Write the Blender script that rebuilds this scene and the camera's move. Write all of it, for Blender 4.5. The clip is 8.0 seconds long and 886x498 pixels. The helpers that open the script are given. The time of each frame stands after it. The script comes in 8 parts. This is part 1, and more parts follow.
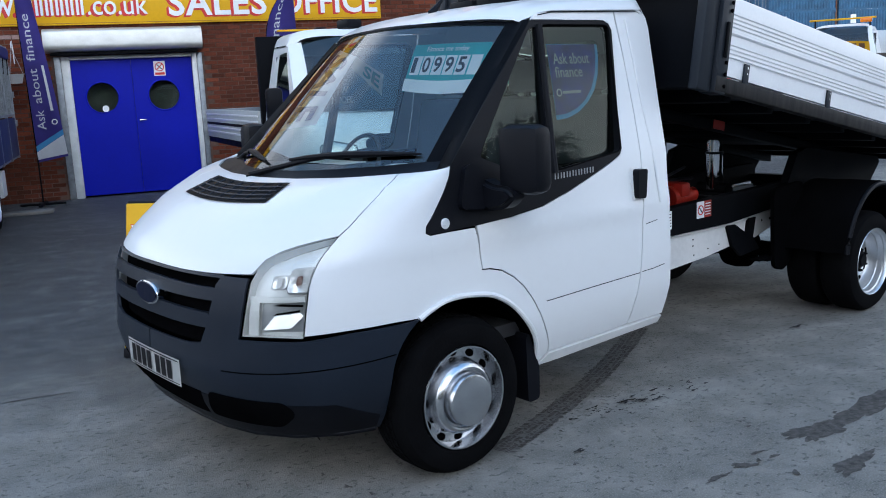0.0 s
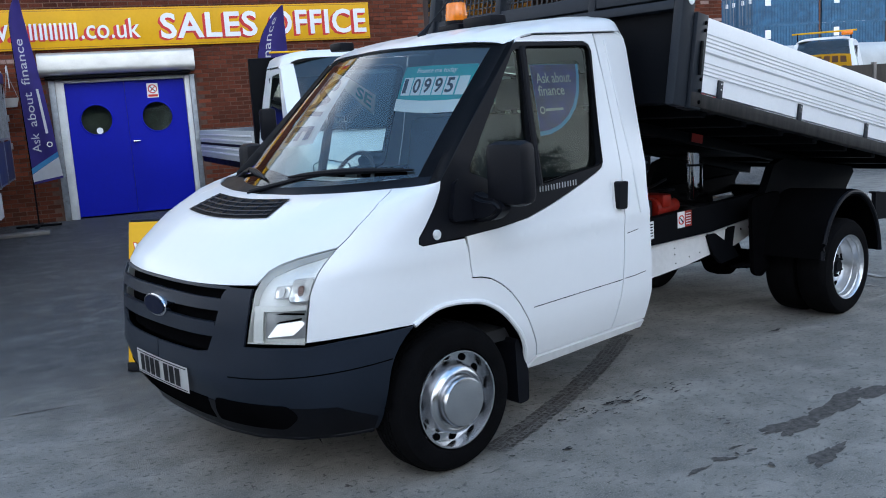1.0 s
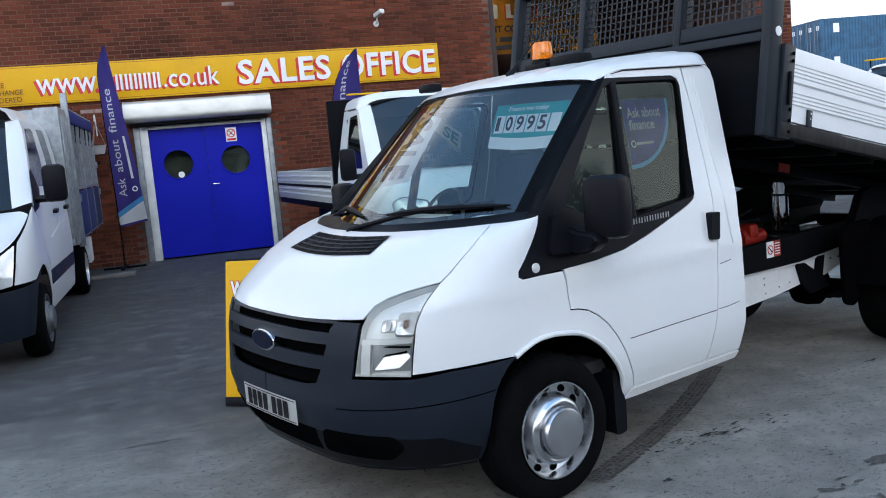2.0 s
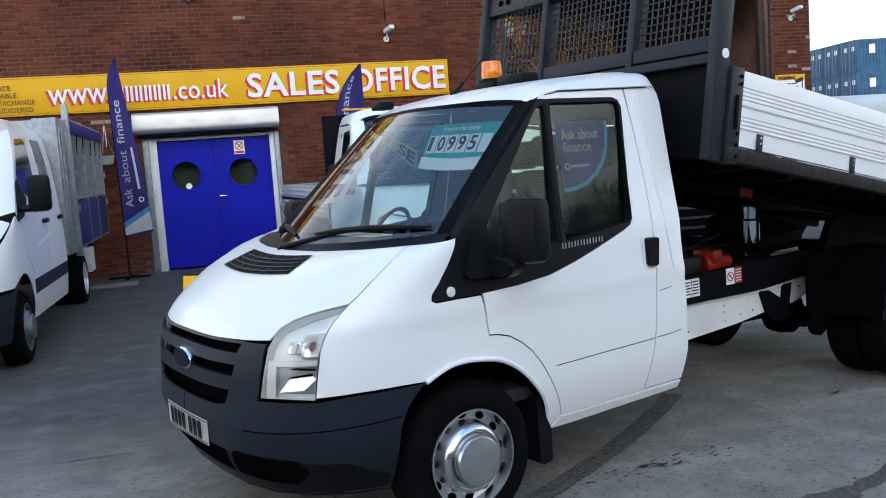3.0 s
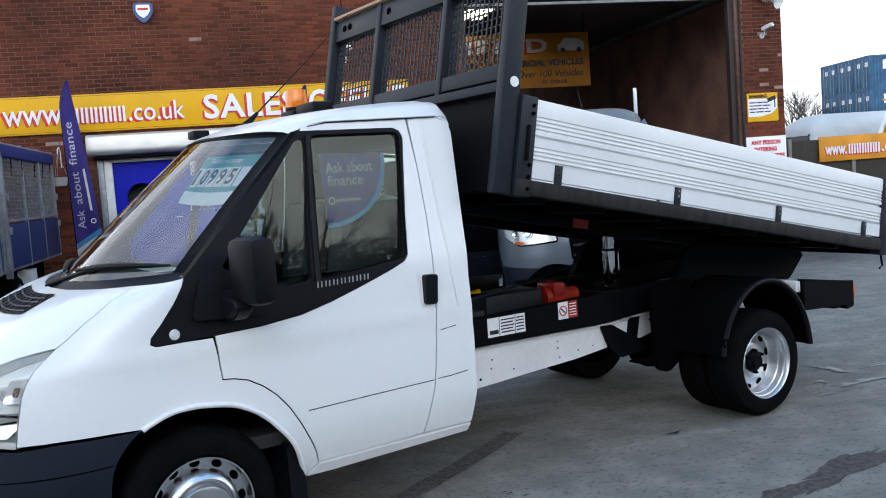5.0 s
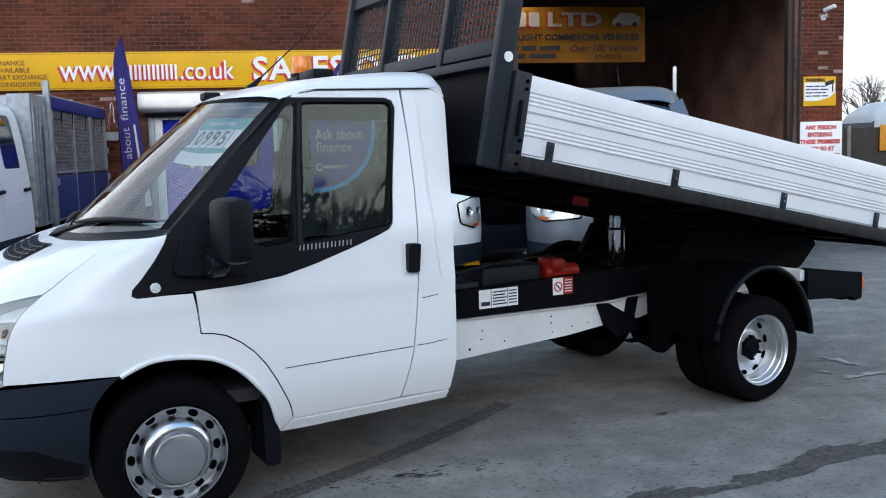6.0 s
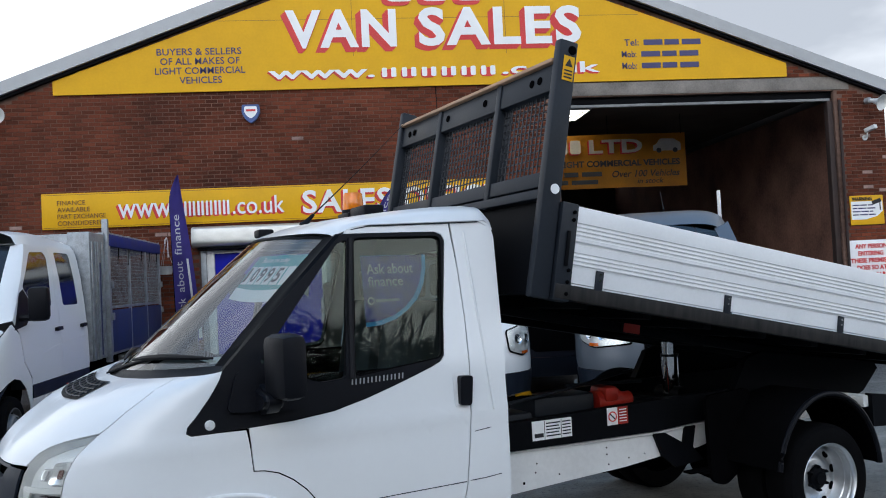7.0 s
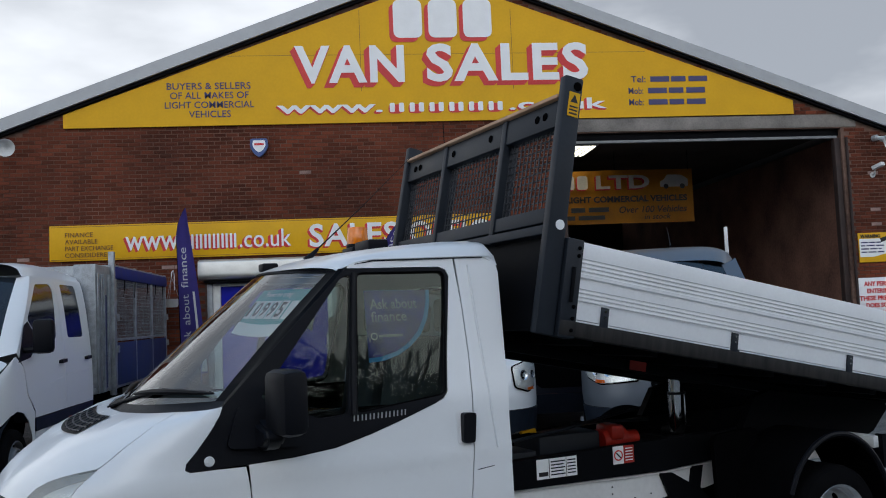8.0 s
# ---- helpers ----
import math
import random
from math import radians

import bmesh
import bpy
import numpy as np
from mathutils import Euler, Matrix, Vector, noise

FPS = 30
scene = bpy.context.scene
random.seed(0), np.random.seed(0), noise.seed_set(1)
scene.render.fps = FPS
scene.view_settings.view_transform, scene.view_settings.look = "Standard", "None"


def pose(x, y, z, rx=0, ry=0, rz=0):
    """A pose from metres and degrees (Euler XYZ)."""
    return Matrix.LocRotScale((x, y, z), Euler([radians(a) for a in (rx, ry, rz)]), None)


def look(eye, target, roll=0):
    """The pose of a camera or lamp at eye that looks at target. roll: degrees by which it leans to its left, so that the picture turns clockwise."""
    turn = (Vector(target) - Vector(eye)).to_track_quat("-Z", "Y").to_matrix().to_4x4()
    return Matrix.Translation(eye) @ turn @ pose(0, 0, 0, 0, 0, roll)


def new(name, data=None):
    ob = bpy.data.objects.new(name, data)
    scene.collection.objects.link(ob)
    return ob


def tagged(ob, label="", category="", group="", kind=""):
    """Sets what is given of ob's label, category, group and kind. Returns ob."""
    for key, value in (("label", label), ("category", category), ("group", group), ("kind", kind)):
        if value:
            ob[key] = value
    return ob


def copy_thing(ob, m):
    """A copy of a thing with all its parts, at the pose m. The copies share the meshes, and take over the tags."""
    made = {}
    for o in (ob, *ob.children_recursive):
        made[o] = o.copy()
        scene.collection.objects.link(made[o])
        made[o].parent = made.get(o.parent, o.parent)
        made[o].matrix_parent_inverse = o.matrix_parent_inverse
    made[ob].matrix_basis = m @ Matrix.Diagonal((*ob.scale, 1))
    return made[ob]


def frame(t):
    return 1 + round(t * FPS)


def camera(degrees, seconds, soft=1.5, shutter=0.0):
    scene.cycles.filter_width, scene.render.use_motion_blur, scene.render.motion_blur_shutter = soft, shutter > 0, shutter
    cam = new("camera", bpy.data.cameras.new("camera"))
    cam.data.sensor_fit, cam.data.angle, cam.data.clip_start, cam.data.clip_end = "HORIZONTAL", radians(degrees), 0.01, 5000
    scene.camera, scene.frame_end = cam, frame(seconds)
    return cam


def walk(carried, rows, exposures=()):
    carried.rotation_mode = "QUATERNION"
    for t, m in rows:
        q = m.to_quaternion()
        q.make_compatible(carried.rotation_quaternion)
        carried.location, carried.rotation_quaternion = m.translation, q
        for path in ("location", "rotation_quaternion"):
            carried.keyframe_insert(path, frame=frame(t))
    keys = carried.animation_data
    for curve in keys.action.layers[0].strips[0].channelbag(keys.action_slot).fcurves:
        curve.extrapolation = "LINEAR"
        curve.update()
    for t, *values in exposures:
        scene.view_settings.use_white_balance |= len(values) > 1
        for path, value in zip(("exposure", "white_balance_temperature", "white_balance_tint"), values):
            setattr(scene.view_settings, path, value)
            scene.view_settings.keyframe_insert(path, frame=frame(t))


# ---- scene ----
cam = camera(52.5, 8.0, soft=1.0)
PATH = [
    (0, (-1.577, -4.0, 1.625), (-0.916, -2.147, 1.266), -2.8),
    (0.5, (-1.626, -4.134, 1.627), (-0.977, -2.266, 1.33), -2.9),
    (1, (-1.657, -4.21, 1.637), (-0.974, -2.358, 1.313), -3.6),
    (1.5, (-1.846, -4.221, 1.652), (-1.191, -2.363, 1.305), -4.9),
    (1.7, (-1.882, -4.227, 1.654), (-1.263, -2.35, 1.351), -5.3),
    (2.8, (-1.435, -4.337, 1.653), (-0.967, -2.401, 1.47), -3.7),
    (3, (-1.324, -4.32, 1.637), (-0.832, -2.391, 1.441), -4.1),
    (3.5, (-1.022, -4.29, 1.644), (-0.575, -2.348, 1.476), -2.2),
    (4, (-0.648, -4.363, 1.631), (-0.247, -2.411, 1.463), -3.3),
    (4.5, (-0.297, -4.434, 1.654), (0.099, -2.482, 1.472), -5.1),
    (4.7, (-0.211, -4.412, 1.646), (0.265, -2.474, 1.502), -4.8),
    (5.8, (0.222, -4.556, 1.618), (0.518, -2.59, 1.401), -1.4),
    (6, (0.252, -4.581, 1.622), (0.565, -2.617, 1.406), -1.6),
    (6.5, (0.248, -4.596, 1.642), (0.597, -2.63, 1.534), -2.5),
    (7, (0.226, -4.598, 1.655), (0.451, -2.612, 1.721), -2.8),
    (7.5, (0.238, -4.581, 1.658), (0.435, -2.595, 1.787), -2.4),
    (8, (0.244, -4.576, 1.66), (0.456, -2.592, 1.803), -2.4),
]
EXPOSURES = [(0.0, 0.20, 5700, 10), (1.5, 0.26, 5850, 10), (3.0, 0.26, 6080, 10), (4.5, 0.30, 6060, 10), (6.4, 0.28, 6000, 10), (7.0, -0.08, 6080, 10), (7.5, -0.38, 6080, 10), (8.0, -0.60, 6080, 10)]
walk(cam, [(t, look(eye, target, roll)) for t, eye, target, roll in PATH], EXPOSURES)

# ---- light ----
SUN_ELEV, SUN_ROT = 40.0, 190.0
world = bpy.data.worlds.new("overcast_sky")
scene.world = world
world.use_nodes = True
wn, wl = world.node_tree.nodes, world.node_tree.links
for n in list(wn):
    wn.remove(n)
w_out = wn.new("ShaderNodeOutputWorld")
w_bg = wn.new("ShaderNodeBackground")
w_sky = wn.new("ShaderNodeTexSky")
w_sky.sky_type = "NISHITA"
w_sky.sun_disc = False
w_sky.sun_elevation, w_sky.sun_rotation = radians(SUN_ELEV), radians(SUN_ROT)
w_sky.dust_density = 3.0
w_co = wn.new("ShaderNodeTexCoord")
w_map = wn.new("ShaderNodeMapping")
w_map.inputs["Scale"].default_value = (1.0, 1.0, 2.6)
w_map.inputs["Location"].default_value = (0.35, 0.2, 0.1)
w_noise = wn.new("ShaderNodeTexNoise")
w_noise.inputs["Scale"].default_value = 1.7
w_noise.inputs["Detail"].default_value = 6.0
w_noise.inputs["Roughness"].default_value = 0.5
w_ramp = wn.new("ShaderNodeValToRGB")
w_ramp.color_ramp.elements[0].position = 0.36
w_ramp.color_ramp.elements[0].color = (7.0, 7.2, 7.5, 1)
w_ramp.color_ramp.elements[1].position = 0.64
w_ramp.color_ramp.elements[1].color = (22.0, 21.8, 21.3, 1)
w_mix = wn.new("ShaderNodeMixRGB")
w_mix.inputs["Fac"].default_value = 0.85
wl.new(w_co.outputs["Generated"], w_map.inputs["Vector"])
wl.new(w_map.outputs["Vector"], w_noise.inputs["Vector"])
wl.new(w_noise.outputs["Fac"], w_ramp.inputs["Fac"])
wl.new(w_sky.outputs["Color"], w_mix.inputs["Color1"])
wl.new(w_ramp.outputs["Color"], w_mix.inputs["Color2"])
# blue gaps high up between the clouds
w_gap = wn.new("ShaderNodeTexNoise")
w_gap.inputs["Scale"].default_value = 1.3
w_gap.inputs["Detail"].default_value = 4.0
w_sep = wn.new("ShaderNodeSeparateXYZ")
w_high = wn.new("ShaderNodeMapRange")
w_high.inputs["From Min"].default_value, w_high.inputs["From Max"].default_value = 0.46, 0.66
w_open = wn.new("ShaderNodeMapRange")
w_open.inputs["From Min"].default_value, w_open.inputs["From Max"].default_value = 0.24, 0.42
w_mul = wn.new("ShaderNodeMath")
w_mul.operation = "MULTIPLY"
w_blue = wn.new("ShaderNodeMixRGB")
w_blue.inputs["Color2"].default_value = (2.6, 4.5, 7.2, 1)
wl.new(w_co.outputs["Generated"], w_gap.inputs["Vector"])
wl.new(w_co.outputs["Generated"], w_sep.inputs["Vector"])
wl.new(w_sep.outputs["Z"], w_high.inputs["Value"])
wl.new(w_gap.outputs["Fac"], w_open.inputs["Value"])
wl.new(w_high.outputs["Result"], w_mul.inputs[0])
wl.new(w_open.outputs["Result"], w_mul.inputs[1])
wl.new(w_mul.outputs["Value"], w_blue.inputs["Fac"])
wl.new(w_mix.outputs["Color"], w_blue.inputs["Color1"])
# the cloud is brighter round the hidden sun
w_sun = wn.new("ShaderNodeVectorMath")
w_sun.operation = "DOT_PRODUCT"
w_sun.inputs[1].default_value = (math.sin(radians(SUN_ROT)) * math.cos(radians(SUN_ELEV)), math.cos(radians(SUN_ROT)) * math.cos(radians(SUN_ELEV)), math.sin(radians(SUN_ELEV)))
w_near = wn.new("ShaderNodeMapRange")
w_near.interpolation_type = "SMOOTHSTEP"
w_near.inputs["From Min"].default_value, w_near.inputs["From Max"].default_value = 0.1, 1.0
w_near.inputs["To Min"].default_value, w_near.inputs["To Max"].default_value = 1.0, 1.6
w_glow = wn.new("ShaderNodeVectorMath")
w_glow.operation = "SCALE"
wl.new(w_co.outputs["Generated"], w_sun.inputs[0])
wl.new(w_sun.outputs["Value"], w_near.inputs["Value"])
wl.new(w_blue.outputs["Color"], w_glow.inputs[0])
wl.new(w_near.outputs["Result"], w_glow.inputs["Scale"])
wl.new(w_glow.outputs["Vector"], w_bg.inputs["Color"])
wl.new(w_bg.outputs["Background"], w_out.inputs["Surface"])
w_bg.inputs["Strength"].default_value = 0.10

sun = new("sun", bpy.data.lights.new("sun", "SUN"))
sun.data.energy, sun.data.angle, sun.data.color = 0.5, radians(30), (1.0, 0.96, 0.9)
_az, _el = radians(SUN_ROT), radians(SUN_ELEV)
_d = Vector((math.sin(_az) * math.cos(_el), math.cos(_az) * math.cos(_el), math.sin(_el)))
sun.matrix_world = look(_d * 50, (0, 0, 0))


# ---- materials ----
def material(name, colour, rough=0.5, metal=0.0, vary=0.25, scale=6.0, fine=60.0, bump=0.0, bump_scale=None,
             tint=None, coat=0.0, rough_vary=0.12, emit=0.0, ior=1.45, island=0.0, rand=0.0, stretch=(1, 1, 1), spec=0.5):
    """A surface with broad stains, fine grain and relief. island / rand: brightness spread from piece to piece."""
    m = bpy.data.materials.new(name)
    m.use_nodes = True
    nt = m.node_tree
    n, l = nt.nodes, nt.links
    b = n["Principled BSDF"]
    b.inputs["Metallic"].default_value = metal
    b.inputs["IOR"].default_value = ior
    b.inputs["Coat Weight"].default_value = coat
    b.inputs["Coat Roughness"].default_value = 0.06
    b.inputs["Specular IOR Level"].default_value = spec
    co = n.new("ShaderNodeTexCoord")
    mp = n.new("ShaderNodeMapping")
    mp.inputs["Scale"].default_value = stretch
    l.new(co.outputs["Object"], mp.inputs["Vector"])
    big, small = n.new("ShaderNodeTexNoise"), n.new("ShaderNodeTexNoise")
    big.inputs["Scale"].default_value, big.inputs["Detail"].default_value = scale, 5.0
    small.inputs["Scale"].default_value, small.inputs["Detail"].default_value = fine, 4.0
    l.new(mp.outputs["Vector"], big.inputs["Vector"])
    l.new(mp.outputs["Vector"], small.inputs["Vector"])
    blend = n.new("ShaderNodeMath")
    blend.operation = "MULTIPLY_ADD"
    l.new(small.outputs["Fac"], blend.inputs[0])
    blend.inputs[1].default_value = 0.45
    l.new(big.outputs["Fac"], blend.inputs[2])
    ramp = n.new("ShaderNodeMapRange")
    ramp.inputs["From Min"].default_value, ramp.inputs["From Max"].default_value = 0.45, 1.0
    ramp.inputs["To Min"].default_value, ramp.inputs["To Max"].default_value = 0.0, 1.0
    l.new(blend.outputs["Value"], ramp.inputs["Value"])
    c = Vector(colour)
    dark = tuple(c * (1 - vary)) if tint is None else tint
    light = tuple(min(0.95, v * (1 + vary * 0.6)) for v in colour)
    mix = n.new("ShaderNodeMixRGB")
    mix.inputs["Color1"].default_value = (*dark, 1)
    mix.inputs["Color2"].default_value = (*light, 1)
    l.new(ramp.outputs["Result"], mix.inputs["Fac"])
    last = mix.outputs["Color"]
    if island or rand:
        if island:
            info = n.new("ShaderNodeNewGeometry").outputs["Random Per Island"]
            amount = island
        else:
            info = n.new("ShaderNodeObjectInfo").outputs["Random"]
            amount = rand
        r = n.new("ShaderNodeMapRange")
        r.inputs["To Min"].default_value, r.inputs["To Max"].default_value = 1 - amount, 1 + amount
        l.new(info, r.inputs["Value"])
        mul = n.new("ShaderNodeVectorMath")
        mul.operation = "SCALE"
        l.new(last, mul.inputs[0])
        l.new(r.outputs["Result"], mul.inputs["Scale"])
        last = mul.outputs["Vector"]
    l.new(last, b.inputs["Base Color"])
    rr = n.new("ShaderNodeMapRange")
    rr.inputs["To Min"].default_value = max(0.0, rough - rough_vary)
    rr.inputs["To Max"].default_value = min(1.0, rough + rough_vary)
    l.new(big.outputs["Fac"], rr.inputs["Value"])
    l.new(rr.outputs["Result"], b.inputs["Roughness"])
    if bump:
        bn = n.new("ShaderNodeBump")
        bn.inputs["Strength"].default_value = bump
        bn.inputs["Distance"].default_value = 0.01
        if bump_scale:
            t3 = n.new("ShaderNodeTexNoise")
            t3.inputs["Scale"].default_value = bump_scale
            t3.inputs["Detail"].default_value = 4.0
            l.new(mp.outputs["Vector"], t3.inputs["Vector"])
            l.new(t3.outputs["Fac"], bn.inputs["Height"])
        else:
            l.new(small.outputs["Fac"], bn.inputs["Height"])
        l.new(bn.outputs["Normal"], b.inputs["Normal"])
    if emit:
        b.inputs["Emission Color"].default_value = (*colour, 1)
        b.inputs["Emission Strength"].default_value = emit
    return m


def glass_material(name, tint, rough=0.0, ior=1.45, gloss=(1, 1, 1)):
    """Thin tinted pane: sharp reflection over a see-through sheet."""
    m = bpy.data.materials.new(name)
    m.use_nodes = True
    n, l = m.node_tree.nodes, m.node_tree.links
    n.remove(n["Principled BSDF"])
    out = n["Material Output"]
    tr, gl, fr, mx = n.new("ShaderNodeBsdfTransparent"), n.new("ShaderNodeBsdfGlossy"), n.new("ShaderNodeFresnel"), n.new("ShaderNodeMixShader")
    tr.inputs["Color"].default_value = (*tint, 1)
    gl.inputs["Roughness"].default_value = rough
    gl.inputs["Color"].default_value = (*gloss, 1)
    fr.inputs["IOR"].default_value = ior
    l.new(fr.outputs["Fac"], mx.inputs["Fac"])
    l.new(tr.outputs["BSDF"], mx.inputs[1])
    l.new(gl.outputs["BSDF"], mx.inputs[2])
    l.new(mx.outputs["Shader"], out.inputs["Surface"])
    return m


M_WHITE = material("white_van_paint", (0.73, 0.74, 0.74), 0.33, vary=0.02, scale=1.5, fine=25, coat=0.45, rough_vary=0.04)
# van white toned down, since sky-lit roofs came out too bright
M_ROOF_GREY = material("greyed_white_van_paint", (0.46, 0.48, 0.48), 0.5, vary=0.2, scale=1.2, fine=30)
M_WHITE_OLD = material("weathered_white_paint", (0.74, 0.74, 0.73), 0.4, vary=0.12, scale=2.5, fine=40, coat=0.3)
M_SILVER = material("silver_van_paint", (0.12, 0.138, 0.162), 0.38, metal=0.4, vary=0.08, scale=2, coat=0.25)
M_BUMPER = material("grey_bumper_plastic", (0.0115, 0.0162, 0.026), 0.40, vary=0.25, scale=4, fine=220, bump=0.10, spec=0.26)
M_BLACK = material("black_trim_plastic", (0.005, 0.0055, 0.008), 0.45, vary=0.3, scale=5, fine=180, bump=0.08, spec=0.14)
M_RUBBER = material("tyre_rubber", (0.004, 0.004, 0.0045), 0.8, vary=0.5, scale=9, fine=90, bump=0.15, spec=0.05)
# near black for underbody parts, and for the shade in gaps, holes and arches
M_SHADE_BLACK = material("underbody_and_shade_black", (0.003, 0.003, 0.0035), 0.95, vary=0.3, spec=0.0)
M_WHEEL = material("silver_wheel_paint", (0.62, 0.63, 0.64), 0.34, metal=0.88, vary=0.15, scale=12, fine=120)
M_STEEL_WHEEL = material("dull_steel_wheel", (0.16, 0.165, 0.17), 0.5, metal=0.5, vary=0.3, scale=10, fine=80)
M_TRIM = material("bright_wheel_trim", (0.66, 0.67, 0.69), 0.24, metal=1.0, vary=0.12, scale=12, fine=120, rough_vary=0.08)
M_CHROME = material("chrome", (0.75, 0.76, 0.78), 0.1, metal=1.0, vary=0.06, rough_vary=0.04)
M_STEEL_BLACK = material("black_painted_steel", (0.004, 0.0045, 0.006), 0.55, vary=0.35, scale=5, fine=70, bump=0.05, spec=0.06)
M_STEEL_GREY = material("charcoal_painted_steel", (0.014, 0.018, 0.025), 0.45, vary=0.25, scale=4, fine=80, bump=0.04, spec=0.28)
M_RAIL = material("scuffed_black_rail", (0.006, 0.006, 0.007), 0.6, vary=0.7, scale=12, fine=30, tint=(0.030, 0.028, 0.026), stretch=(1.6, 1, 0.25), bump=0.1, spec=0.2)
M_ALU = material("white_anodised_dropside", (0.78, 0.79, 0.80), 0.35, metal=0.1, vary=0.07, scale=3, fine=60, coat=0.2)
M_GALV = material("galvanised_steel", (0.30, 0.32, 0.34), 0.5, metal=0.6, vary=0.4, scale=10, fine=70)
M_WOOD = material("pale_timber_strip", (0.42, 0.25, 0.15), 0.6, vary=0.3, scale=20, fine=90, stretch=(1, 0.15, 1))
M_MESH = material("dark_mesh_wire", (0.03, 0.033, 0.04), 0.5, metal=0.3, vary=0.3)
M_RED = material("red_plastic", (0.38, 0.02, 0.010), 0.4, vary=0.25, scale=10)
M_ORANGE = material("amber_beacon_lens", (0.85, 0.22, 0.01), 0.15, vary=0.2, scale=20, coat=0.6)
M_AMBER = material("amber_reflector", (0.8, 0.16, 0.01), 0.2, vary=0.2, scale=20, coat=0.5)
M_GLASS_DARK = glass_material("side_window_glass", (0.50, 0.60, 0.57), ior=1.5, gloss=(0.93, 1.0, 0.88))
M_GLASS = glass_material("windscreen_glass", (0.86, 0.97, 0.98), ior=1.8)
M_FAR_SCREEN = glass_material("pale_van_windscreen", (0.30, 0.40, 0.46), ior=1.7)
M_FAR_GLASS = material("dark_far_glass", (0.012, 0.016, 0.022), 0.08, vary=0.2, scale=3, spec=0.5)
M_LENS = glass_material("clear_headlamp_lens", (0.93, 0.95, 0.95))
M_REFLECTOR = material("lamp_reflector", (0.82, 0.83, 0.83), 0.15, metal=0.5, vary=0.15, scale=10)
M_LAMP_HOUSING = material("pale_lamp_housing", (0.76, 0.77, 0.76), 0.3, metal=0.1, vary=0.15, scale=8)
M_SEAT = material("grey_seat_cloth", (0.05, 0.055, 0.065), 0.85, vary=0.3, scale=10, fine=200, bump=0.2)
M_DASH = material("dark_dashboard_plastic", (0.03, 0.031, 0.034), 0.6, vary=0.2, fine=200, bump=0.1)
M_PLATE = material("white_plate", (0.75, 0.75, 0.72), 0.35, vary=0.06)
M_INK = material("black_ink", (0.012, 0.012, 0.014), 0.5, vary=0.1)
M_PAPER = material("white_card", (0.85, 0.86, 0.86), 0.6, vary=0.06, scale=12)
M_TEAL = material("teal_print", (0.03, 0.42, 0.43), 0.5, vary=0.1)
M_DARKBLUE = material("dark_blue_print", (0.05, 0.09, 0.24), 0.5, vary=0.1)
M_PURPLE = material("purple_flag_cloth", (0.058, 0.043, 0.26), 0.75, vary=0.25, scale=3, fine=260, bump=0.08)
M_FLAG_INK = material("pale_flag_print", (0.50, 0.50, 0.60), 0.7, vary=0.12, scale=6)
M_POSTER = material("blue_poster_print", (0.040, 0.045, 0.26), 0.5, vary=0.75, scale=16, fine=70)
M_BADGE = material("dark_blue_badge_enamel", (0.003, 0.006, 0.022), 0.4, vary=0.2, scale=30, fine=200, spec=0.15)
M_CYAN = material("light_blue_print", (0.10, 0.38, 0.72), 0.6, vary=0.12)
M_YELLOW = material("yellow_sign_face", (0.70, 0.385, 0.004), 0.5, vary=0.1, scale=1.2, fine=20, spec=0.25)
M_SIGN_WHITE = material("white_lettering", (0.80, 0.80, 0.80), 0.45, vary=0.06, scale=4)
M_SIGN_RED = material("red_lettering", (0.60, 0.03, 0.03), 0.45, vary=0.12, scale=4)
M_SIGN_BLUE = material("blue_lettering", (0.05, 0.045, 0.13), 0.5, vary=0.15, scale=4)
M_BROWN_INK = material("brown_lettering", (0.16, 0.07, 0.02), 0.5, vary=0.15)
M_DOOR_BLUE = material("blue_door_paint", (0.004, 0.008, 0.36), 0.45, vary=0.15, scale=1.6, fine=30, spec=0.22)
M_FRAME_WHITE = material("white_door_frame", (0.66, 0.67, 0.66), 0.5, vary=0.2, scale=6, fine=60)
M_ROLLER = material("pale_metal_shutter_hood", (0.60, 0.60, 0.57), 0.35, metal=0.4, vary=0.2, scale=3, stretch=(1, 1, 2), bump=0.15, bump_scale=5)
M_MORTAR = material("mortar", (0.185, 0.115, 0.088), 0.95, spec=0.2, tint=(0.045, 0.026, 0.021), scale=0.42, fine=14, bump=0.3)
M_BRICK = material("red_brick", (0.160, 0.043, 0.021), 0.88, tint=(0.028, 0.010, 0.0068), scale=0.5, fine=45, bump=0.35, island=0.34, spec=0.2)
M_BRICK_ONE = material("red_brick_single", (0.160, 0.043, 0.021), 0.88, tint=(0.028, 0.010, 0.0068), scale=0.5, fine=45, bump=0.35, rand=0.34, spec=0.2)
M_BRICK_PALE = material("whitewashed_brick", (0.33, 0.22, 0.19), 0.88, vary=0.4, scale=6, fine=45, bump=0.3)
M_CONCRETE = material("stained_concrete", (0.21, 0.19, 0.17), 0.85, vary=0.5, scale=2.2, fine=40, bump=0.2)
M_FASCIA = material("grey_fascia_metal", (0.36, 0.37, 0.38), 0.5, metal=0.3, vary=0.15, scale=2)
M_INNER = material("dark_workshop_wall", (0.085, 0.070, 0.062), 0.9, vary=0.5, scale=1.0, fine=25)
M_RUST = material("rusty_brown_wall", (0.13, 0.058, 0.042), 0.85, vary=0.6, scale=1.3, fine=30, bump=0.1)
M_INNER_BRICK = material("old_inner_brick", (0.30, 0.155, 0.115), 0.85, vary=0.6, scale=1.1, fine=18, bump=0.2)
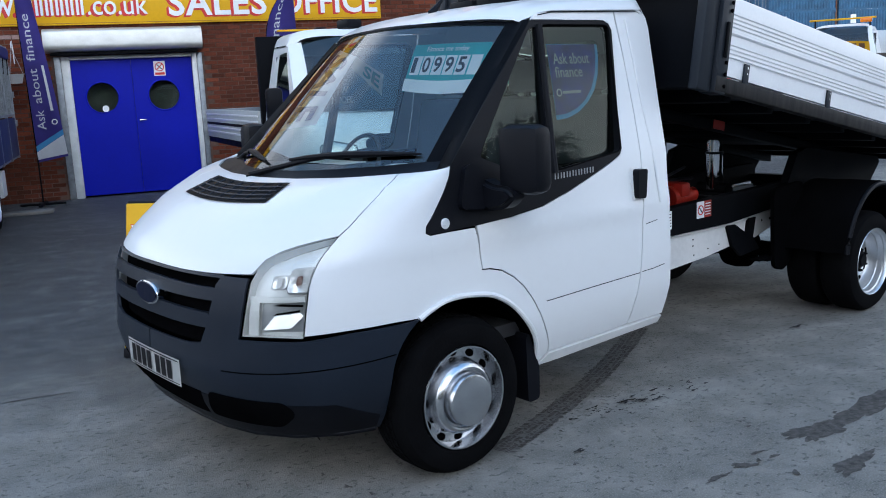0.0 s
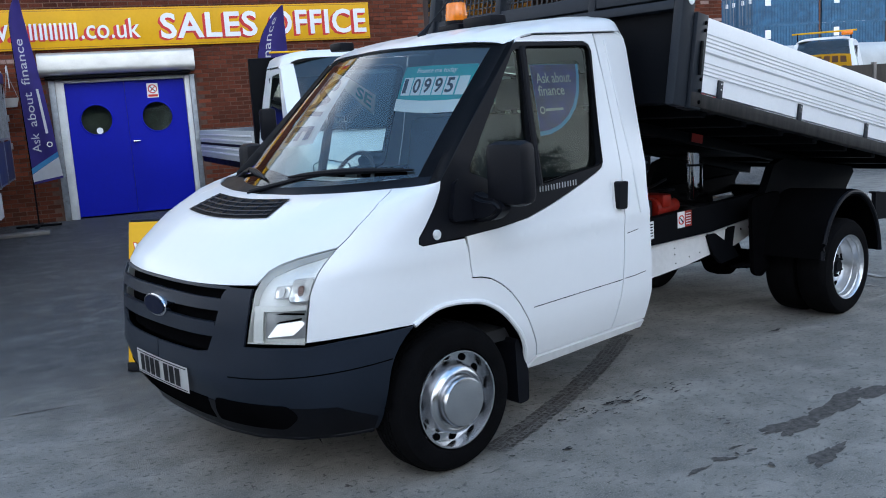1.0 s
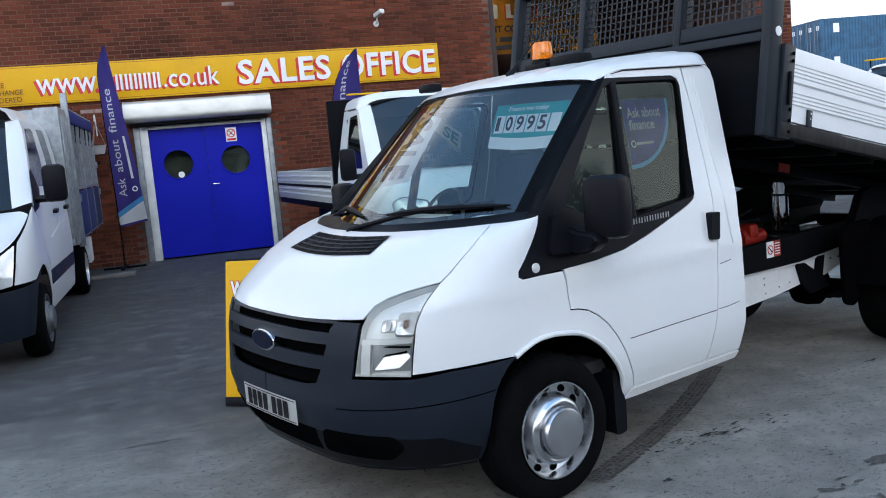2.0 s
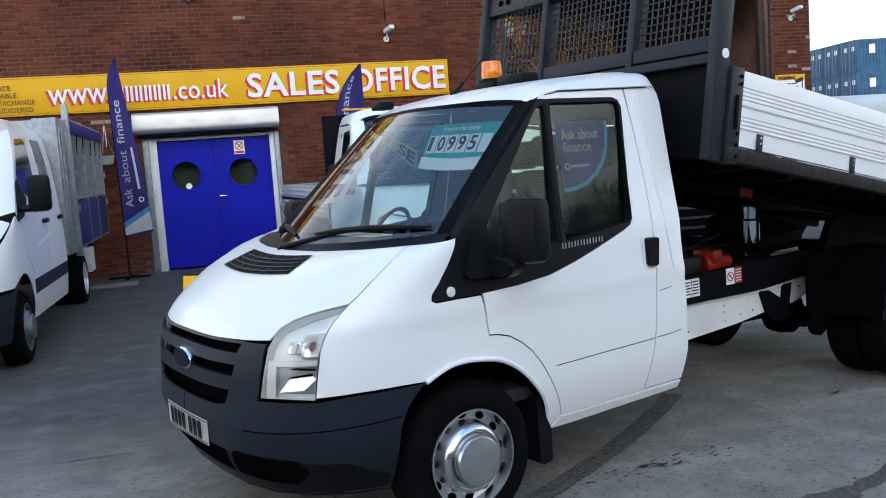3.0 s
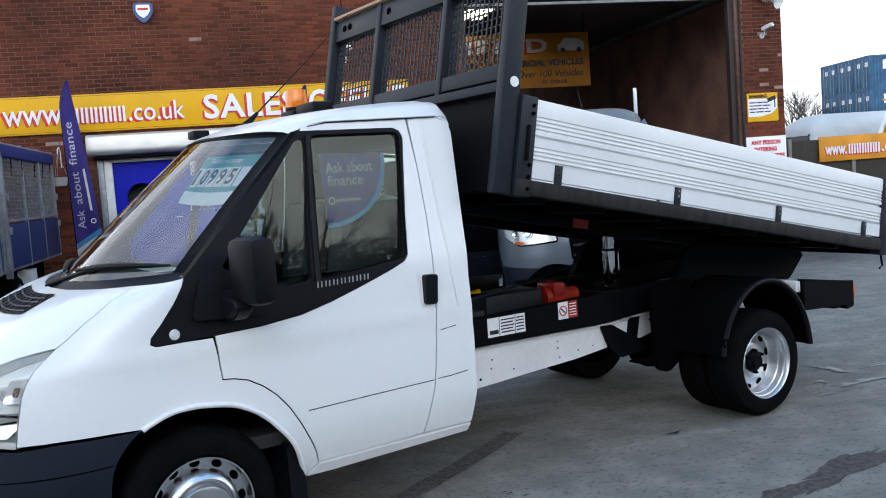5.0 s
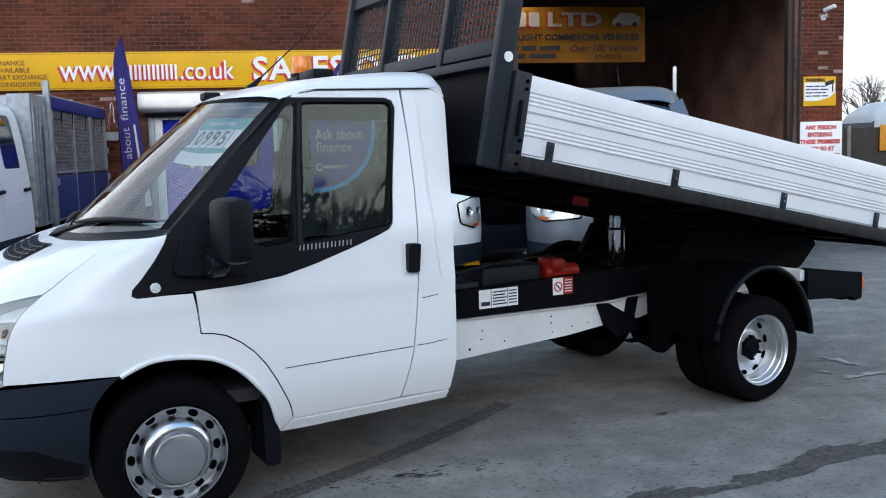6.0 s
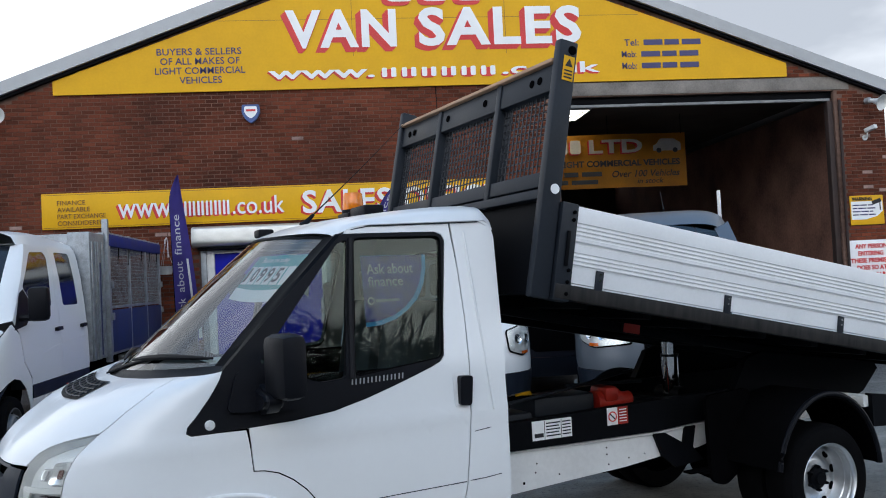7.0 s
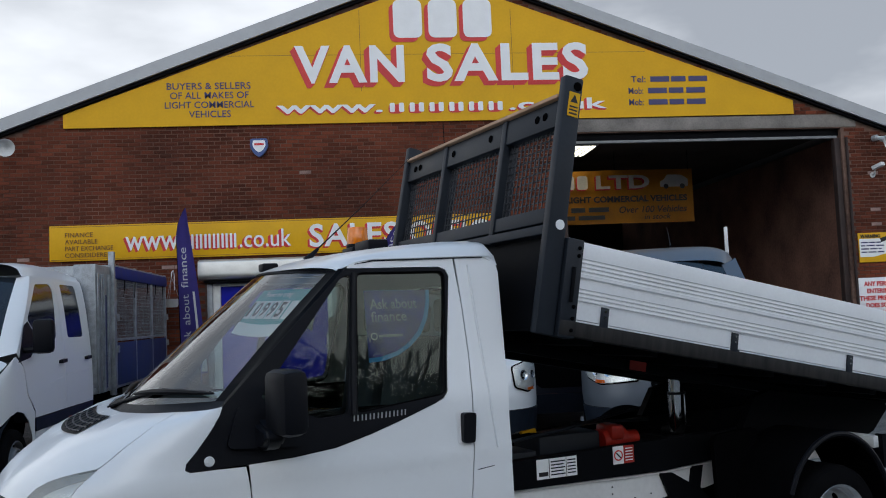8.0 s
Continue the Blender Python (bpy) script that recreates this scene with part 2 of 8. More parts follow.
M_GUIDE = material("dark_rusty_guide", (0.035, 0.020, 0.017), 0.7, vary=0.5, scale=5, fine=60)
M_TUBE = material("lit_ceiling_panel", (1.0, 0.9, 0.66), 0.5, emit=7.0)
M_CONTAINER = material("faded_blue_container", (0.04, 0.12, 0.22), 0.6, vary=0.45, scale=1.5, fine=20, metal=0.1)
M_CONTAINER_RUST = material("rusty_post", (0.14, 0.07, 0.045), 0.8, vary=0.4, scale=5)
M_FENCE = material("dark_timber_fence", (0.045, 0.038, 0.03), 0.85, vary=0.4, scale=4, stretch=(6, 6, 0.5))
M_TARP = material("blue_tarpaulin", (0.008, 0.018, 0.16), 0.7, vary=0.3, scale=6, bump=0.3, bump_scale=12)
M_DROP_BLUE = material("blue_painted_dropside", (0.022, 0.035, 0.11), 0.5, vary=0.4, scale=4, spec=0.3)
M_BARK = material("bare_tree_bark", (0.09, 0.075, 0.055), 0.9, vary=0.4, scale=15)
M_LEAF = material("hedge_leaf", (0.05, 0.06, 0.025), 0.8, vary=0.5, scale=8, island=0.5)
M_POT = material("white_hanging_pot", (0.68, 0.68, 0.66), 0.5, vary=0.12)
M_STAIN = material("oil_stain", (0.085, 0.078, 0.070), 0.85, vary=0.7, scale=30, fine=110, bump=0.6, spec=0.3)
M_BANNER_WHITE = material("faded_banner_white", (0.50, 0.47, 0.44), 0.6, vary=0.25, scale=3, fine=40)
M_SCUFF = material("pale_scuff", (0.33, 0.315, 0.29), 0.85, vary=0.5, scale=14, fine=60)
M_BANNER = material("dull_orange_sign", (0.70, 0.29, 0.012), 0.6, vary=0.25, scale=2, fine=40)
M_LETTER = material("dull_metal_letter", (0.34, 0.35, 0.36), 0.35, metal=0.6, vary=0.15)
M_SMEAR = material("thin_mud_smear", (0.140, 0.133, 0.123), 0.9, vary=0.35, scale=25, fine=140, bump=0.3)
M_NAVY = material("dark_navy_paint", (0.010, 0.012, 0.022), 0.35, vary=0.15, coat=0.4)
M_SHUTTER_RAIL = material("dull_galvanised_rail", (0.20, 0.205, 0.21), 0.6, vary=0.35, scale=5, fine=60)
M_STRIP = material("glossy_white_strip", (0.86, 0.87, 0.88), 0.35, vary=0.04, scale=8, fine=60)
M_CRUMB = material("dirt_crumb", (0.020, 0.018, 0.017), 0.9, vary=0.4, scale=40, fine=150)
M_DIRT = material("dried_mud", (0.060, 0.054, 0.046), 0.95, vary=0.5, scale=30, fine=120, bump=0.4)


def asphalt_material():
    """Old yard surface: grey worn aggregate, darker damp areas with less roughness, long drag marks and fine cracks."""
    m = bpy.data.materials.new("worn_yard_asphalt")
    m.use_nodes = True
    n, l = m.node_tree.nodes, m.node_tree.links
    b = n["Principled BSDF"]
    co = n.new("ShaderNodeTexCoord")

    def noise_at(s, detail, stretch=(1, 1, 1), turn=0.0, dist=0.0):
        mp = n.new("ShaderNodeMapping")
        mp.inputs["Scale"].default_value = stretch
        mp.inputs["Rotation"].default_value = (0, 0, radians(turn))
        l.new(co.outputs["Object"], mp.inputs["Vector"])
        t = n.new("ShaderNodeTexNoise")
        t.inputs["Scale"].default_value, t.inputs["Detail"].default_value = s, detail
        t.inputs["Distortion"].default_value = dist
        l.new(mp.outputs["Vector"], t.inputs["Vector"])
        return t.outputs["Fac"]

    def ranged(v, a, c, lo=0.0, hi=1.0):
        r = n.new("ShaderNodeMapRange")
        for k, x in (("From Min", a), ("From Max", c), ("To Min", lo), ("To Max", hi)):
            r.inputs[k].default_value = x
        l.new(v, r.inputs["Value"])
        return r.outputs["Result"]

    def mixed(fac, c1, c2):
        x = n.new("ShaderNodeMixRGB")
        l.new(fac, x.inputs["Fac"])
        for k, v in (("Color1", c1), ("Color2", c2)):
            if isinstance(v, tuple):
                x.inputs[k].default_value = (*v, 1)
            else:
                l.new(v, x.inputs[k])
        return x.outputs["Color"]

    broad = noise_at(0.34, 5, (1.5, 0.8, 1), 18, 0.4)
    drag = noise_at(1.1, 6, (0.35, 2.2, 1), -12, 0.6)
    mid = noise_at(4.5, 6)
    blotch = noise_at(11, 6, (1, 1.4, 1), 30, 0.8)
    grit = noise_at(150, 3)
    pits = noise_at(30, 6, (1, 1.3, 1), 10, 0.5)
    patches = noise_at(1.9, 4, (1, 1.5, 1), 40, 0.3)
    sep = n.new("ShaderNodeSeparateXYZ")
    l.new(co.outputs["Object"], sep.inputs["Vector"])

    def sum_of(v, k, w):
        a = n.new("ShaderNodeMath")
        a.operation = "MULTIPLY_ADD"
        l.new(v, a.inputs[0])
        a.inputs[1].default_value = k
        l.new(w, a.inputs[2])
        return a.outputs["Value"]

    far_right = ranged(sep.outputs["X"], -1.5, 8.5, 0.0, 5.5)
    reach = sum_of(far_right, -1.0, sum_of(drag, 1.8, sum_of(broad, 3.2, sep.outputs["Y"])))
    damp = ranged(reach, 3.3, 5.0)
    col = mixed(ranged(mid, 0.3, 0.75), (0.136, 0.130, 0.114), (0.244, 0.232, 0.206))
    col = mixed(ranged(drag, 0.52, 0.72, 0.0, 0.6), col, (0.33, 0.323, 0.295))
    col = mixed(ranged(blotch, 0.52, 0.70, 0.0, 0.35), col, (0.080, 0.079, 0.077))
    col = mixed(ranged(patches, 0.50, 0.66, 0.0, 0.45), col, (0.095, 0.093, 0.088))
    dark = mixed(ranged(drag, 0.50, 0.75, 0.0, 0.8), (0.020, 0.020, 0.022), (0.070, 0.070, 0.072))
    dark = mixed(ranged(mid, 0.50, 0.72, 0.0, 0.75), dark, (0.105, 0.103, 0.098))
    dark = mixed(ranged(blotch, 0.56, 0.70, 0.0, 0.8), dark, (0.014, 0.014, 0.015))
    col = mixed(damp, col, dark)
    col = mixed(ranged(pits, 0.57, 0.66, 0.0, 0.72), col, (0.040, 0.039, 0.037))
    col = mixed(ranged(grit, 0.48, 0.68, 0.0, 0.52), col, (0.33, 0.32, 0.29))
    l.new(col, b.inputs["Base Color"])
    l.new(ranged(reach, 4.5, 7.0, 0.85, 0.62), b.inputs["Roughness"])
    b.inputs["Specular IOR Level"].default_value = 0.32
    add = n.new("ShaderNodeMath")
    add.operation = "ADD"
    l.new(grit, add.inputs[0])
    l.new(pits, add.inputs[1])
    bn = n.new("ShaderNodeBump")
    bn.inputs["Strength"].default_value, bn.inputs["Distance"].default_value = 0.6, 0.008
    l.new(add.outputs["Value"], bn.inputs["Height"])
    l.new(bn.outputs["Normal"], b.inputs["Normal"])
    return m


M_GROUND = asphalt_material()


def backlit_paper():
    """Thin card that lets daylight through."""
    m = bpy.data.materials.new("backlit_white_card")
    m.use_nodes = True
    n, l = m.node_tree.nodes, m.node_tree.links
    b = n["Principled BSDF"]
    b.inputs["Base Color"].default_value = (0.85, 0.86, 0.86, 1)
    b.inputs["Roughness"].default_value = 0.6
    tl, mx = n.new("ShaderNodeBsdfTranslucent"), n.new("ShaderNodeMixShader")
    tl.inputs["Color"].default_value = (0.8, 0.83, 0.83, 1)
    mx.inputs["Fac"].default_value = 0.55
    l.new(b.outputs["BSDF"], mx.inputs[1])
    l.new(tl.outputs["BSDF"], mx.inputs[2])
    l.new(mx.outputs["Shader"], n["Material Output"].inputs["Surface"])
    return m


M_BACKLIT = backlit_paper()


# ---- mesh helpers ----
def finish(bm, angle=35.0):
    bm.normal_update()
    lim = radians(angle)
    for f in bm.faces:
        f.smooth = True
    for e in bm.edges:
        if len(e.link_faces) == 2 and e.calc_face_angle(0.0) > lim:
            e.smooth = False
    return bm


def part(name, bm, mat, parent=None, label="", angle=35.0):
    """Links a bmesh as one mesh object, under parent if given."""
    finish(bm, angle)
    me = bpy.data.meshes.new(name)
    bm.to_mesh(me)
    bm.free()
    me.materials.append(mat)
    ob = new(name, me)
    if parent is not None:
        ob.parent = parent
    if label:
        ob["label"] = label
    return ob


def thing(name, label, category, m=None, group="", kind=""):
    ob = new(name)
    ob.empty_display_size = 0.2
    if m is not None:
        ob.matrix_world = m
    return tagged(ob, label, category, group, kind)


def add_box(bm, x0, x1, y0, y1, z0, z1, bevel=0.0, m=None, segs=2):
    vs = [bm.verts.new(v) for v in ((x0, y0, z0), (x1, y0, z0), (x1, y1, z0), (x0, y1, z0), (x0, y0, z1), (x1, y0, z1), (x1, y1, z1), (x0, y1, z1))]
    fs = [bm.faces.new([vs[i] for i in q]) for q in ((3, 2, 1, 0), (4, 5, 6, 7), (0, 1, 5, 4), (1, 2, 6, 5), (2, 3, 7, 6), (3, 0, 4, 7))]
    allv = set(vs)
    if bevel:
        es = {e for f in fs for e in f.edges}
        r = bmesh.ops.bevel(bm, geom=list(es), offset=bevel, segments=segs, profile=0.5, affect="EDGES")
        allv = set(r["verts"]) | {v for v in vs if v.is_valid}
    if m is not None:
        bmesh.ops.transform(bm, matrix=m, verts=list(allv))
    return bm


def box(x0, x1, y0, y1, z0, z1, bevel=0.0, m=None):
    return add_box(bmesh.new(), x0, x1, y0, y1, z0, z1, bevel, m)


def add_tube(bm, points, radius, sides=10, cap=True):
    """A round bar along points."""
    pts = [Vector(p) for p in points]
    rings = []
    for i, p in enumerate(pts):
        d = (pts[min(i + 1, len(pts) - 1)] - pts[max(i - 1, 0)]).normalized()
        up = Vector((0, 0, 1)) if abs(d.z) < 0.95 else Vector((1, 0, 0))
        a = d.cross(up).normalized()
        b = d.cross(a).normalized()
        r = radius[i] if isinstance(radius, (list, tuple)) else radius
        rings.append([bm.verts.new(p + (a * math.cos(k * 2 * math.pi / sides) + b * math.sin(k * 2 * math.pi / sides)) * r) for k in range(sides)])
    for r0, r1 in zip(rings, rings[1:]):
        for k in range(sides):
            bm.faces.new((r0[k], r0[(k + 1) % sides], r1[(k + 1) % sides], r1[k]))
    if cap:
        bm.faces.new(rings[0][::-1])
        bm.faces.new(rings[-1])
    return bm


def tube(points, radius, sides=10):
    return add_tube(bmesh.new(), points, radius, sides)


def lathe(profile, sides=40, closed=False, caps=(True, True)):
    """Turned about the y axis: profile of (radius, y)."""
    bm = bmesh.new()
    rings = [[bm.verts.new((r * math.cos(2 * math.pi * k / sides), y, r * math.sin(2 * math.pi * k / sides))) for k in range(sides)] for r, y in profile]
    pairs = list(zip(rings, rings[1:]))
    if closed:
        pairs.append((rings[-1], rings[0]))
    for r0, r1 in pairs:
        for k in range(sides):
            bm.faces.new((r0[k], r0[(k + 1) % sides], r1[(k + 1) % sides], r1[k]))
    if not closed:
        for ring, wanted in zip((rings[0], rings[-1]), caps):
            if wanted:
                bm.faces.new(ring)
    bmesh.ops.recalc_face_normals(bm, faces=bm.faces)
    return bm


def grid_patch(fn, nu, nv, thick=0.0):
    """A sheet of nu x nv cells through fn(s, t), s and t from 0 to 1."""
    bm = bmesh.new()
    vs = [[bm.verts.new(fn(i / nu, j / nv)) for j in range(nv + 1)] for i in range(nu + 1)]
    for i in range(nu):
        for j in range(nv):
            bm.faces.new((vs[i][j], vs[i + 1][j], vs[i + 1][j + 1], vs[i][j + 1]))
    if thick:
        bmesh.ops.solidify(bm, geom=list(bm.faces), thickness=thick)
    return bm


def round_poly(points, radius, steps=4):
    """Rounds the corners of a 2D outline."""
    out = []
    k = len(points)
    for i in range(k):
        p0, p, p1 = Vector(points[i - 1]), Vector(points[i]), Vector(points[(i + 1) % k])
        a, b = (p0 - p), (p1 - p)
        r = min(radius, a.length * 0.45, b.length * 0.45)
        s, e = p + a.normalized() * r, p + b.normalized() * r
        for j in range(steps + 1):
            t = j / steps
            out.append(tuple(s * (1 - t) ** 2 + p * 2 * t * (1 - t) + e * t ** 2))
    return out


def poly_patch(outline, fn, step=0.05, thick=0.008, inset=0.0):
    """A 2D outline (u, v) cut on a grid, laid on the surface fn(u, v) and given thickness."""
    bm = bmesh.new()
    f = bm.faces.new([bm.verts.new((u, v, 0)) for u, v in outline])
    bm.normal_update()
    if f.normal.z < 0:
        f.normal_flip()
    if inset:
        r = bmesh.ops.inset_region(bm, faces=[f], thickness=inset, use_even_offset=True)
        bmesh.ops.delete(bm, geom=r["faces"], context="FACES")
    bmesh.ops.triangulate(bm, faces=list(bm.faces))
    us, vs = [p[0] for p in outline], [p[1] for p in outline]
    for axis, lo, hi in ((0, min(us), max(us)), (1, min(vs), max(vs))):
        k = math.floor(lo / step) + 1
        while k * step < hi:
            co, no = [0, 0, 0], [0, 0, 0]
            co[axis], no[axis] = k * step, 1
            bmesh.ops.bisect_plane(bm, geom=list(bm.verts) + list(bm.edges) + list(bm.faces), plane_co=co, plane_no=no, dist=1e-5)
            k += 1
    bmesh.ops.remove_doubles(bm, verts=list(bm.verts), dist=1e-4)
    for v in bm.verts:
        v.co = Vector(fn(v.co.x, v.co.y))
    bm.normal_update()
    if thick:
        bmesh.ops.solidify(bm, geom=list(bm.faces), thickness=thick)
    return bm


def hole_patch(outline, holes, fn, step=0.05, thick=0.008):
    """poly_patch with holes."""
    bm = bmesh.new()
    es = []
    for loop in (outline, *holes):
        vs = [bm.verts.new((u, v, 0)) for u, v in loop]
        es += [bm.edges.new((vs[i - 1], vs[i])) for i in range(len(vs))]
    bmesh.ops.triangle_fill(bm, edges=es, use_beauty=True)
    bm.normal_update()
    for f in bm.faces:
        if f.normal.z < 0:
            f.normal_flip()
    us, vs = [p[0] for p in outline], [p[1] for p in outline]
    for axis, lo, hi in ((0, min(us), max(us)), (1, min(vs), max(vs))):
        k = math.floor(lo / step) + 1
        while k * step < hi:
            co, no = [0, 0, 0], [0, 0, 0]
            co[axis], no[axis] = k * step, 1
            bmesh.ops.bisect_plane(bm, geom=list(bm.verts) + list(bm.edges) + list(bm.faces), plane_co=co, plane_no=no, dist=1e-5)
            k += 1
    bmesh.ops.remove_doubles(bm, verts=list(bm.verts), dist=1e-4)
    for v in bm.verts:
        v.co = Vector(fn(v.co.x, v.co.y))
    bm.normal_update()
    if thick:
        bmesh.ops.solidify(bm, geom=list(bm.faces), thickness=thick)
    return bm


def flipped(bm):
    """The mirror image in the plane y = 0."""
    c = bm.copy()
    for v in c.verts:
        v.co.y = -v.co.y
    bmesh.ops.reverse_faces(c, faces=list(c.faces))
    return c


def disc(cx, y, cz, r, sides=40):
    """A single round sheet facing -y."""
    bm = bmesh.new()
    bm.faces.new([bm.verts.new((cx + r * math.cos(2 * math.pi * k / sides), y, cz + r * math.sin(2 * math.pi * k / sides))) for k in range(sides)])
    bm.normal_update()
    for f in bm.faces:
        if f.normal.y > 0:
            f.normal_flip()
    return bm


def turned(bm):
    """The same sheet facing the other way."""
    bmesh.ops.reverse_faces(bm, faces=list(bm.faces))
    return bm


def prism(outline, a, b, axis="y"):
    """A 2D outline drawn out from a to b along an axis. Outline in (x, z), (y, z) or (x, y)."""
    bm = bmesh.new()
    place = {"y": lambda u, v, w: (u, w, v), "x": lambda u, v, w: (w, u, v), "z": lambda u, v, w: (u, v, w)}[axis]
    lo = [bm.verts.new(place(u, v, a)) for u, v in outline]
    hi = [bm.verts.new(place(u, v, b)) for u, v in outline]
    bm.faces.new(lo)
    bm.faces.new(hi[::-1])
    k = len(outline)
    for i in range(k):
        bm.faces.new((lo[i], hi[i], hi[(i + 1) % k], lo[(i + 1) % k]))
    bmesh.ops.recalc_face_normals(bm, faces=bm.faces)
    return bm


def merged(*bms):
    out = bms[0]
    for b in bms[1:]:
        me = bpy.data.meshes.new("tmp")
        b.to_mesh(me)
        b.free()
        out.from_mesh(me)
        bpy.data.meshes.remove(me)
    return out


def moved(bm, m):
    bmesh.ops.transform(bm, matrix=m, verts=list(bm.verts))
    return bm


def lettering(text, width, height, depth=0.004, bold=0.0, slant=0.0, spacing=1.0):
    """Text as a mesh in the xz plane facing -y, its box from (0, 0) to (width, height)."""
    cu = bpy.data.curves.new("words", "FONT")
    cu.body, cu.extrude, cu.offset, cu.shear, cu.space_character = text, 0.02, bold, slant, spacing
    cu.resolution_u = 3
    ob = bpy.data.objects.new("words", cu)
    me = bpy.data.meshes.new_from_object(ob)
    bm = bmesh.new()
    bm.from_mesh(me)
    bpy.data.objects.remove(ob)
    bpy.data.curves.remove(cu)
    bpy.data.meshes.remove(me)
    xs, ys = [v.co.x for v in bm.verts], [v.co.y for v in bm.verts]
    x0, x1, y0, y1 = min(xs), max(xs), min(ys), max(ys)
    for v in bm.verts:
        v.co = Vector(((v.co.x - x0) / (x1 - x0) * width, -depth / 2 - v.co.z / 0.02 * depth / 2, (v.co.y - y0) / (y1 - y0) * height))
    bmesh.ops.recalc_face_normals(bm, faces=bm.faces)
    return bm


# ---- ground and sales building ----
WALL = 12.6            # outer face of the gable wall
RIDGE_X, RIDGE_Z, PITCH = 2.31, 8.69, 0.376
LEFT, RIGHT = -6.8, 11.42
DOOR = (-2.21, -0.13, 2.36)
BAY = (4.45, 10.34, 5.10)

ground = bmesh.new()
_gx = [-260, -60, -20, -8, -4, 0, 4, 8, 14, 20, 60, 260]
_gv = [[ground.verts.new((x, y, 0)) for y in _gx] for x in _gx]
for i in range(len(_gx) - 1):
    for j in range(len(_gx) - 1):
        ground.faces.new((_gv[i][j], _gv[i + 1][j], _gv[i + 1][j + 1], _gv[i][j + 1]))
tagged(part("ground", ground, M_GROUND), "worn grey asphalt yard with damp dark patches", "ground", kind="structure")


def roof_z(x):
    return RIDGE_Z - PITCH * abs(x - RIDGE_X)


def wall_piece(bm, pts):
    """A piece of the gable wall, outline in (x, z)."""
    lo = [bm.verts.new((x, WALL + 0.008, z)) for x, z in pts]
    hi = [bm.verts.new((x, WALL + 0.33, z)) for x, z in pts]
    bm.faces.new(lo)
    bm.faces.new(hi[::-1])
    k = len(pts)
    for i in range(k):
        bm.faces.new((lo[i], hi[i], hi[(i + 1) % k], lo[(i + 1) % k]))


wb = bmesh.new()
E1 = 5.1
wall_piece(wb, [(LEFT, 0), (DOOR[0], 0), (DOOR[0], E1), (LEFT, E1)])
wall_piece(wb, [(DOOR[0], DOOR[2]), (DOOR[1], DOOR[2]), (DOOR[1], E1), (DOOR[0], E1)])
wall_piece(wb, [(DOOR[1], 0), (BAY[0], 0), (BAY[0], E1), (DOOR[1], E1)])
wall_piece(wb, [(BAY[1], 0), (RIGHT, 0), (RIGHT, E1), (BAY[1], E1)])
wall_piece(wb, [(LEFT, E1), (RIGHT, E1), (RIGHT, roof_z(RIGHT) - 0.1), (RIDGE_X, RIDGE_Z - 0.1), (LEFT, roof_z(LEFT) - 0.1)])
bmesh.ops.recalc_face_normals(wb, faces=wb.faces)
wall_front = tagged(part("wall_front", wb, M_MORTAR), "red brick gable wall of the sales building", "wall", kind="structure")

DEPTH = 30.0
tagged(part("wall_side", box(LEFT, LEFT + 0.3, WALL + 0.34, DEPTH, 0, roof_z(LEFT) - 0.082), M_BRICK), "plain brick side wall of the building", "wall", kind="structure")
tagged(part("wall_side", box(RIGHT - 0.3, RIGHT, WALL + 0.34, DEPTH, 0, roof_z(RIGHT) - 0.082), M_INNER_BRICK), "dark red brick side wall of the workshop", "wall", kind="structure")
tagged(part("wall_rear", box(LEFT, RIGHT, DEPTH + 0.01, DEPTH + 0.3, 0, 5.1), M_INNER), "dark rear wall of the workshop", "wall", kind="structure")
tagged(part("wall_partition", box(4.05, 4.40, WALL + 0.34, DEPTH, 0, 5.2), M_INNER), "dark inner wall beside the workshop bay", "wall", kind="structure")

rf = bmesh.new()
for s in (-1, 1):
    x_e = LEFT - 0.25 if s < 0 else RIGHT + 0.25
    pts = [(RIDGE_X, RIDGE_Z), (x_e, roof_z(x_e)), (x_e, roof_z(x_e) - 0.08), (RIDGE_X, RIDGE_Z - 0.08)]
    rf = merged(rf, prism(pts, WALL - 0.10, DEPTH + 0.4, "y"))
tagged(part("roof", rf, M_FASCIA), "shallow grey pitched metal roof", "roof", kind="structure")
for s in (-1, 1):
    x_e = LEFT - 0.25 if s < 0 else RIGHT + 0.25
    pts = [(RIDGE_X, RIDGE_Z - 0.005), (x_e, roof_z(x_e) - 0.005), (x_e, roof_z(x_e) - 0.25), (RIDGE_X, RIDGE_Z - 0.25)]
    tagged(part("trim", prism(pts, WALL - 0.17, WALL - 0.105, "y"), M_FASCIA), "pale grey metal verge along the gable roof", "trim", kind="structure")
    pts = [(RIDGE_X, RIDGE_Z - 0.26), (x_e, roof_z(x_e) - 0.26), (x_e, roof_z(x_e) - 0.31), (RIDGE_X, RIDGE_Z - 0.31)]
    tagged(part("trim", prism(pts, WALL - 0.10, WALL - 0.004, "y"), M_STEEL_BLACK), "dark board under the roof verge", "trim", kind="structure")
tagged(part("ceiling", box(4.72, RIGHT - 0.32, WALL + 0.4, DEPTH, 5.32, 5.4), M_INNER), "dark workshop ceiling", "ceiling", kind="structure")

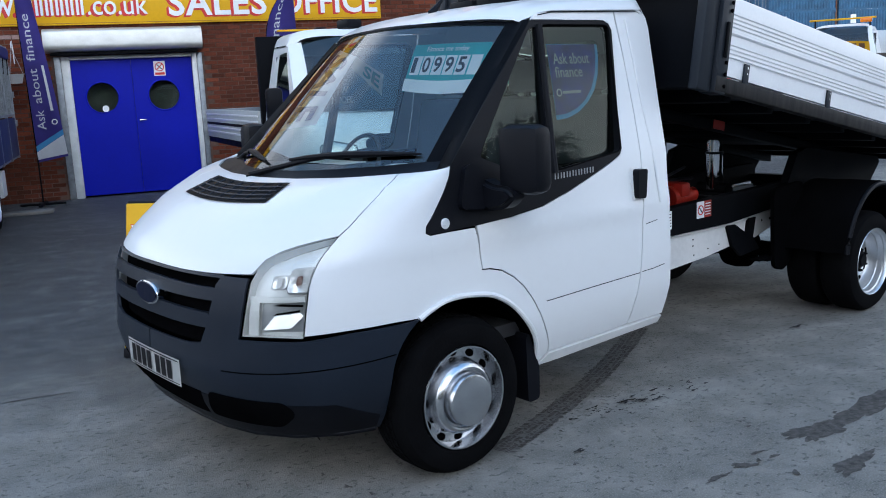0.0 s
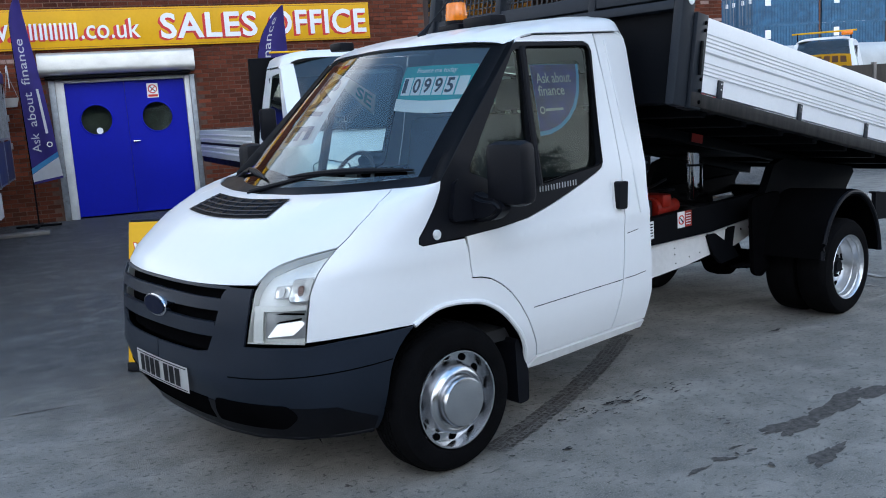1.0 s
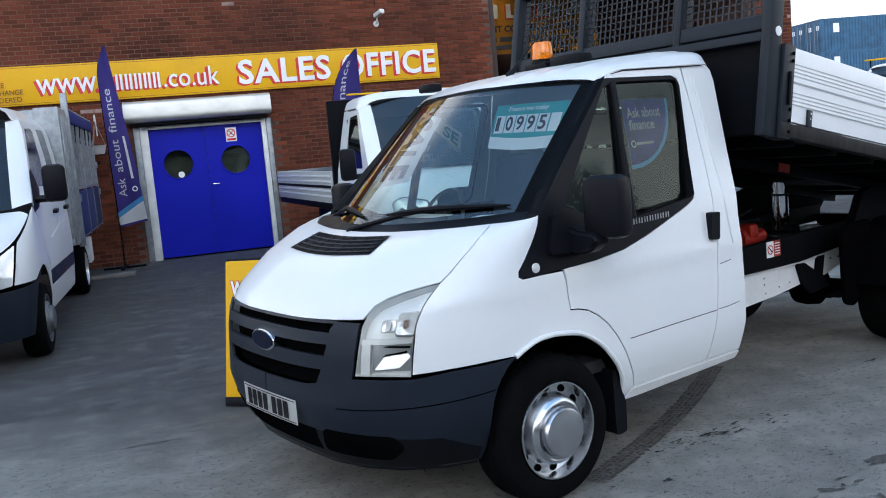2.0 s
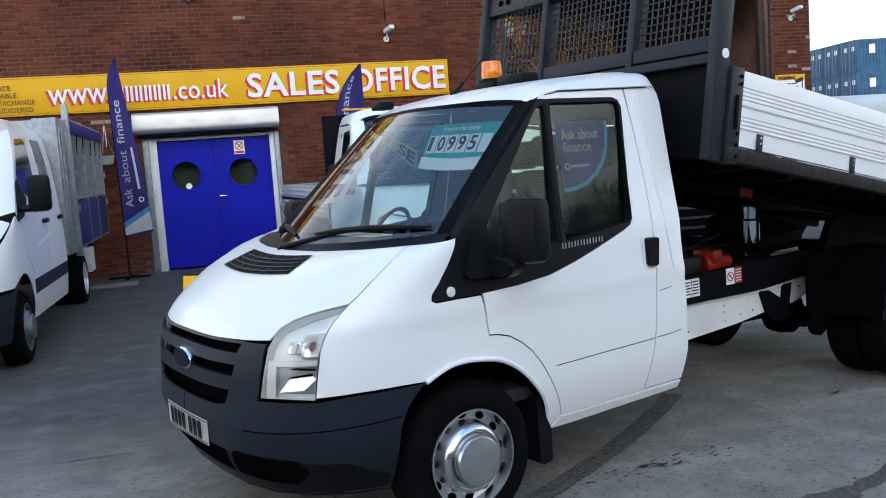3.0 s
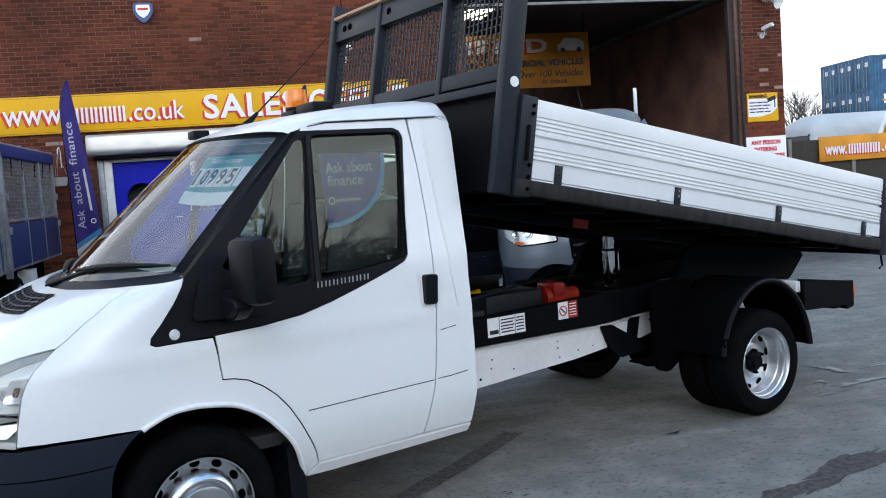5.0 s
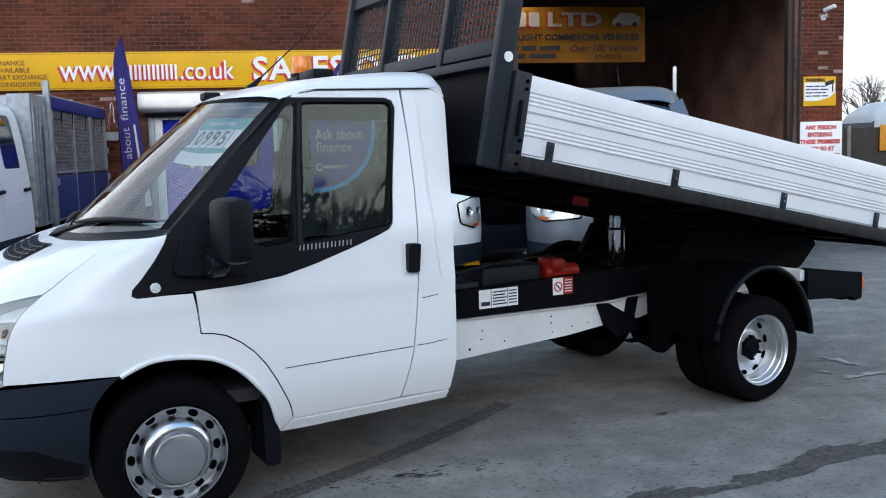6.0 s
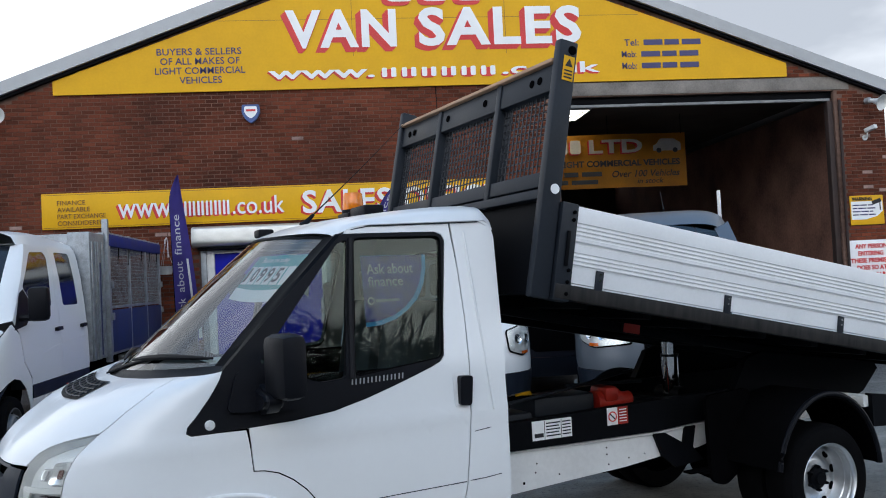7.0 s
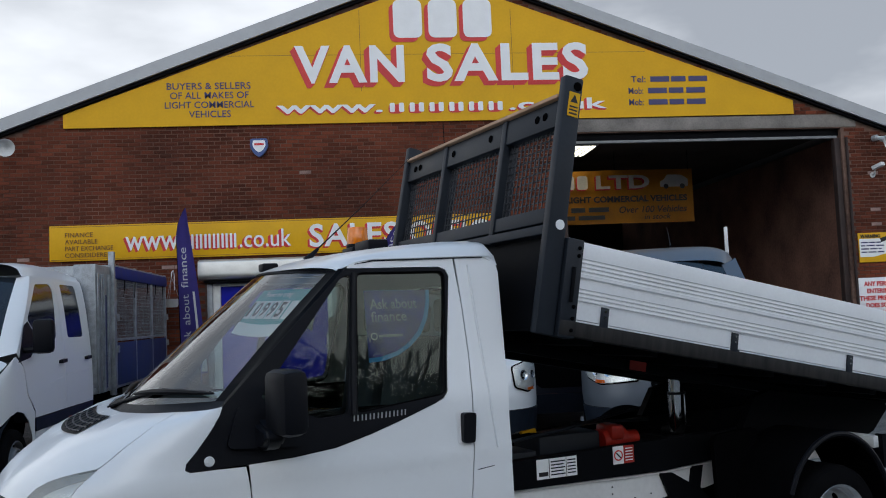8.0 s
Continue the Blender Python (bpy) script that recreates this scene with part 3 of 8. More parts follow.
# concrete lintel, shutter box and rail over the bay
lintel = part("lintel", box(BAY[0] - 0.15, RIGHT - 0.75, WALL - 0.012, WALL + 0.3, BAY[2] + 0.02, 5.38, 0.01), M_CONCRETE)
tagged(lintel, "stained concrete lintel over the workshop bay", "lintel", kind="structure")
bay_frame = thing("door_2", "open roller shutter doorway with dark steel guides", "doorway", kind="structure")
part("curtain", box(BAY[0], BAY[1], WALL + 0.10, WALL + 0.22, 4.96, 5.10, 0.01), M_STEEL_BLACK, bay_frame)
part("bottom_rail", box(BAY[0] + 0.05, BAY[1] - 0.05, WALL + 0.07, WALL + 0.16, 4.90, 4.955, 0.008), M_SHUTTER_RAIL, bay_frame, "dull grey bottom rail")
for gx in (BAY[0] + 0.002, BAY[1] - 0.122):
    part("guide", box(gx, gx + 0.12, WALL + 0.05, WALL + 0.2, 0, 4.9, 0.008), M_GUIDE, bay_frame)


# ---- brickwork ----
def covered(x0, x1, z0, z1):
    """Whether a brick falls in an opening or fully behind a sign."""
    if x1 > DOOR[0] - 0.19 and x0 < DOOR[1] + 0.17 and z0 < DOOR[2] + 0.02:
        return True
    if x1 > BAY[0] and x0 < BAY[1] and z0 < BAY[2] + 0.01:
        return True
    if x1 > BAY[0] - 0.16 and x0 < RIGHT - 0.74 and z1 > BAY[2] and z0 < 5.39:
        return True
    if x0 > -5.1 and x1 < 3.25 and z0 > 2.95 and z1 < 3.5:
        return True
    if x0 > -4.85 and x1 < 9.3 and z0 > 5.42 and z1 < 8.2 - 0.362 * abs((x0 + x1) / 2 - 2.25) - 0.06:
        return True
    return z1 > roof_z((x0 + x1) / 2 + (0.12 if x0 > RIDGE_X else -0.12)) - 0.3


BR_L, BR_H, JOINT, PROUD = 0.215, 0.065, 0.010, 0.012
brick_me = bpy.data.meshes.new("brick")


def brick_verts(w, h, j=0.0):
    c = 0.004
    return [(0, 0.012, 0), (w, 0.012, 0), (w, 0.012, h), (0, 0.012, h), (c, -j, c), (w - c, -j, c), (w - c, -j, h - c), (c, -j, h - c)]


BRICK_FACES = [(4, 5, 6, 7), (0, 1, 5, 4), (1, 2, 6, 5), (2, 3, 7, 6), (3, 0, 4, 7)]
brick_me.from_pydata(brick_verts(BR_L, BR_H), [], BRICK_FACES)
brick_me.materials.append(M_BRICK_ONE)
rng = random.Random(11)
wall_v, wall_f, pale_v, pale_f, singles = [], [], [], [], []
row = 0
z = 0.0
while z < 8.3:
    x = LEFT - (0.1125 if row % 2 else 0.0)
    while x < RIGHT:
        x0, x1 = max(x, LEFT), min(x + BR_L, RIGHT)
        if x1 - x0 > 0.03 and not covered(x0, x1, z, z + BR_H):
            j = rng.uniform(-0.0025, 0.0035)
            if x0 > 0.12 and x1 < 3.3 and 1.2 < z < 2.8 and x1 - x0 > 0.2:
                singles.append((x0, z, j))
            else:
                pale = (x0 > 10.36 and 2.9 < z < 5.0 and rng.random() < 0.035) or (x0 > 8.5 and z > 5.4 and rng.random() < 0.03) or rng.random() < 0.002
                vs, fs = (pale_v, pale_f) if pale else (wall_v, wall_f)
                k = len(vs)
                vs += [(x0 + a, WALL + b, z + c) for a, b, c in brick_verts(x1 - x0, BR_H, j)]
                fs += [tuple(k + i for i in q) for q in BRICK_FACES]
        x += BR_L + JOINT
    z += BR_H + JOINT
    row += 1
for name, vs, fs, mt, lab in (("brickwork", wall_v, wall_f, M_BRICK, ""), ("pale_brickwork", pale_v, pale_f, M_BRICK_PALE, "bricks with worn white paint")):
    me = bpy.data.meshes.new(name)
    me.from_pydata(vs, [], fs)
    me.materials.append(mt)
    ob = new(name, me)
    ob.parent = wall_front
    tagged(ob, lab, kind="stuff")

# ---- double door, its frame and shutter hood ----
door = thing("door_1", "closed blue double door with two round windows", "door", kind="structure")
mid_x = (DOOR[0] + DOOR[1]) / 2


def leaf_with_port(x0, x1, cx, cz, r):
    """A door leaf with a round hole."""
    bm = bmesh.new()
    ring_n = 40
    for y, flip in ((WALL + 0.05, False), (WALL + 0.095, True)):
        outer, inner = [], []
        for k in range(ring_n):
            a = 2 * math.pi * (k + 0.5) / ring_n
            inner.append(bm.verts.new((cx + r * math.cos(a), y, cz + r * math.sin(a))))
            dx, dz = math.cos(a), math.sin(a)
            tx = ((x1 - cx) / dx) if dx > 0 else ((x0 - cx) / dx)
            tz = ((DOOR[2] - 0.03 - cz) / dz) if dz > 0 else ((0.03 - cz) / dz)
            t = min(tx, tz)
            outer.append(bm.verts.new((cx + dx * t, y, cz + dz * t)))
        for k in range(ring_n):
            q = (outer[k], outer[(k + 1) % ring_n], inner[(k + 1) % ring_n], inner[k])
            bm.faces.new(q if not flip else q[::-1])
        for cxx in (x0, x1):
            for czz in (0.03, DOOR[2] - 0.03):
                k = min(range(ring_n), key=lambda i: (outer[i].co.x - cxx) ** 2 + (outer[i].co.z - czz) ** 2)
                outer[k].co.x, outer[k].co.z = cxx, czz
    bmesh.ops.recalc_face_normals(bm, faces=bm.faces)
    return bm


for x0, x1, cx in ((DOOR[0] + 0.075, mid_x - 0.003, -1.68), (mid_x + 0.003, DOOR[1] - 0.03, -0.67)):
    lf = part("leaf", leaf_with_port(x0, x1, cx, 1.69, 0.255), M_DOOR_BLUE, door)
    rim = lathe([(0.25, 0.012), (0.275, 0.012), (0.275, -0.012), (0.262, -0.018), (0.25, -0.012)], 40, closed=True)
    part("window_rim", moved(rim, Matrix.Translation((cx, WALL + 0.05, 1.69))), M_DOOR_BLUE, lf)
    part("pane", disc(cx, WALL + 0.068, 1.69, 0.256), M_GLASS_DARK, lf, "dark round window pane")
    if cx < -1:
        part("sticker", moved(lathe([(0.055, 0.0012), (0.055, -0.0012)], 24), Matrix.Translation((cx + 0.03, WALL + 0.062, 1.50))), M_PAPER, lf, "round white sticker")
    else:
        hd = merged(box(mid_x + 0.05, mid_x + 0.17, WALL - 0.002, WALL + 0.012, 1.27, 1.29, 0.004), box(mid_x + 0.05, mid_x + 0.075, WALL + 0.01, WALL + 0.05, 1.265, 1.295, 0.004))
        part("handle", hd, M_CHROME, lf, "chrome lever handle")
# concrete-grey sheet added so the round panes show a dim room
part("backing", box(DOOR[0], DOOR[1], WALL + 0.30, WALL + 0.32, 0.0, DOOR[2]), M_CONCRETE, door, "grey sheet standing in for the dim room behind the door windows")
for x0, x1, mt in ((DOOR[0] - 0.17, DOOR[0] - 0.07, M_GALV), (DOOR[0] - 0.065, DOOR[0] + 0.07, M_FRAME_WHITE), (DOOR[1] - 0.025, DOOR[1] + 0.06, M_FRAME_WHITE), (DOOR[1] + 0.065, DOOR[1] + 0.15, M_GALV)):
    out = 0.055 if mt is M_GALV else 0.03
    part("jamb" if mt is M_FRAME_WHITE else "shutter_guide", box(x0, x1, WALL - out, WALL + 0.049, 0.0, DOOR[2] + 0.03, 0.006), mt, door)
part("head", box(DOOR[0] + 0.07, DOOR[1] - 0.025, WALL - 0.02, WALL + 0.12, DOOR[2] - 0.028, DOOR[2] + 0.03, 0.005), M_FRAME_WHITE, door)
hood_prof = round_poly([(WALL - 0.30, 2.80), (WALL - 0.02, 2.85), (WALL - 0.02, 2.44), (WALL - 0.24, 2.46), (WALL - 0.33, 2.52)], 0.04)
roller = thing("shutter_hood", "pale metal roller shutter hood above the blue door", "shutter", kind="structure")
part("hood_cover", prism(hood_prof, -2.50, 0.03, "x"), M_ROLLER, roller)
part("shutter_edge", box(-2.42, -0.05, WALL - 0.20, WALL - 0.06, 2.40, 2.445, 0.01), M_STEEL_BLACK, roller, "dark rolled shutter edge")
no_smoke = thing("no_entry_sign", "small white and red prohibition sign on the blue door", "sign")
part("plate", box(-0.80, -0.61, WALL + 0.040, WALL + 0.046, 2.02, 2.27), M_PAPER, no_smoke)
part("ring", moved(lathe([(0.062, 0.0), (0.078, 0.0), (0.078, -0.002), (0.062, -0.002)], 28, closed=True), Matrix.Translation((-0.705, WALL + 0.0395, 2.17))), M_SIGN_RED, no_smoke)
part("stroke", moved(box(-0.06, 0.06, -0.002, 0.0, -0.008, 0.008), Matrix.Translation((-0.705, WALL + 0.039, 2.17)) @ Matrix.Rotation(radians(45), 4, "Y")), M_INK, no_smoke)
part("stroke", moved(box(-0.06, 0.06, -0.002, 0.0, -0.008, 0.008), Matrix.Translation((-0.705, WALL + 0.036, 2.17)) @ Matrix.Rotation(radians(-45), 4, "Y")), M_SIGN_RED, no_smoke)
part("band", box(-0.785, -0.625, WALL + 0.037, WALL + 0.0395, 2.035, 2.075), M_SIGN_RED, no_smoke)


# ---- signs ----
def word(parent, text, x0, x1, z0, z1, y, mat, bold=0.0, shade=None, drop=(-0.03, -0.03), depth=0.006, name="lettering", slant=0.0, spacing=1.0):
    if shade is not None:
        k = 4
        for i in range(1, k + 1):
            part(name + "_shade", moved(lettering(text, x1 - x0, z1 - z0, 0.002, bold + 0.012, slant, spacing), Matrix.Translation((x0 + drop[0] * i / k, y + 0.0025 + 0.0025 * i, z0 + drop[1] * i / k))), shade, parent)
    return part(name, moved(lettering(text, x1 - x0, z1 - z0, depth, bold, slant, spacing), Matrix.Translation((x0, y, z0))), mat, parent)


def bars(parent, x0, x1, z0, z1, y, mat, count, seed=0, name="text_bar"):
    """A line of unreadable writing: bars of word length."""
    r = random.Random(seed)
    ws = [r.uniform(0.6, 1.6) for _ in range(count)]
    gap = 0.18
    k = (x1 - x0) / (sum(ws) + gap * (count - 1))
    x = x0
    for w in ws:
        part(name, box(x, x + w * k, y - 0.002, y, z0, z1), mat, parent)
        x += (w + gap) * k


def blocks(parent, x0, x1, z0, z1, y, mat, count, shade=None, drop=(-0.03, -0.03), fill=0.8, name="letter_block"):
    """Letter-sized rounded blocks that stand for a trade name."""
    w = (x1 - x0) / count
    for i in range(count):
        a = x0 + i * w + w * (1 - fill) / 2
        pts = [(a, z0), (a + w * fill, z0), (a + w * fill, z1), (a, z1)]
        if shade is not None:
            pts2 = [(u + drop[0], v + drop[1]) for u, v in pts]
            part(name + "_shade", prism(round_poly(pts2, w * 0.2), y + 0.003, y + 0.005, "y"), shade, parent)
        if count < 4:
            bm = prism(round_poly(pts, w * 0.2), y - 0.003, y + 0.002, "y")
        else:
            bm = merged(*[prism(round_poly([(a + w * fill * k, z0), (a + w * fill * (k + .36), z0), (a + w * fill * (k + .36), z1), (a + w * fill * k, z1)], w * .08), y - .003, y + .002, "y") for k in (0.0, .64)])
        part(name, bm, mat, parent)


SY = WALL - 0.05
gable = thing("gable_sign", "large yellow gable sign with white and red van sales lettering", "sign")
gable_pts = [(-4.93, 5.38), (9.34, 5.40), (9.34, 5.68), (2.25, 8.24), (-4.93, 5.64)]
part("panel", prism(gable_pts, SY + 0.006, WALL - 0.004, "y"), M_YELLOW, gable)
for xs in (0.62, 3.6):
    part("panel_joint", box(xs, xs + 0.008, SY + 0.003, SY + 0.006, 6.0, 7.6), M_BROWN_INK, gable)
part("panel_joint", box(-1.9, 6.3, SY + 0.0035, SY + 0.0058, 6.715, 6.722), M_BROWN_INK, gable)
word(gable, "VAN", -0.64, 1.47, 6.16, 6.90, SY - 0.012, M_SIGN_WHITE, 0.03, M_SIGN_RED, (-0.09, -0.09), spacing=1.12)
word(gable, "SALES", 1.90, 5.12, 6.16, 6.92, SY - 0.012, M_SIGN_WHITE, 0.03, M_SIGN_RED, (-0.09, -0.09), spacing=1.12)
blocks(gable, 1.22, 3.28, 7.04, 7.80, SY - 0.01, M_SIGN_WHITE, 3, M_SIGN_RED, (-0.08, -0.08), 0.82)
word(gable, "www.", -1.0, 1.02, 5.58, 5.74, SY - 0.006, M_SIGN_WHITE, 0.02, M_SIGN_RED, (-0.025, -0.03))
blocks(gable, 1.10, 3.42, 5.58, 5.76, SY - 0.006, M_SIGN_WHITE, 6, M_SIGN_RED, (-0.025, -0.03), 0.72)
word(gable, ".co.uk", 3.50, 5.46, 5.58, 5.80, SY - 0.006, M_SIGN_WHITE, 0.02, M_SIGN_RED, (-0.025, -0.03))
for i, (tx, a, b) in enumerate((("BUYERS & SELLERS", -3.04, -1.48), ("OF ALL MAKES OF", -2.98, -1.52), ("LIGHT COMMERCIAL", -3.08, -1.42), ("VEHICLES", -2.64, -1.86))):
    word(gable, tx, a, b, 6.08 - i * 0.18, 6.21 - i * 0.18, SY, M_SIGN_BLUE, 0.007, name="small_lettering")
for i in range(3):
    a = 5.98 if i == 0 else 5.92
    word(gable, "Tel:" if i == 0 else "Mob:", a, a + 0.30, 6.09 - i * 0.232, 6.22 - i * 0.232, SY, M_SIGN_BLUE, 0.007, name="small_lettering")
    for s0, s1 in ((0.40, 0.79), (0.83, 1.13), (1.19, 1.58)):
        part("number_bar", box(a + s0, a + s1, SY - 0.003, SY, 6.10 - i * 0.232, 6.21 - i * 0.232), M_SIGN_BLUE, gable)

fascia = thing("fascia_sign", "long yellow sign with white and red sales office lettering", "sign")
part("panel", box(-5.20, 3.33, SY + 0.006, WALL - 0.004, 2.90, 3.56, 0.006), M_YELLOW, fascia)
part("border", merged(box(-5.17, 3.30, SY + 0.003, SY + 0.0055, 3.528, 3.535), box(-5.17, 3.30, SY + 0.003, SY + 0.0055, 2.925, 2.932)), M_BROWN_INK, fascia)
for i, tx in enumerate(("FINANCE", "AVAILABLE", "PART EXCHANGE", "CONSIDIDERED")):
    word(fascia, tx, -4.92, -4.92 + (0.50, 0.58, 0.86, 0.83)[i], 3.34 - i * 0.125, 3.425 - i * 0.125, SY, M_BROWN_INK, 0.0, name="small_lettering")
word(fascia, "www.", -3.84, -2.80, 3.06, 3.32, SY - 0.006, M_SIGN_WHITE, 0.005, M_SIGN_RED, (-0.045, -0.03))
blocks(fascia, -2.74, -1.80, 3.06, 3.33, SY - 0.006, M_SIGN_WHITE, 6, M_SIGN_RED, (-0.03, -0.025), 0.74)
word(fascia, ".co.uk", -1.76, -0.80, 3.055, 3.385, SY - 0.006, M_SIGN_WHITE, 0.005, M_SIGN_RED, (-0.045, -0.03))
word(fascia, "SALES", -0.46, 1.22, 3.015, 3.455, SY - 0.006, M_SIGN_WHITE, 0.022, M_SIGN_RED, (-0.04, -0.03), spacing=1.08)
word(fascia, "OFFICE", 1.44, 3.26, 3.015, 3.455, SY - 0.006, M_SIGN_WHITE, 0.022, M_SIGN_RED, (-0.04, -0.03), spacing=1.08)

cctv_sign = thing("warning_sign", "yellow and white camera warning sign on the brick pier", "sign")
part("plate", box(10.53, 11.25, SY + 0.03, WALL - 0.004, 2.33, 2.93, 0.004), M_YELLOW, cctv_sign)
part("panel", box(10.55, 11.23, SY + 0.027, SY + 0.0295, 2.44, 2.81), M_PAPER, cctv_sign)
word(cctv_sign, "WARNING", 10.57, 11.0, 2.825, 2.90, SY + 0.025, M_INK, 0.03)
for i in range(4):
    bars(cctv_sign, 10.58, 11.02 + 0.05 * (i % 2), 2.72 - i * 0.065, 2.745 - i * 0.065, SY + 0.026, M_SIGN_BLUE, 3, i)
part("lower_band", prism([(10.53, 2.34), (11.25, 2.34), (11.25, 2.62), (11.1, 2.50), (10.85, 2.44), (10.53, 2.44)], SY + 0.022, SY + 0.0255, "y"), M_YELLOW, cctv_sign)
part("camera_symbol", merged(moved(box(-0.10, 0.10, -0.002, 0, -0.04, 0.04), Matrix.Translation((11.1, SY + 0.022, 2.80)) @ Matrix.Rotation(radians(-18), 4, "Y")), box(11.16, 11.185, SY + 0.020, SY + 0.0215, 2.62, 2.78)), M_INK, cctv_sign)

risk = thing("notice_sign", "white notice with red capital lettering on the brick pier", "sign")
part("plate", box(10.43, 11.41, SY + 0.03, WALL - 0.004, 1.18, 2.02, 0.004), M_PAPER, risk)
for i, (tx, a, b) in enumerate((("ANY PERSON", 10.58, 11.27), ("ENTERING", 10.64, 11.18), ("THESE PREMISES", 10.47, 11.36), ("DOES SO AT", 10.60, 11.24), ("THEIR OWN RISK", 10.47, 11.37))):
    word(risk, tx, a, b, 1.85 - i * 0.145, 1.945 - i * 0.145, SY + 0.028, M_SIGN_RED, 0.035)

for hx in (11.02, -5.95):
    sg = 1 if hx > 0 else -1
    horn = thing("horn_speaker", "white horn loudspeaker on the gable wall", "loudspeaker")
    hz = 4.85 if hx > 0 else 5.07
    hl = lathe([(0.035, 0.0), (0.05, 0.10), (0.075, 0.18), (0.15, 0.27), (0.165, 0.275), (0.15, 0.265), (0.07, 0.17), (0.02, 0.12)], 28)
    part("bell", moved(hl, Matrix.Translation((hx, WALL - 0.16, hz)) @ Matrix.Rotation(radians(205), 4, "Z") @ Matrix.Rotation(radians(-20), 4, "X")), M_FRAME_WHITE, horn)
    part("driver", moved(lathe([(0.06, -0.10), (0.065, 0.0), (0.04, 0.02)], 20), Matrix.Translation((hx, WALL - 0.16, hz)) @ Matrix.Rotation(radians(205), 4, "Z")), M_FASCIA, horn)
    part("bracket", box(hx - 0.02, hx + 0.02, WALL - 0.17, WALL - 0.002, hz - 0.05, hz + 0.0, 0.004), M_GALV, horn)
for cx, cz in ((10.95, 4.25), (2.18, 4.12)):
    cc = thing("security_camera", "small white security camera on a wall bracket", "camera")
    part("body", moved(box(-0.05, 0.05, -0.20, 0.05, -0.04, 0.04, 0.012), Matrix.Translation((cx, WALL - 0.12, cz)) @ Matrix.Rotation(radians(20), 4, "Z") @ Matrix.Rotation(radians(-14), 4, "X")), M_FRAME_WHITE, cc)
    part("bracket", tube([(cx, WALL - 0.002, cz - 0.14), (cx, WALL - 0.10, cz - 0.12), (cx, WALL - 0.11, cz - 0.03)], 0.018), M_FRAME_WHITE, cc)
    part("base", moved(lathe([(0.055, 0.0), (0.055, -0.02)], 20), Matrix.Translation((cx, WALL - 0.002, cz - 0.14))), M_FRAME_WHITE, cc)
alarm = thing("alarm_box", "blue and white shield shaped alarm box", "alarm")
sh = [(-0.16, 0.16), (0.16, 0.16), (0.17, 0.0), (0.10, -0.12), (0.0, -0.20), (-0.10, -0.12), (-0.17, 0.0)]
part("case", prism([(u - 1.35, v + 4.95) for u, v in round_poly(sh, 0.04)], WALL - 0.09, WALL - 0.003, "y"), M_DARKBLUE, alarm)
part("face", prism([(u * 0.72 - 1.35, v * 0.66 + 4.97) for u, v in round_poly(sh, 0.04)], WALL - 0.093, WALL - 0.0905, "y"), M_PAPER, alarm)
part("text_bar", box(-1.44, -1.26, WALL - 0.096, WALL - 0.0935, 4.98, 5.02), M_SIGN_RED, alarm)
cab_l = thing("wall_cable", "thin dark cable running down the brick wall", "cable")
part("cable_run", tube([(2.18, WALL - 0.012, 4.3), (2.19, WALL - 0.012, 4.9), (2.18, WALL - 0.012, 5.37)], 0.008, 6), M_STEEL_BLACK, cab_l)
drain = thing("cable_conduit", "rusty brown conduit beside the bay", "pipe")
part("pipe", tube([(BAY[1] + 0.09, WALL - 0.03, 0.0), (BAY[1] + 0.09, WALL - 0.03, 4.9)], 0.03, 10), M_GUIDE, drain)

# inside the workshop
ban = thing("workshop_banner", "orange yellow banner hanging in the dark workshop", "banner")
part("cloth", grid_patch(lambda s, t: (4.75 + 3.75 * s, 15.98 + 0.03 * math.sin(9 * s), 3.60 + 1.27 * t), 16, 4, 0.004), M_BANNER, ban)
for rx in (4.85, 6.6, 8.4):
    part("rope", tube([(rx, 15.985, 4.85), (rx, 15.985, 5.325)], 0.008, 6), M_STEEL_BLACK, ban)
word(ban, "LTD", 6.12, 7.42, 4.42, 4.74, 15.93, M_BANNER_WHITE, 0.03, M_SIGN_RED, (-0.03, -0.03))
blocks(ban, 5.0, 5.95, 4.42, 4.74, 15.93, M_BANNER_WHITE, 3, M_SIGN_RED)
word(ban, "LIGHT COMMERCIAL VEHICLES", 5.40, 8.32, 4.10, 4.25, 15.93, M_INK, 0.035)
bars(ban, 5.0, 6.4, 3.88, 3.99, 15.93, M_INK, 3, 4, "number_bar")
bars(ban, 5.0, 6.3, 3.70, 3.80, 15.93, M_INK, 2, 5, "number_bar")
word(ban, "Over 100 Vehicles", 6.65, 8.3, 3.84, 4.00, 15.93, M_INK, 0.01, slant=0.25)
word(ban, "in stock", 7.25, 7.9, 3.68, 3.80, 15.93, M_INK, 0.01, slant=0.25)
part("van_picture", prism(round_poly([(7.68, 4.44), (8.36, 4.44), (8.36, 4.62), (8.20, 4.72), (7.86, 4.73), (7.76, 4.60), (7.68, 4.57)], .03), 15.928, 15.932, "y"), M_BANNER_WHITE, ban)
for px_ in (7.82, 8.22):
    part("picture_wheel", moved(lathe([(.06, 0), (.06, -.003)], 16), Matrix.Translation((px_, 15.927, 4.45))), M_INK, ban)
wl_t = thing("workshop_light", "lit louvred fluorescent ceiling light", "lamp")
part("housing", box(5.15, 5.85, 14.6, 15.9, 5.22, 5.315, 0.01), M_FASCIA, wl_t)
part("diffuser", box(5.2, 5.8, 14.65, 15.85, 5.205, 5.218), M_TUBE, wl_t, "glowing diffuser")
for i in range(6):
    part("louvre", box(5.2 + i * 0.116, 5.22 + i * 0.116, 14.65, 15.85, 5.18, 5.204), M_FASCIA, wl_t)
bench = thing("workshop_bench", "dark cluttered workbench by the workshop side wall", "bench")
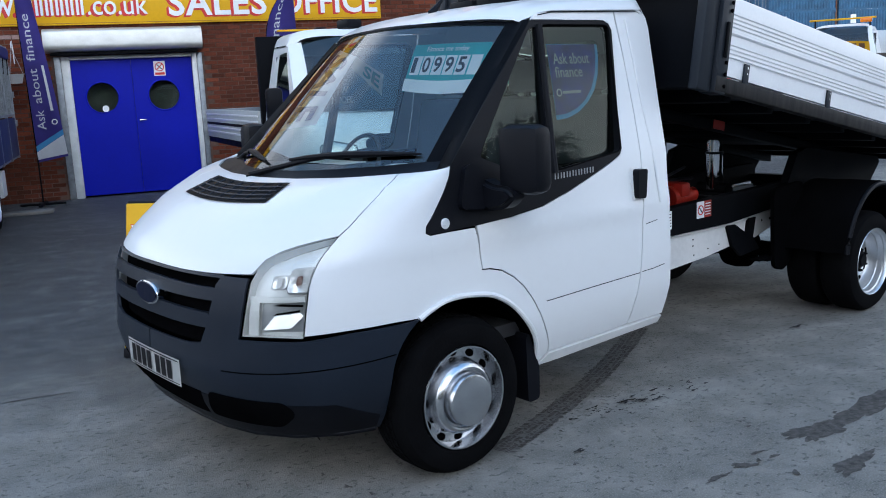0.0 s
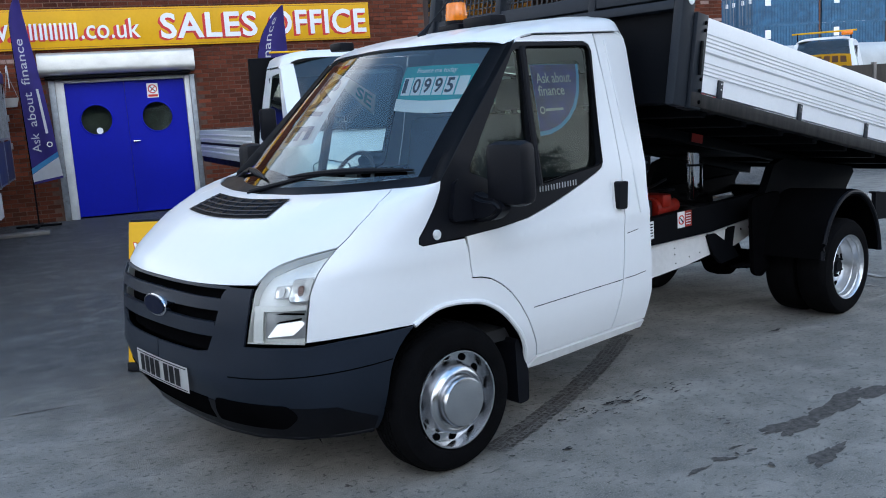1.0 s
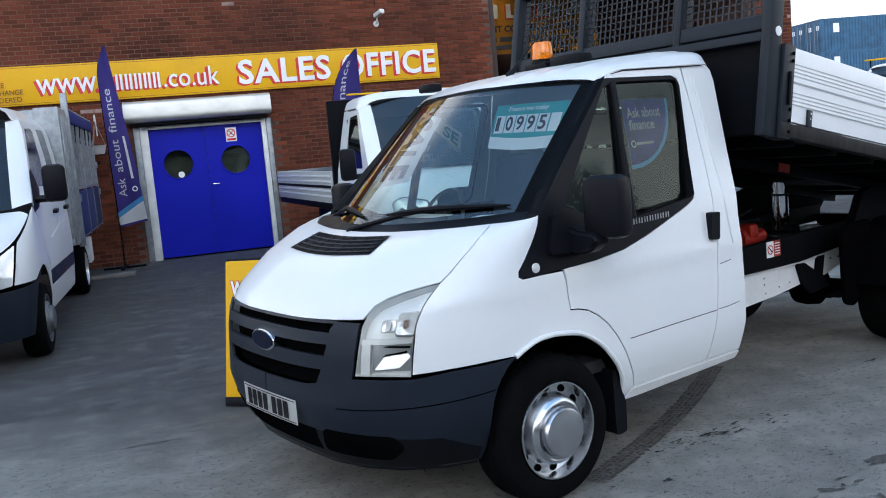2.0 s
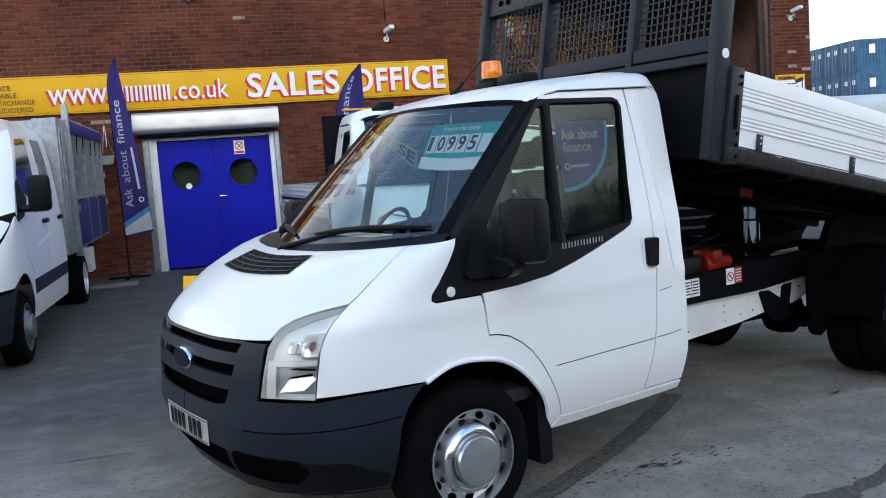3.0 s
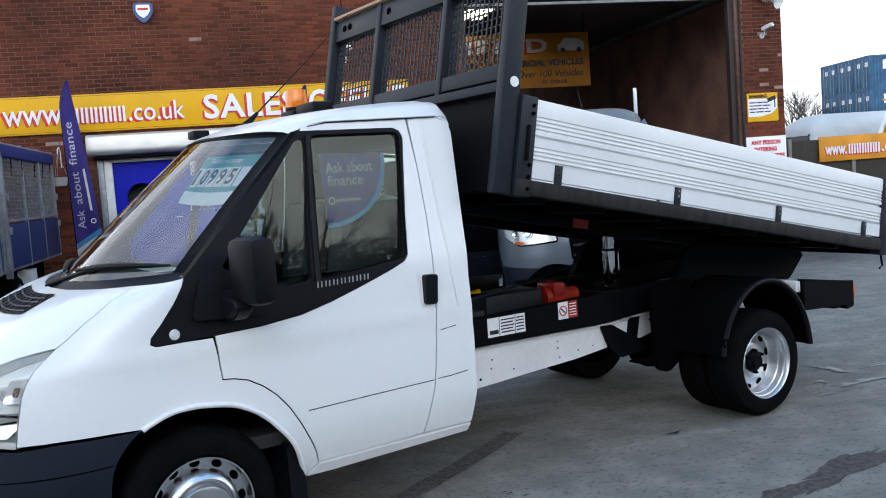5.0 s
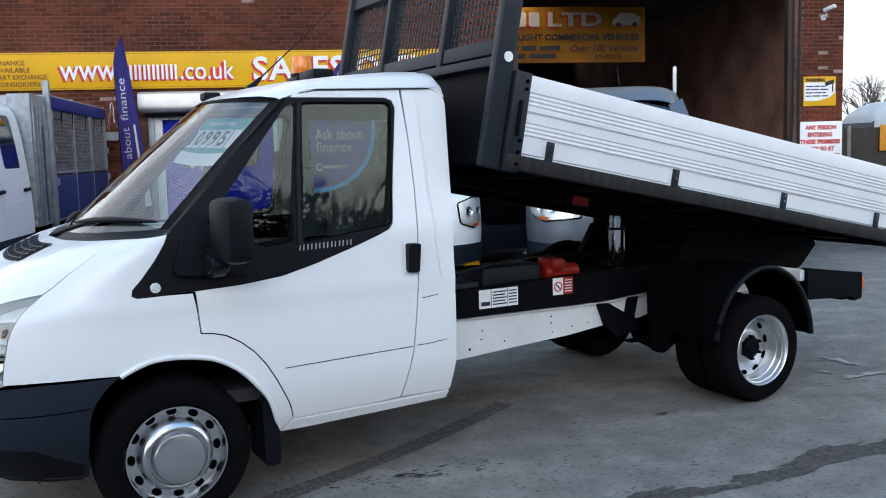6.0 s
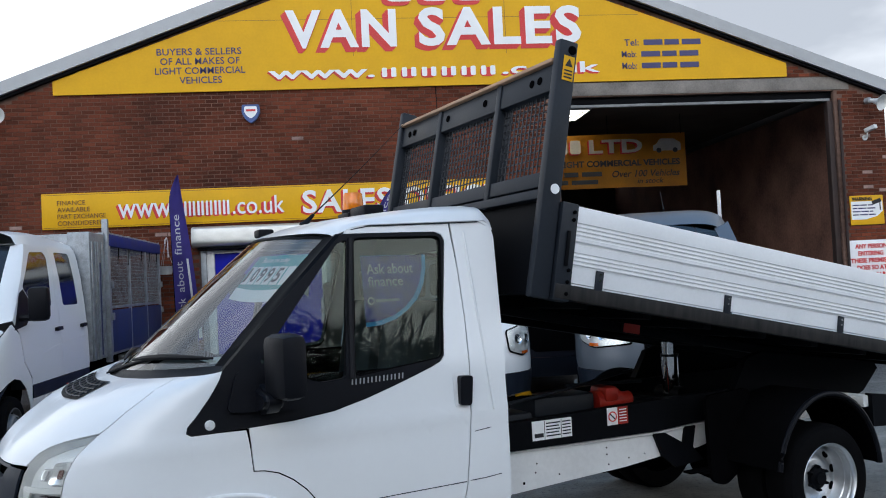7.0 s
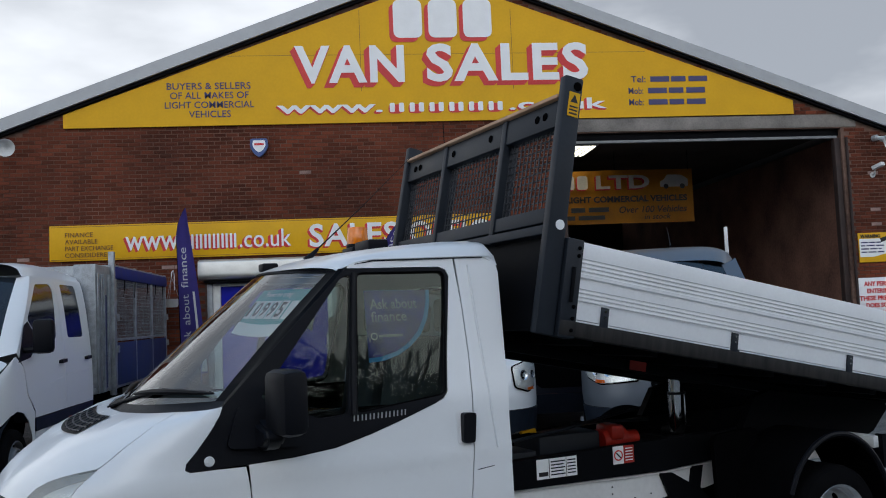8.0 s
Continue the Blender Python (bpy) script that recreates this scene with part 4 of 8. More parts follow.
part("top", box(9.0, 11.0, 14.0, 14.7, 0.86, 0.92, 0.01), M_RUST, bench)
for bx in (9.1, 10.85):
    for by in (14.08, 14.6):
        part("leg", box(bx, bx + 0.06, by, by + 0.06, 0, 0.86), M_STEEL_BLACK, bench)
vice = thing("bench_vice", "dark steel vice standing on the workbench", "vice")
part("body", merged(box(10.2, 10.5, 14.2, 14.45, 0.925, 1.12, 0.03), box(9.95, 10.2, 14.25, 14.4, 1.0, 1.1, 0.02)), M_STEEL_BLACK, vice)


# ---- cab shells: half-width and nose length over height ----
class Shell:
    """The skin of a cab. A place on it is (u, z): u is metres behind the front axle along the side, and below zero the way round the nose to its middle."""

    def __init__(self, width, nose_len, power=3.0):
        self.wz, self.wv = [p[0] for p in width], [p[1] for p in width]
        self.nz, self.nv = [p[0] for p in nose_len], [p[1] for p in nose_len]
        self.p = power
        self.ph = np.linspace(0, math.pi / 2, 401)
        rx, ry = -0.93 * np.cos(self.ph) ** (2 / power), -0.97 * np.sin(self.ph) ** (2 / power)
        self.arc = np.concatenate([[0], np.cumsum(np.hypot(np.diff(rx), np.diff(ry)))])
        self.half = float(self.arc[-1])

    def at(self, u, z):
        w = float(np.interp(z, self.wz, self.wv))
        if u >= 0:
            return Vector((u, -w, z))
        a = float(np.interp(self.half + u, self.arc, self.ph))
        n = float(np.interp(z, self.nz, self.nv))
        return Vector((-n * max(0.0, math.cos(a)) ** (2 / self.p), -w * math.sin(a) ** (2 / self.p), z))

    def off(self, u, z, d):
        """The same, d metres out from the skin (in: minus)."""
        e = 0.004
        p = self.at(u, z)
        tu = self.at(u + e, z) - self.at(u - e, z)
        tz = self.at(u, z + e) - self.at(u, z - e)
        n = tu.cross(tz)
        if n.length < 1e-9:
            return p
        n.normalize()
        return p + n * d

    def skin(self, d=0.0):
        return (lambda u, z: self.off(u, z, d)) if d else self.at


def shrunk(outline, d):
    """An outline moved in by d."""
    k = len(outline)
    area = sum(outline[i - 1][0] * outline[i][1] - outline[i][0] * outline[i - 1][1] for i in range(k))
    s = 1 if area > 0 else -1
    out = []
    for i in range(k):
        a, b, c = Vector(outline[i - 1]), Vector(outline[i]), Vector(outline[(i + 1) % k])
        e0, e1 = (b - a), (c - b)
        if e0.length < 1e-6 or e1.length < 1e-6:
            out.append(tuple(b))
            continue
        n0, n1 = Vector((-e0.y, e0.x)).normalized() * s, Vector((-e1.y, e1.x)).normalized() * s
        n = n0 + n1
        n = n / max(0.5, n.dot(n0)) if n.length > 1e-6 else n0
        out.append(tuple(b + n * d))
    return out


def both(name, bm, mat, parent, label=""):
    """A part and its mirror image on the other side."""
    m = flipped(bm)
    return part(name, bm, mat, parent, label), part(name, m, mat, parent, label)


def front_wheel(parent, x, y, z, r, side, finish_mat=None):
    """Single front wheel with a stepped silver trim. side: -1 for the side at -y."""
    wheel = new("wheel")
    wheel.parent = parent
    s = -side
    m = Matrix.Translation((x, y, z))
    t = lathe([(r * 0.66, 0.02 * s), (r * 0.68, -0.015 * s), (r * 0.80, -0.022 * s), (r * 0.93, -0.008 * s), (r * 0.985, 0.02 * s), (r, 0.045 * s),
               (r, 0.155 * s), (r * 0.985, 0.18 * s), (r * 0.93, 0.20 * s), (r * 0.66, 0.18 * s)], 56, closed=True)
    part("tyre", moved(t, m), M_RUBBER, wheel)
    tread = bmesh.new()
    for k in range(48):
        a = 2 * math.pi * k / 48
        for j in range(4):
            add_box(tread, -0.016, 0.016, min(0.05 * s, 0.15 * s) + j * 0.027, min(0.05 * s, 0.15 * s) + j * 0.027 + 0.02, r - 0.004, r + 0.004,
                    m=m @ Matrix.Rotation(a + 0.03 * j, 4, "Y"))
    tagged(part("tread", tread, M_RUBBER, wheel), kind="stuff")
    q = r * 0.665
    trim = ((1.0, -.010), (.985, -.018), (.955, -.018), (.945, -.008), (.935, .030), (.925, .046), (.745, .048), (.73, .040), (.705, -.002), (.66, -.022), (.60, -.030), (.57, -.028), (.555, -.016),
            (.535, -.016), (.52, -.030), (.505, -.055), (.48, -.063), (.44, -.066), (.2, -.068), (.005, -.068))
    rim = lathe([(q * a_, b_ * s) for a_, b_ in trim], 56, caps=(False, True))
    part("wheel_trim", moved(rim, m), finish_mat or M_STEEL_WHEEL, wheel)
    # each vent is a flush black disc: the hole's shade put into colour
    for k in range(12):
        a = 2 * math.pi * k / 12 + 0.03
        h = moved(lathe([(0.0165, 0.012 * s), (0.0165, -0.0010 * s), (0.004, -0.0012 * s)], 18),
                  m @ Matrix.Translation((q * 0.835 * math.cos(a), 0.0462 * s, q * 0.835 * math.sin(a))) @ Matrix.Rotation(-a, 4, "Y") @ Matrix.Diagonal((1, 1, 1.4, 1)))
        part("vent_hole", h, M_SHADE_BLACK, wheel)
    return wheel


def rear_wheel(parent, x, y, z, r, side, dual=True):
    """Deep-dished rear wheel, with a second tyre inside it."""
    wheel = new("wheel")
    wheel.parent = parent
    s = -side
    m = Matrix.Translation((x, y, z))
    prof = [(r * 0.64, 0.03 * s), (r * 0.66, -0.008 * s), (r * 0.80, -0.016 * s), (r * 0.93, -0.004 * s), (r * 0.985, 0.02 * s), (r, 0.045 * s),
            (r, 0.155 * s), (r * 0.985, 0.18 * s), (r * 0.93, 0.20 * s), (r * 0.64, 0.18 * s)]
    part("tyre", moved(lathe(prof, 56, closed=True), m), M_RUBBER, wheel)
    if dual:
        part("tyre", moved(lathe([(a, b + 0.235 * s) for a, b in prof], 56, closed=True), m), M_RUBBER, wheel)
    q = r * 0.675
    rim = lathe([(q * a_, b_ * s) for a_, b_ in ((1.0, -.004), (.98, -.012), (.955, -.006), (.94, .016), (.905, .022), (.885, .055), (.86, .060), (.845, .105), (.80, .122), (.74, .128), (.60, .122), (.52, .104), (.46, .100), (.01, .100))],
                56, caps=(False, True))
    part("rim", moved(rim, m), M_WHEEL, wheel)
    hub = lathe([(q * 0.31, 0.100 * s), (q * 0.29, 0.082 * s), (q * 0.19, 0.068 * s), (q * 0.17, 0.055 * s), (0.003, 0.055 * s)], 24)
    part("hub", moved(hub, m), M_STEEL_BLACK, wheel)
    # black discs in the dish stand in for the shaded vent holes
    for k in range(10):
        a = 2 * math.pi * (k + .3) / 10
        h = lathe([(0.019, 0.020 * s), (0.019, -0.0040 * s), (0.004, -0.0042 * s)], 18)
        part("vent_hole", moved(h, m @ Matrix.Translation((q * 0.745 * math.cos(a), 0.1270 * s, q * 0.745 * math.sin(a))) @ Matrix.Rotation(-a, 4, "Y") @ Matrix.Diagonal((1, 1, 1.35, 1))), M_SHADE_BLACK, wheel)
    for k in range(6):
        a = 2 * math.pi * (k + 0.5) / 6
        h = lathe([(0.011, 0.01 * s), (0.011, -0.016 * s), (0.006, -0.030 * s)], 6)
        part("wheel_nut", moved(h, m @ Matrix.Translation((q * 0.31 * math.cos(a), 0.092 * s, q * 0.31 * math.sin(a)))), M_STEEL_BLACK, wheel)
    return wheel


# ---- the white tipper truck ----
TURN_T = 19.5
truck = thing("tipper_truck", "white single cab tipper truck with its bed raised", "truck", Matrix.Translation((-0.6245, 0.2912, 0)) @ Matrix.Rotation(radians(TURN_T), 4, "Z"))
cab = Shell([(.18, .80), (.30, .895), (.40, .943), (.48, .967), (.57, .983), (.60, .985), (.75, .985), (.86, .9815), (.93, .975), (.965, .978), (1.0, .9775), (1.05, .968), (1.25, .945), (1.45, .895), (1.65, .848), (1.9, .79), (2.02, .76)],
            [(.18, .72), (.30, .830), (.40, .893), (.48, .926), (.56, .945), (.65, .937), (.8, .925), (.9, .905), (.95, .88), (1.0, .84), (1.05, .78), (1.1, .71), (1.15, .635), (1.2, .515), (1.24, .415), (1.27, .28), (1.30, .05)])
H = cab.half
ARCH = [(-.40, .34), (-.375, .45), (-.347, .58), (-.30, .66), (-.235, .717), (-.13, .762), (-.04, .772), (.05, .765), (.16, .742), (.26, .685), (.335, .611), (.411, .506), (.455, .36)]


def smooth_line(pts, n=4):
    """A curve through the points, n steps between each pair."""
    p = [Vector(q) for q in pts]
    p = [2 * p[0] - p[1]] + p + [2 * p[-1] - p[-2]]
    out = []
    for a, b, c, d in zip(p, p[1:], p[2:], p[3:]):
        for k in range(n):
            t = k / n
            out.append(tuple(.5 * (2 * b + (c - a) * t + (2 * a - 5 * b + 4 * c - d) * t * t + (3 * b - a - 3 * c + d) * t ** 3)))
    return out + [tuple(p[-2])]


ARCH_FRONT, ARCH_BACK = smooth_line(ARCH)[:17], smooth_line(ARCH)[16:]
DOOR_FRONT = [(.524, .400), (.512, .455), (.491, .506), (.44, .608), (.395, .685), (.342, .751), (.285, .80), (.221, .838), (.16, .855), (.111, .860), (.104, .95), (.096, 1.046)]
DOOR_REAR = [(1.208, 1.942), (1.22, 1.70), (1.218, 1.453), (1.198, 1.152), (1.18, .933), (1.145, .658), (1.087, .438), (1.078, .415)]
PANEL_LOW = [(-.172, 1.041), (-.04, 1.043), (.089, 1.046), (.3, 1.058), (.496, 1.080), (.66, 1.122), (.80, 1.166), (.895, 1.198), (1.0, 1.235), (1.05, 1.258), (1.072, 1.285)]
PANEL_FRONT = [(0.0, 1.302), (-.06, 1.245), (-.115, 1.18), (-.165, 1.115), (-.2, 1.075), (-.197, 1.052)]
LAMP_IN = [(-.706, .703), (-.958, .711), (-.945, .78), (-.935, .85), (-.928, .92), (-.920, .965), (-.900, 1.0), (-.860, 1.025), (-.80, 1.045), (-.735, 1.060), (-.645, 1.076)]
LAMP_OUT = [(-.668, 1.02), (-.678, .985), (-.686, .90), (-.695, .80)]
HOOD_SIDE = [(-.645, 1.076), (-.624, 1.105), (-.611, 1.135), (-.605, 1.165), (-.604, 1.195), (-.609, 1.222), (-.623, 1.246), (-.655, 1.265), (-.71, 1.279)]
SK = cab.skin()

# near-black shell behind the panel joints, standing in for the shade in the gaps
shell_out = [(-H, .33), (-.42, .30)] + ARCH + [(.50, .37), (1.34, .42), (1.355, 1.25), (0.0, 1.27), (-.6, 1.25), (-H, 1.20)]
both("inner_shell", poly_patch(shell_out, cab.skin(-0.075), 0.06, 0.004), M_SHADE_BLACK, truck)

# hood
def whole_nose(outline, d, step=0.03, thick=0.01, shell=None):
    """A nose panel drawn for one side and carried across the middle in one piece."""
    bm = poly_patch(outline, (shell or cab).skin(d), step, 0.0)
    for v in bm.verts:
        if v.co.y > -0.006:
            v.co.y = 0.0
    c = flipped(bm)
    bm = merged(bm, c)
    bmesh.ops.remove_doubles(bm, verts=list(bm.verts), dist=0.001)
    bm.normal_update()
    if thick:
        bmesh.ops.solidify(bm, geom=list(bm.faces), thickness=thick)
    return bm


hood = whole_nose([(-H, .938), (-1.36, .938), (-1.07, .945), (-.933, .950)] + [(u - .002, z + .003) for u, z in LAMP_IN[6:]] + [(u - .003, z) for u, z in HOOD_SIDE[1:]] + [(-1.0, 1.265), (-1.3, 1.254), (-H, 1.250)], 0.0)
bonnet = part("hood", hood, M_WHITE, truck)


def on_nose(x, y, d=0.0):
    """The height of the nose over (x, y)."""
    lo, hi = 0.9, 1.299
    for _ in range(30):
        z = (lo + hi) / 2
        n, w = np.interp(z, cab.nz, cab.nv), np.interp(z, cab.wz, cab.wv)
        inside = (max(0.0, -x) / n) ** 3 + (abs(y) / w) ** 3 < 1
        lo, hi = (z, hi) if inside else (lo, z)
    return Vector((x, y, (lo + hi) / 2 + d))


def vent_edge(y):
    k = (y / 0.40) ** 2
    return -0.600 + 0.045 * k, -0.435 + 0.035 * k


def vent_place(s, t, d=0.0):
    y = -0.395 + 0.79 * s
    x0, x1 = vent_edge(y)
    y *= 1 - 0.12 * t
    return on_nose(x0 + (x1 - x0) * t, y, d)


vent = part("hood_vent", grid_patch(lambda s, t: vent_place(s, t, 0.004), 20, 6, 0.006), M_BLACK, bonnet, "black plastic air vent")
for i in range(1, 5):
    t0 = i / 5
    part("vent_slat", tube([vent_place(s / 12 * 0.96 + 0.02, t0 - 0.06, 0.006) for s in range(13)], 0.0045, 6), M_BUMPER, bonnet)
for i in range(7):
    part("vent_rib", tube([vent_place((i + 0.5) / 7, t, 0.006) for t in (0.1, 0.4, 0.7, 0.92)], 0.0035, 5), M_BUMPER, bonnet)

# front wings
fender = ARCH_BACK + [(.468, .352)] + DOOR_FRONT[:-1] + [(.090, 1.042)] + PANEL_LOW[1::-1] + PANEL_FRONT[::-1] + [(-.25, 1.297), (-.5, 1.288)] + HOOD_SIDE[::-1] + LAMP_OUT + [(-.705, .712), (-.539, .719), (-.341, .721)]
both("front_wing", poly_patch(shrunk(fender, 0.003), SK, 0.04, 0.01), M_WHITE, truck)
lip_pts = [cab.off(u, z, 0.006) for u, z in ARCH_BACK]
both("arch_lip", tube(lip_pts, 0.012, 8), M_WHITE, truck)
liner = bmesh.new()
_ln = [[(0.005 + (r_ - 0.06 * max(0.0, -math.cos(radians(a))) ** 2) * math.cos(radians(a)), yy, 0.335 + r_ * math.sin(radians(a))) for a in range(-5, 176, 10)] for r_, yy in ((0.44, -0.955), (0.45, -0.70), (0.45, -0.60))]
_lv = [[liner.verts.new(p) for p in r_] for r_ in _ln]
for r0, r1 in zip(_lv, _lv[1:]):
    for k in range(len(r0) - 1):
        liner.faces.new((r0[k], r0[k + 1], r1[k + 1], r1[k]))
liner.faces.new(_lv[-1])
both("arch_liner", liner, M_SHADE_BLACK, truck)

# bumper with grille
bumper = [(-H, .31), (-1.43, .305), (-.99, .290), (-.71, .286), (-.51, .281), (-.425, .283)] + ARCH_FRONT + [(-.341, .715), (-.539, .713), (-.704, .698), (-.962, .704), (-.948, .78), (-.938, .85), (-.931, .935),
          (-1.062, .938), (-1.085, .90), (-1.10, .83), (-1.13, .74), (-1.165, .672), (-1.25, .660), (-H, .655)]
bump_part, bump_r = both("bumper", poly_patch(shrunk(bumper, 0.002), cab.skin(0.012), 0.04, 0.012), M_BUMPER, truck)
grille = new("grille")
grille.parent = truck


part("grille_back", whole_nose([(-H, .65), (-1.15, .66), (-1.05, .94), (-H, .945)], -0.035, 0.05, 0.004), M_SHADE_BLACK, grille)
for z0, z1, u_end in ((.838, .893, -1.085), (.730, .795, -1.115)):
    part("grille_bar", whole_nose([(-H, z0), (u_end, z0 + .004), (u_end, z1 - .002), (-H, z1)], 0.012, 0.025, 0.022), M_BUMPER, grille)
part("grille_lip", whole_nose([(-H, .924), (-1.06, .928), (-1.06, .940), (-H, .936)], 0.006, 0.025, 0.02), M_BUMPER, grille)
bx = cab.at(-H, .815).x - 0.006
oval = []
for i in range(40):
    a = 2 * math.pi * i / 40
    oval.append((0.118 * math.cos(a), 0.815 + 0.052 * math.sin(a)))
bdg = prism(oval, bx - 0.020, bx + 0.03, "x")
bmesh.ops.bevel(bdg, geom=[e for e in bdg.edges if abs(e.verts[0].co.x - e.verts[1].co.x) < 1e-5 and e.verts[0].co.x < bx], offset=0.006, segments=3, affect="EDGES")
part("badge_rim", bdg, M_CHROME, grille, "chrome oval badge rim")
part("badge_face", prism([(u * 0.88, 0.815 + (v - 0.815) * 0.82) for u, v in oval], bx - 0.0225, bx - 0.019, "x"), M_BADGE, grille, "dark blue oval badge face")

# near-black line drawn along the bumper crease for its shade
both("bumper_crease", tube([cab.off(-1.05 + .7 * i / 30, .572 + .028 * (i / 30) ** 2, 0.0115) for i in range(31)], 0.0028, 6), M_SHADE_BLACK, truck)
# bumper openings are near-black sheets on the skin, standing in for their shade
both("fog_recess", poly_patch(round_poly([(-1.22, .345), (-.84, .335), (-.76, .40), (-.80, .455), (-1.16, .47)], 0.03), cab.skin(0.017), 0.04, 0.004), M_SHADE_BLACK, truck)
# black sheet over the lower bumper stands in for its shade and black lip
both("lower_valance", poly_patch([(-H, .29), (-1.3, .29), (-.9, .284), (-.45, .284), (-.425, .35), (-.60, .43), (-.95, .452), (-H, .445)], cab.skin(0.0145), 0.05, 0.003), M_BLACK, truck)
part("lower_intake", whole_nose([(-H, .335), (-1.25, .340), (-1.22, .455), (-H, .470)], 0.015, 0.05, 0.004), M_SHADE_BLACK, truck)
both("bumper_lip", tube([cab.off(u, .285 + 0.01 * (u < -1.2), 0.008) for u in (-H, -1.4, -1.2, -1.0, -.8, -.6, -.45)], 0.016, 8), M_BLACK, truck)

plate = thing("number_plate", "white rectangular number plate on the grey bumper", "number plate", truck.matrix_world.copy())


def plate_at(s, t, d):
    """On the plate, which follows the curve of the bumper: s across, t up."""
    y = -.300 + .55 * s
    return Vector((-.962 + .08 * y * y - d, y, .460 + .115 * t))


part("plate", grid_patch(lambda s, t: plate_at(s, t, 0), 16, 3, .006), M_PLATE, plate)
for t0 in (.05, .90):
    part("plate_edge", grid_patch(lambda s, t: plate_at(.02 + .96 * s, t0 + .04 * t, .002), 16, 1, .001), M_INK, plate)
px = 0.203
for i in range(7):
    if i == 4:
        px -= 0.033
    part("character_bar", grid_patch(lambda s, t: plate_at((px - .046 * s + .300) / .55, .15 + .70 * t, .003), 3, 2, .001), M_INK, plate)
    px -= 0.0585
part("plate_bracket", box(-0.953, -0.90, -0.19, 0.13, 0.48, 0.54), M_BUMPER, truck)

# headlights
lamp_outline = LAMP_IN + LAMP_OUT
for flip in (False, True):
    lampo = new("headlight")
    lampo.parent = truck

    def lp(name, bm, mt, label=""):
        if flip:
            c = flipped(bm)
            bm.free()
            bm = c
        return part(name, bm, mt, lampo, label)

    lp("housing", poly_patch(shrunk(lamp_outline, 0.004), cab.skin(-0.05), 0.04, 0.004), M_LAMP_HOUSING)
    rimr = bmesh.new()
    ring = shrunk(lamp_outline, 0.003)
    r0 = [rimr.verts.new(cab.off(u, z, -0.002)) for u, z in ring]
    r1 = [rimr.verts.new(cab.off(u, z, -0.05)) for u, z in ring]
    for k in range(len(ring)):
        rimr.faces.new((r0[k - 1], r0[k], r1[k], r1[k - 1]))
    lp("side_wall", rimr, M_LAMP_HOUSING)
    lp("lamp_pocket", poly_patch(round_poly([(-.888, .730), (-.704, .726), (-.702, .842), (-.884, .842)], 0.008), cab.skin(-0.040), 0.03, 0.004), M_LETTER, "grey lamp pocket")
    lp("main_reflector", poly_patch([(-.872, .737), (-.829, .789), (-.722, .802), (-.708, .786), (-.757, .744)], lambda u, z: cab.off(u, z, -0.030 + 0.25 * (.77 - z)), 0.02, 0.004), M_REFLECTOR, "bright main reflector")
    lp("reflector_step", poly_patch([(-.833, .793), (-.722, .806), (-.722, .814), (-.815, .803)], cab.skin(-0.028), 0.03, 0.006), M_SHADE_BLACK)
    lp("upper_reflector", poly_patch([(-.835, .832), (-.710, .824), (-.710, .832), (-.80, .838)], cab.skin(-0.030), 0.03, 0.006), M_SHADE_BLACK)
    lp("divider", poly_patch([(-.94, .845), (-.70, .845), (-.70, .866), (-.935, .868)], cab.skin(-0.018), 0.04, 0.012), M_LAMP_HOUSING)
    lp("inner_panel", poly_patch([(-.94, .715), (-.893, .715), (-.888, .85), (-.93, .85)], cab.skin(-0.022), 0.03, 0.012), M_LAMP_HOUSING)
    for nm, u0, u1, z0, z1, dd in (("indicator_bowl", -.772, -.688, .882, .972, 1.0), ("side_light_bowl", -.842, -.780, .902, .944, .5)):
        uc, zc_ = (u0 + u1) / 2, (z0 + z1) / 2
        lp("lamp_recess", poly_patch(round_poly([(u0 - .008, z0 - .008), (u1 + .006, z0 - .008), (u1 + .006, z1 + .008), (u0 - .008, z1 + .008)], .016), cab.skin(-0.036), 0.03, 0.004), M_LETTER)
        lp(nm, poly_patch(round_poly([(u0, z0), (u1, z0), (u1, z1), (u0, z1)], .014), lambda u, z: cab.off(u, z, -0.034 + 9 * dd * (u - uc) ** 2 + 5 * dd * (z - zc_) ** 2), 0.012, 0.004), M_REFLECTOR)
        lp("bulb", poly_patch(round_poly([(uc - .013, zc_ - .018), (uc + .010, zc_ - .018), (uc + .010, zc_ + .016), (uc - .013, zc_ + .016)], .009), cab.skin(-0.022), 0.03, 0.006), M_RUST if dd > .6 else M_LETTER)
    lens = lp("lens", poly_patch(shrunk(lamp_outline, 0.003), cab.skin(0.002), 0.03, 0.0), M_LENS, "clear lens")
    lens.visible_shadow = False

# doors
WIN = round_poly([(.604, 1.224), (1.062, 1.276), (1.147, 1.871), (.680, 1.871)], 0.035)
QWIN = round_poly([(.165, 1.322), (.43, 1.212), (.562, 1.222), (.648, 1.866), (.60, 1.852)], 0.02)
door_out = DOOR_FRONT[:-1] + [(.098, 1.043)] + PANEL_LOW[2:] + [(1.10, 1.47), (1.168, 1.845), (1.155, 1.878), (1.12, 1.893), (.63, 1.893), (.645, 1.915), (.70, 1.932)] + DOOR_REAR + [(.9, .407)]


def pane_at(u, z):
    """The side glass, curved: upright at the sill and leaning in above."""
    return cab.off(u, z, -0.006 - 0.040 * (max(0.0, 1.88 - z) / .65) ** 2)


both("cab_door", poly_patch(shrunk(door_out, 0.003), SK, 0.04, 0.012), M_WHITE, truck)
panel_out = PANEL_LOW + [(1.10, 1.47), (1.168, 1.845), (1.155, 1.878), (1.12, 1.893), (.63, 1.893)] + [(.615, 1.888), (.3, 1.59)] + PANEL_FRONT
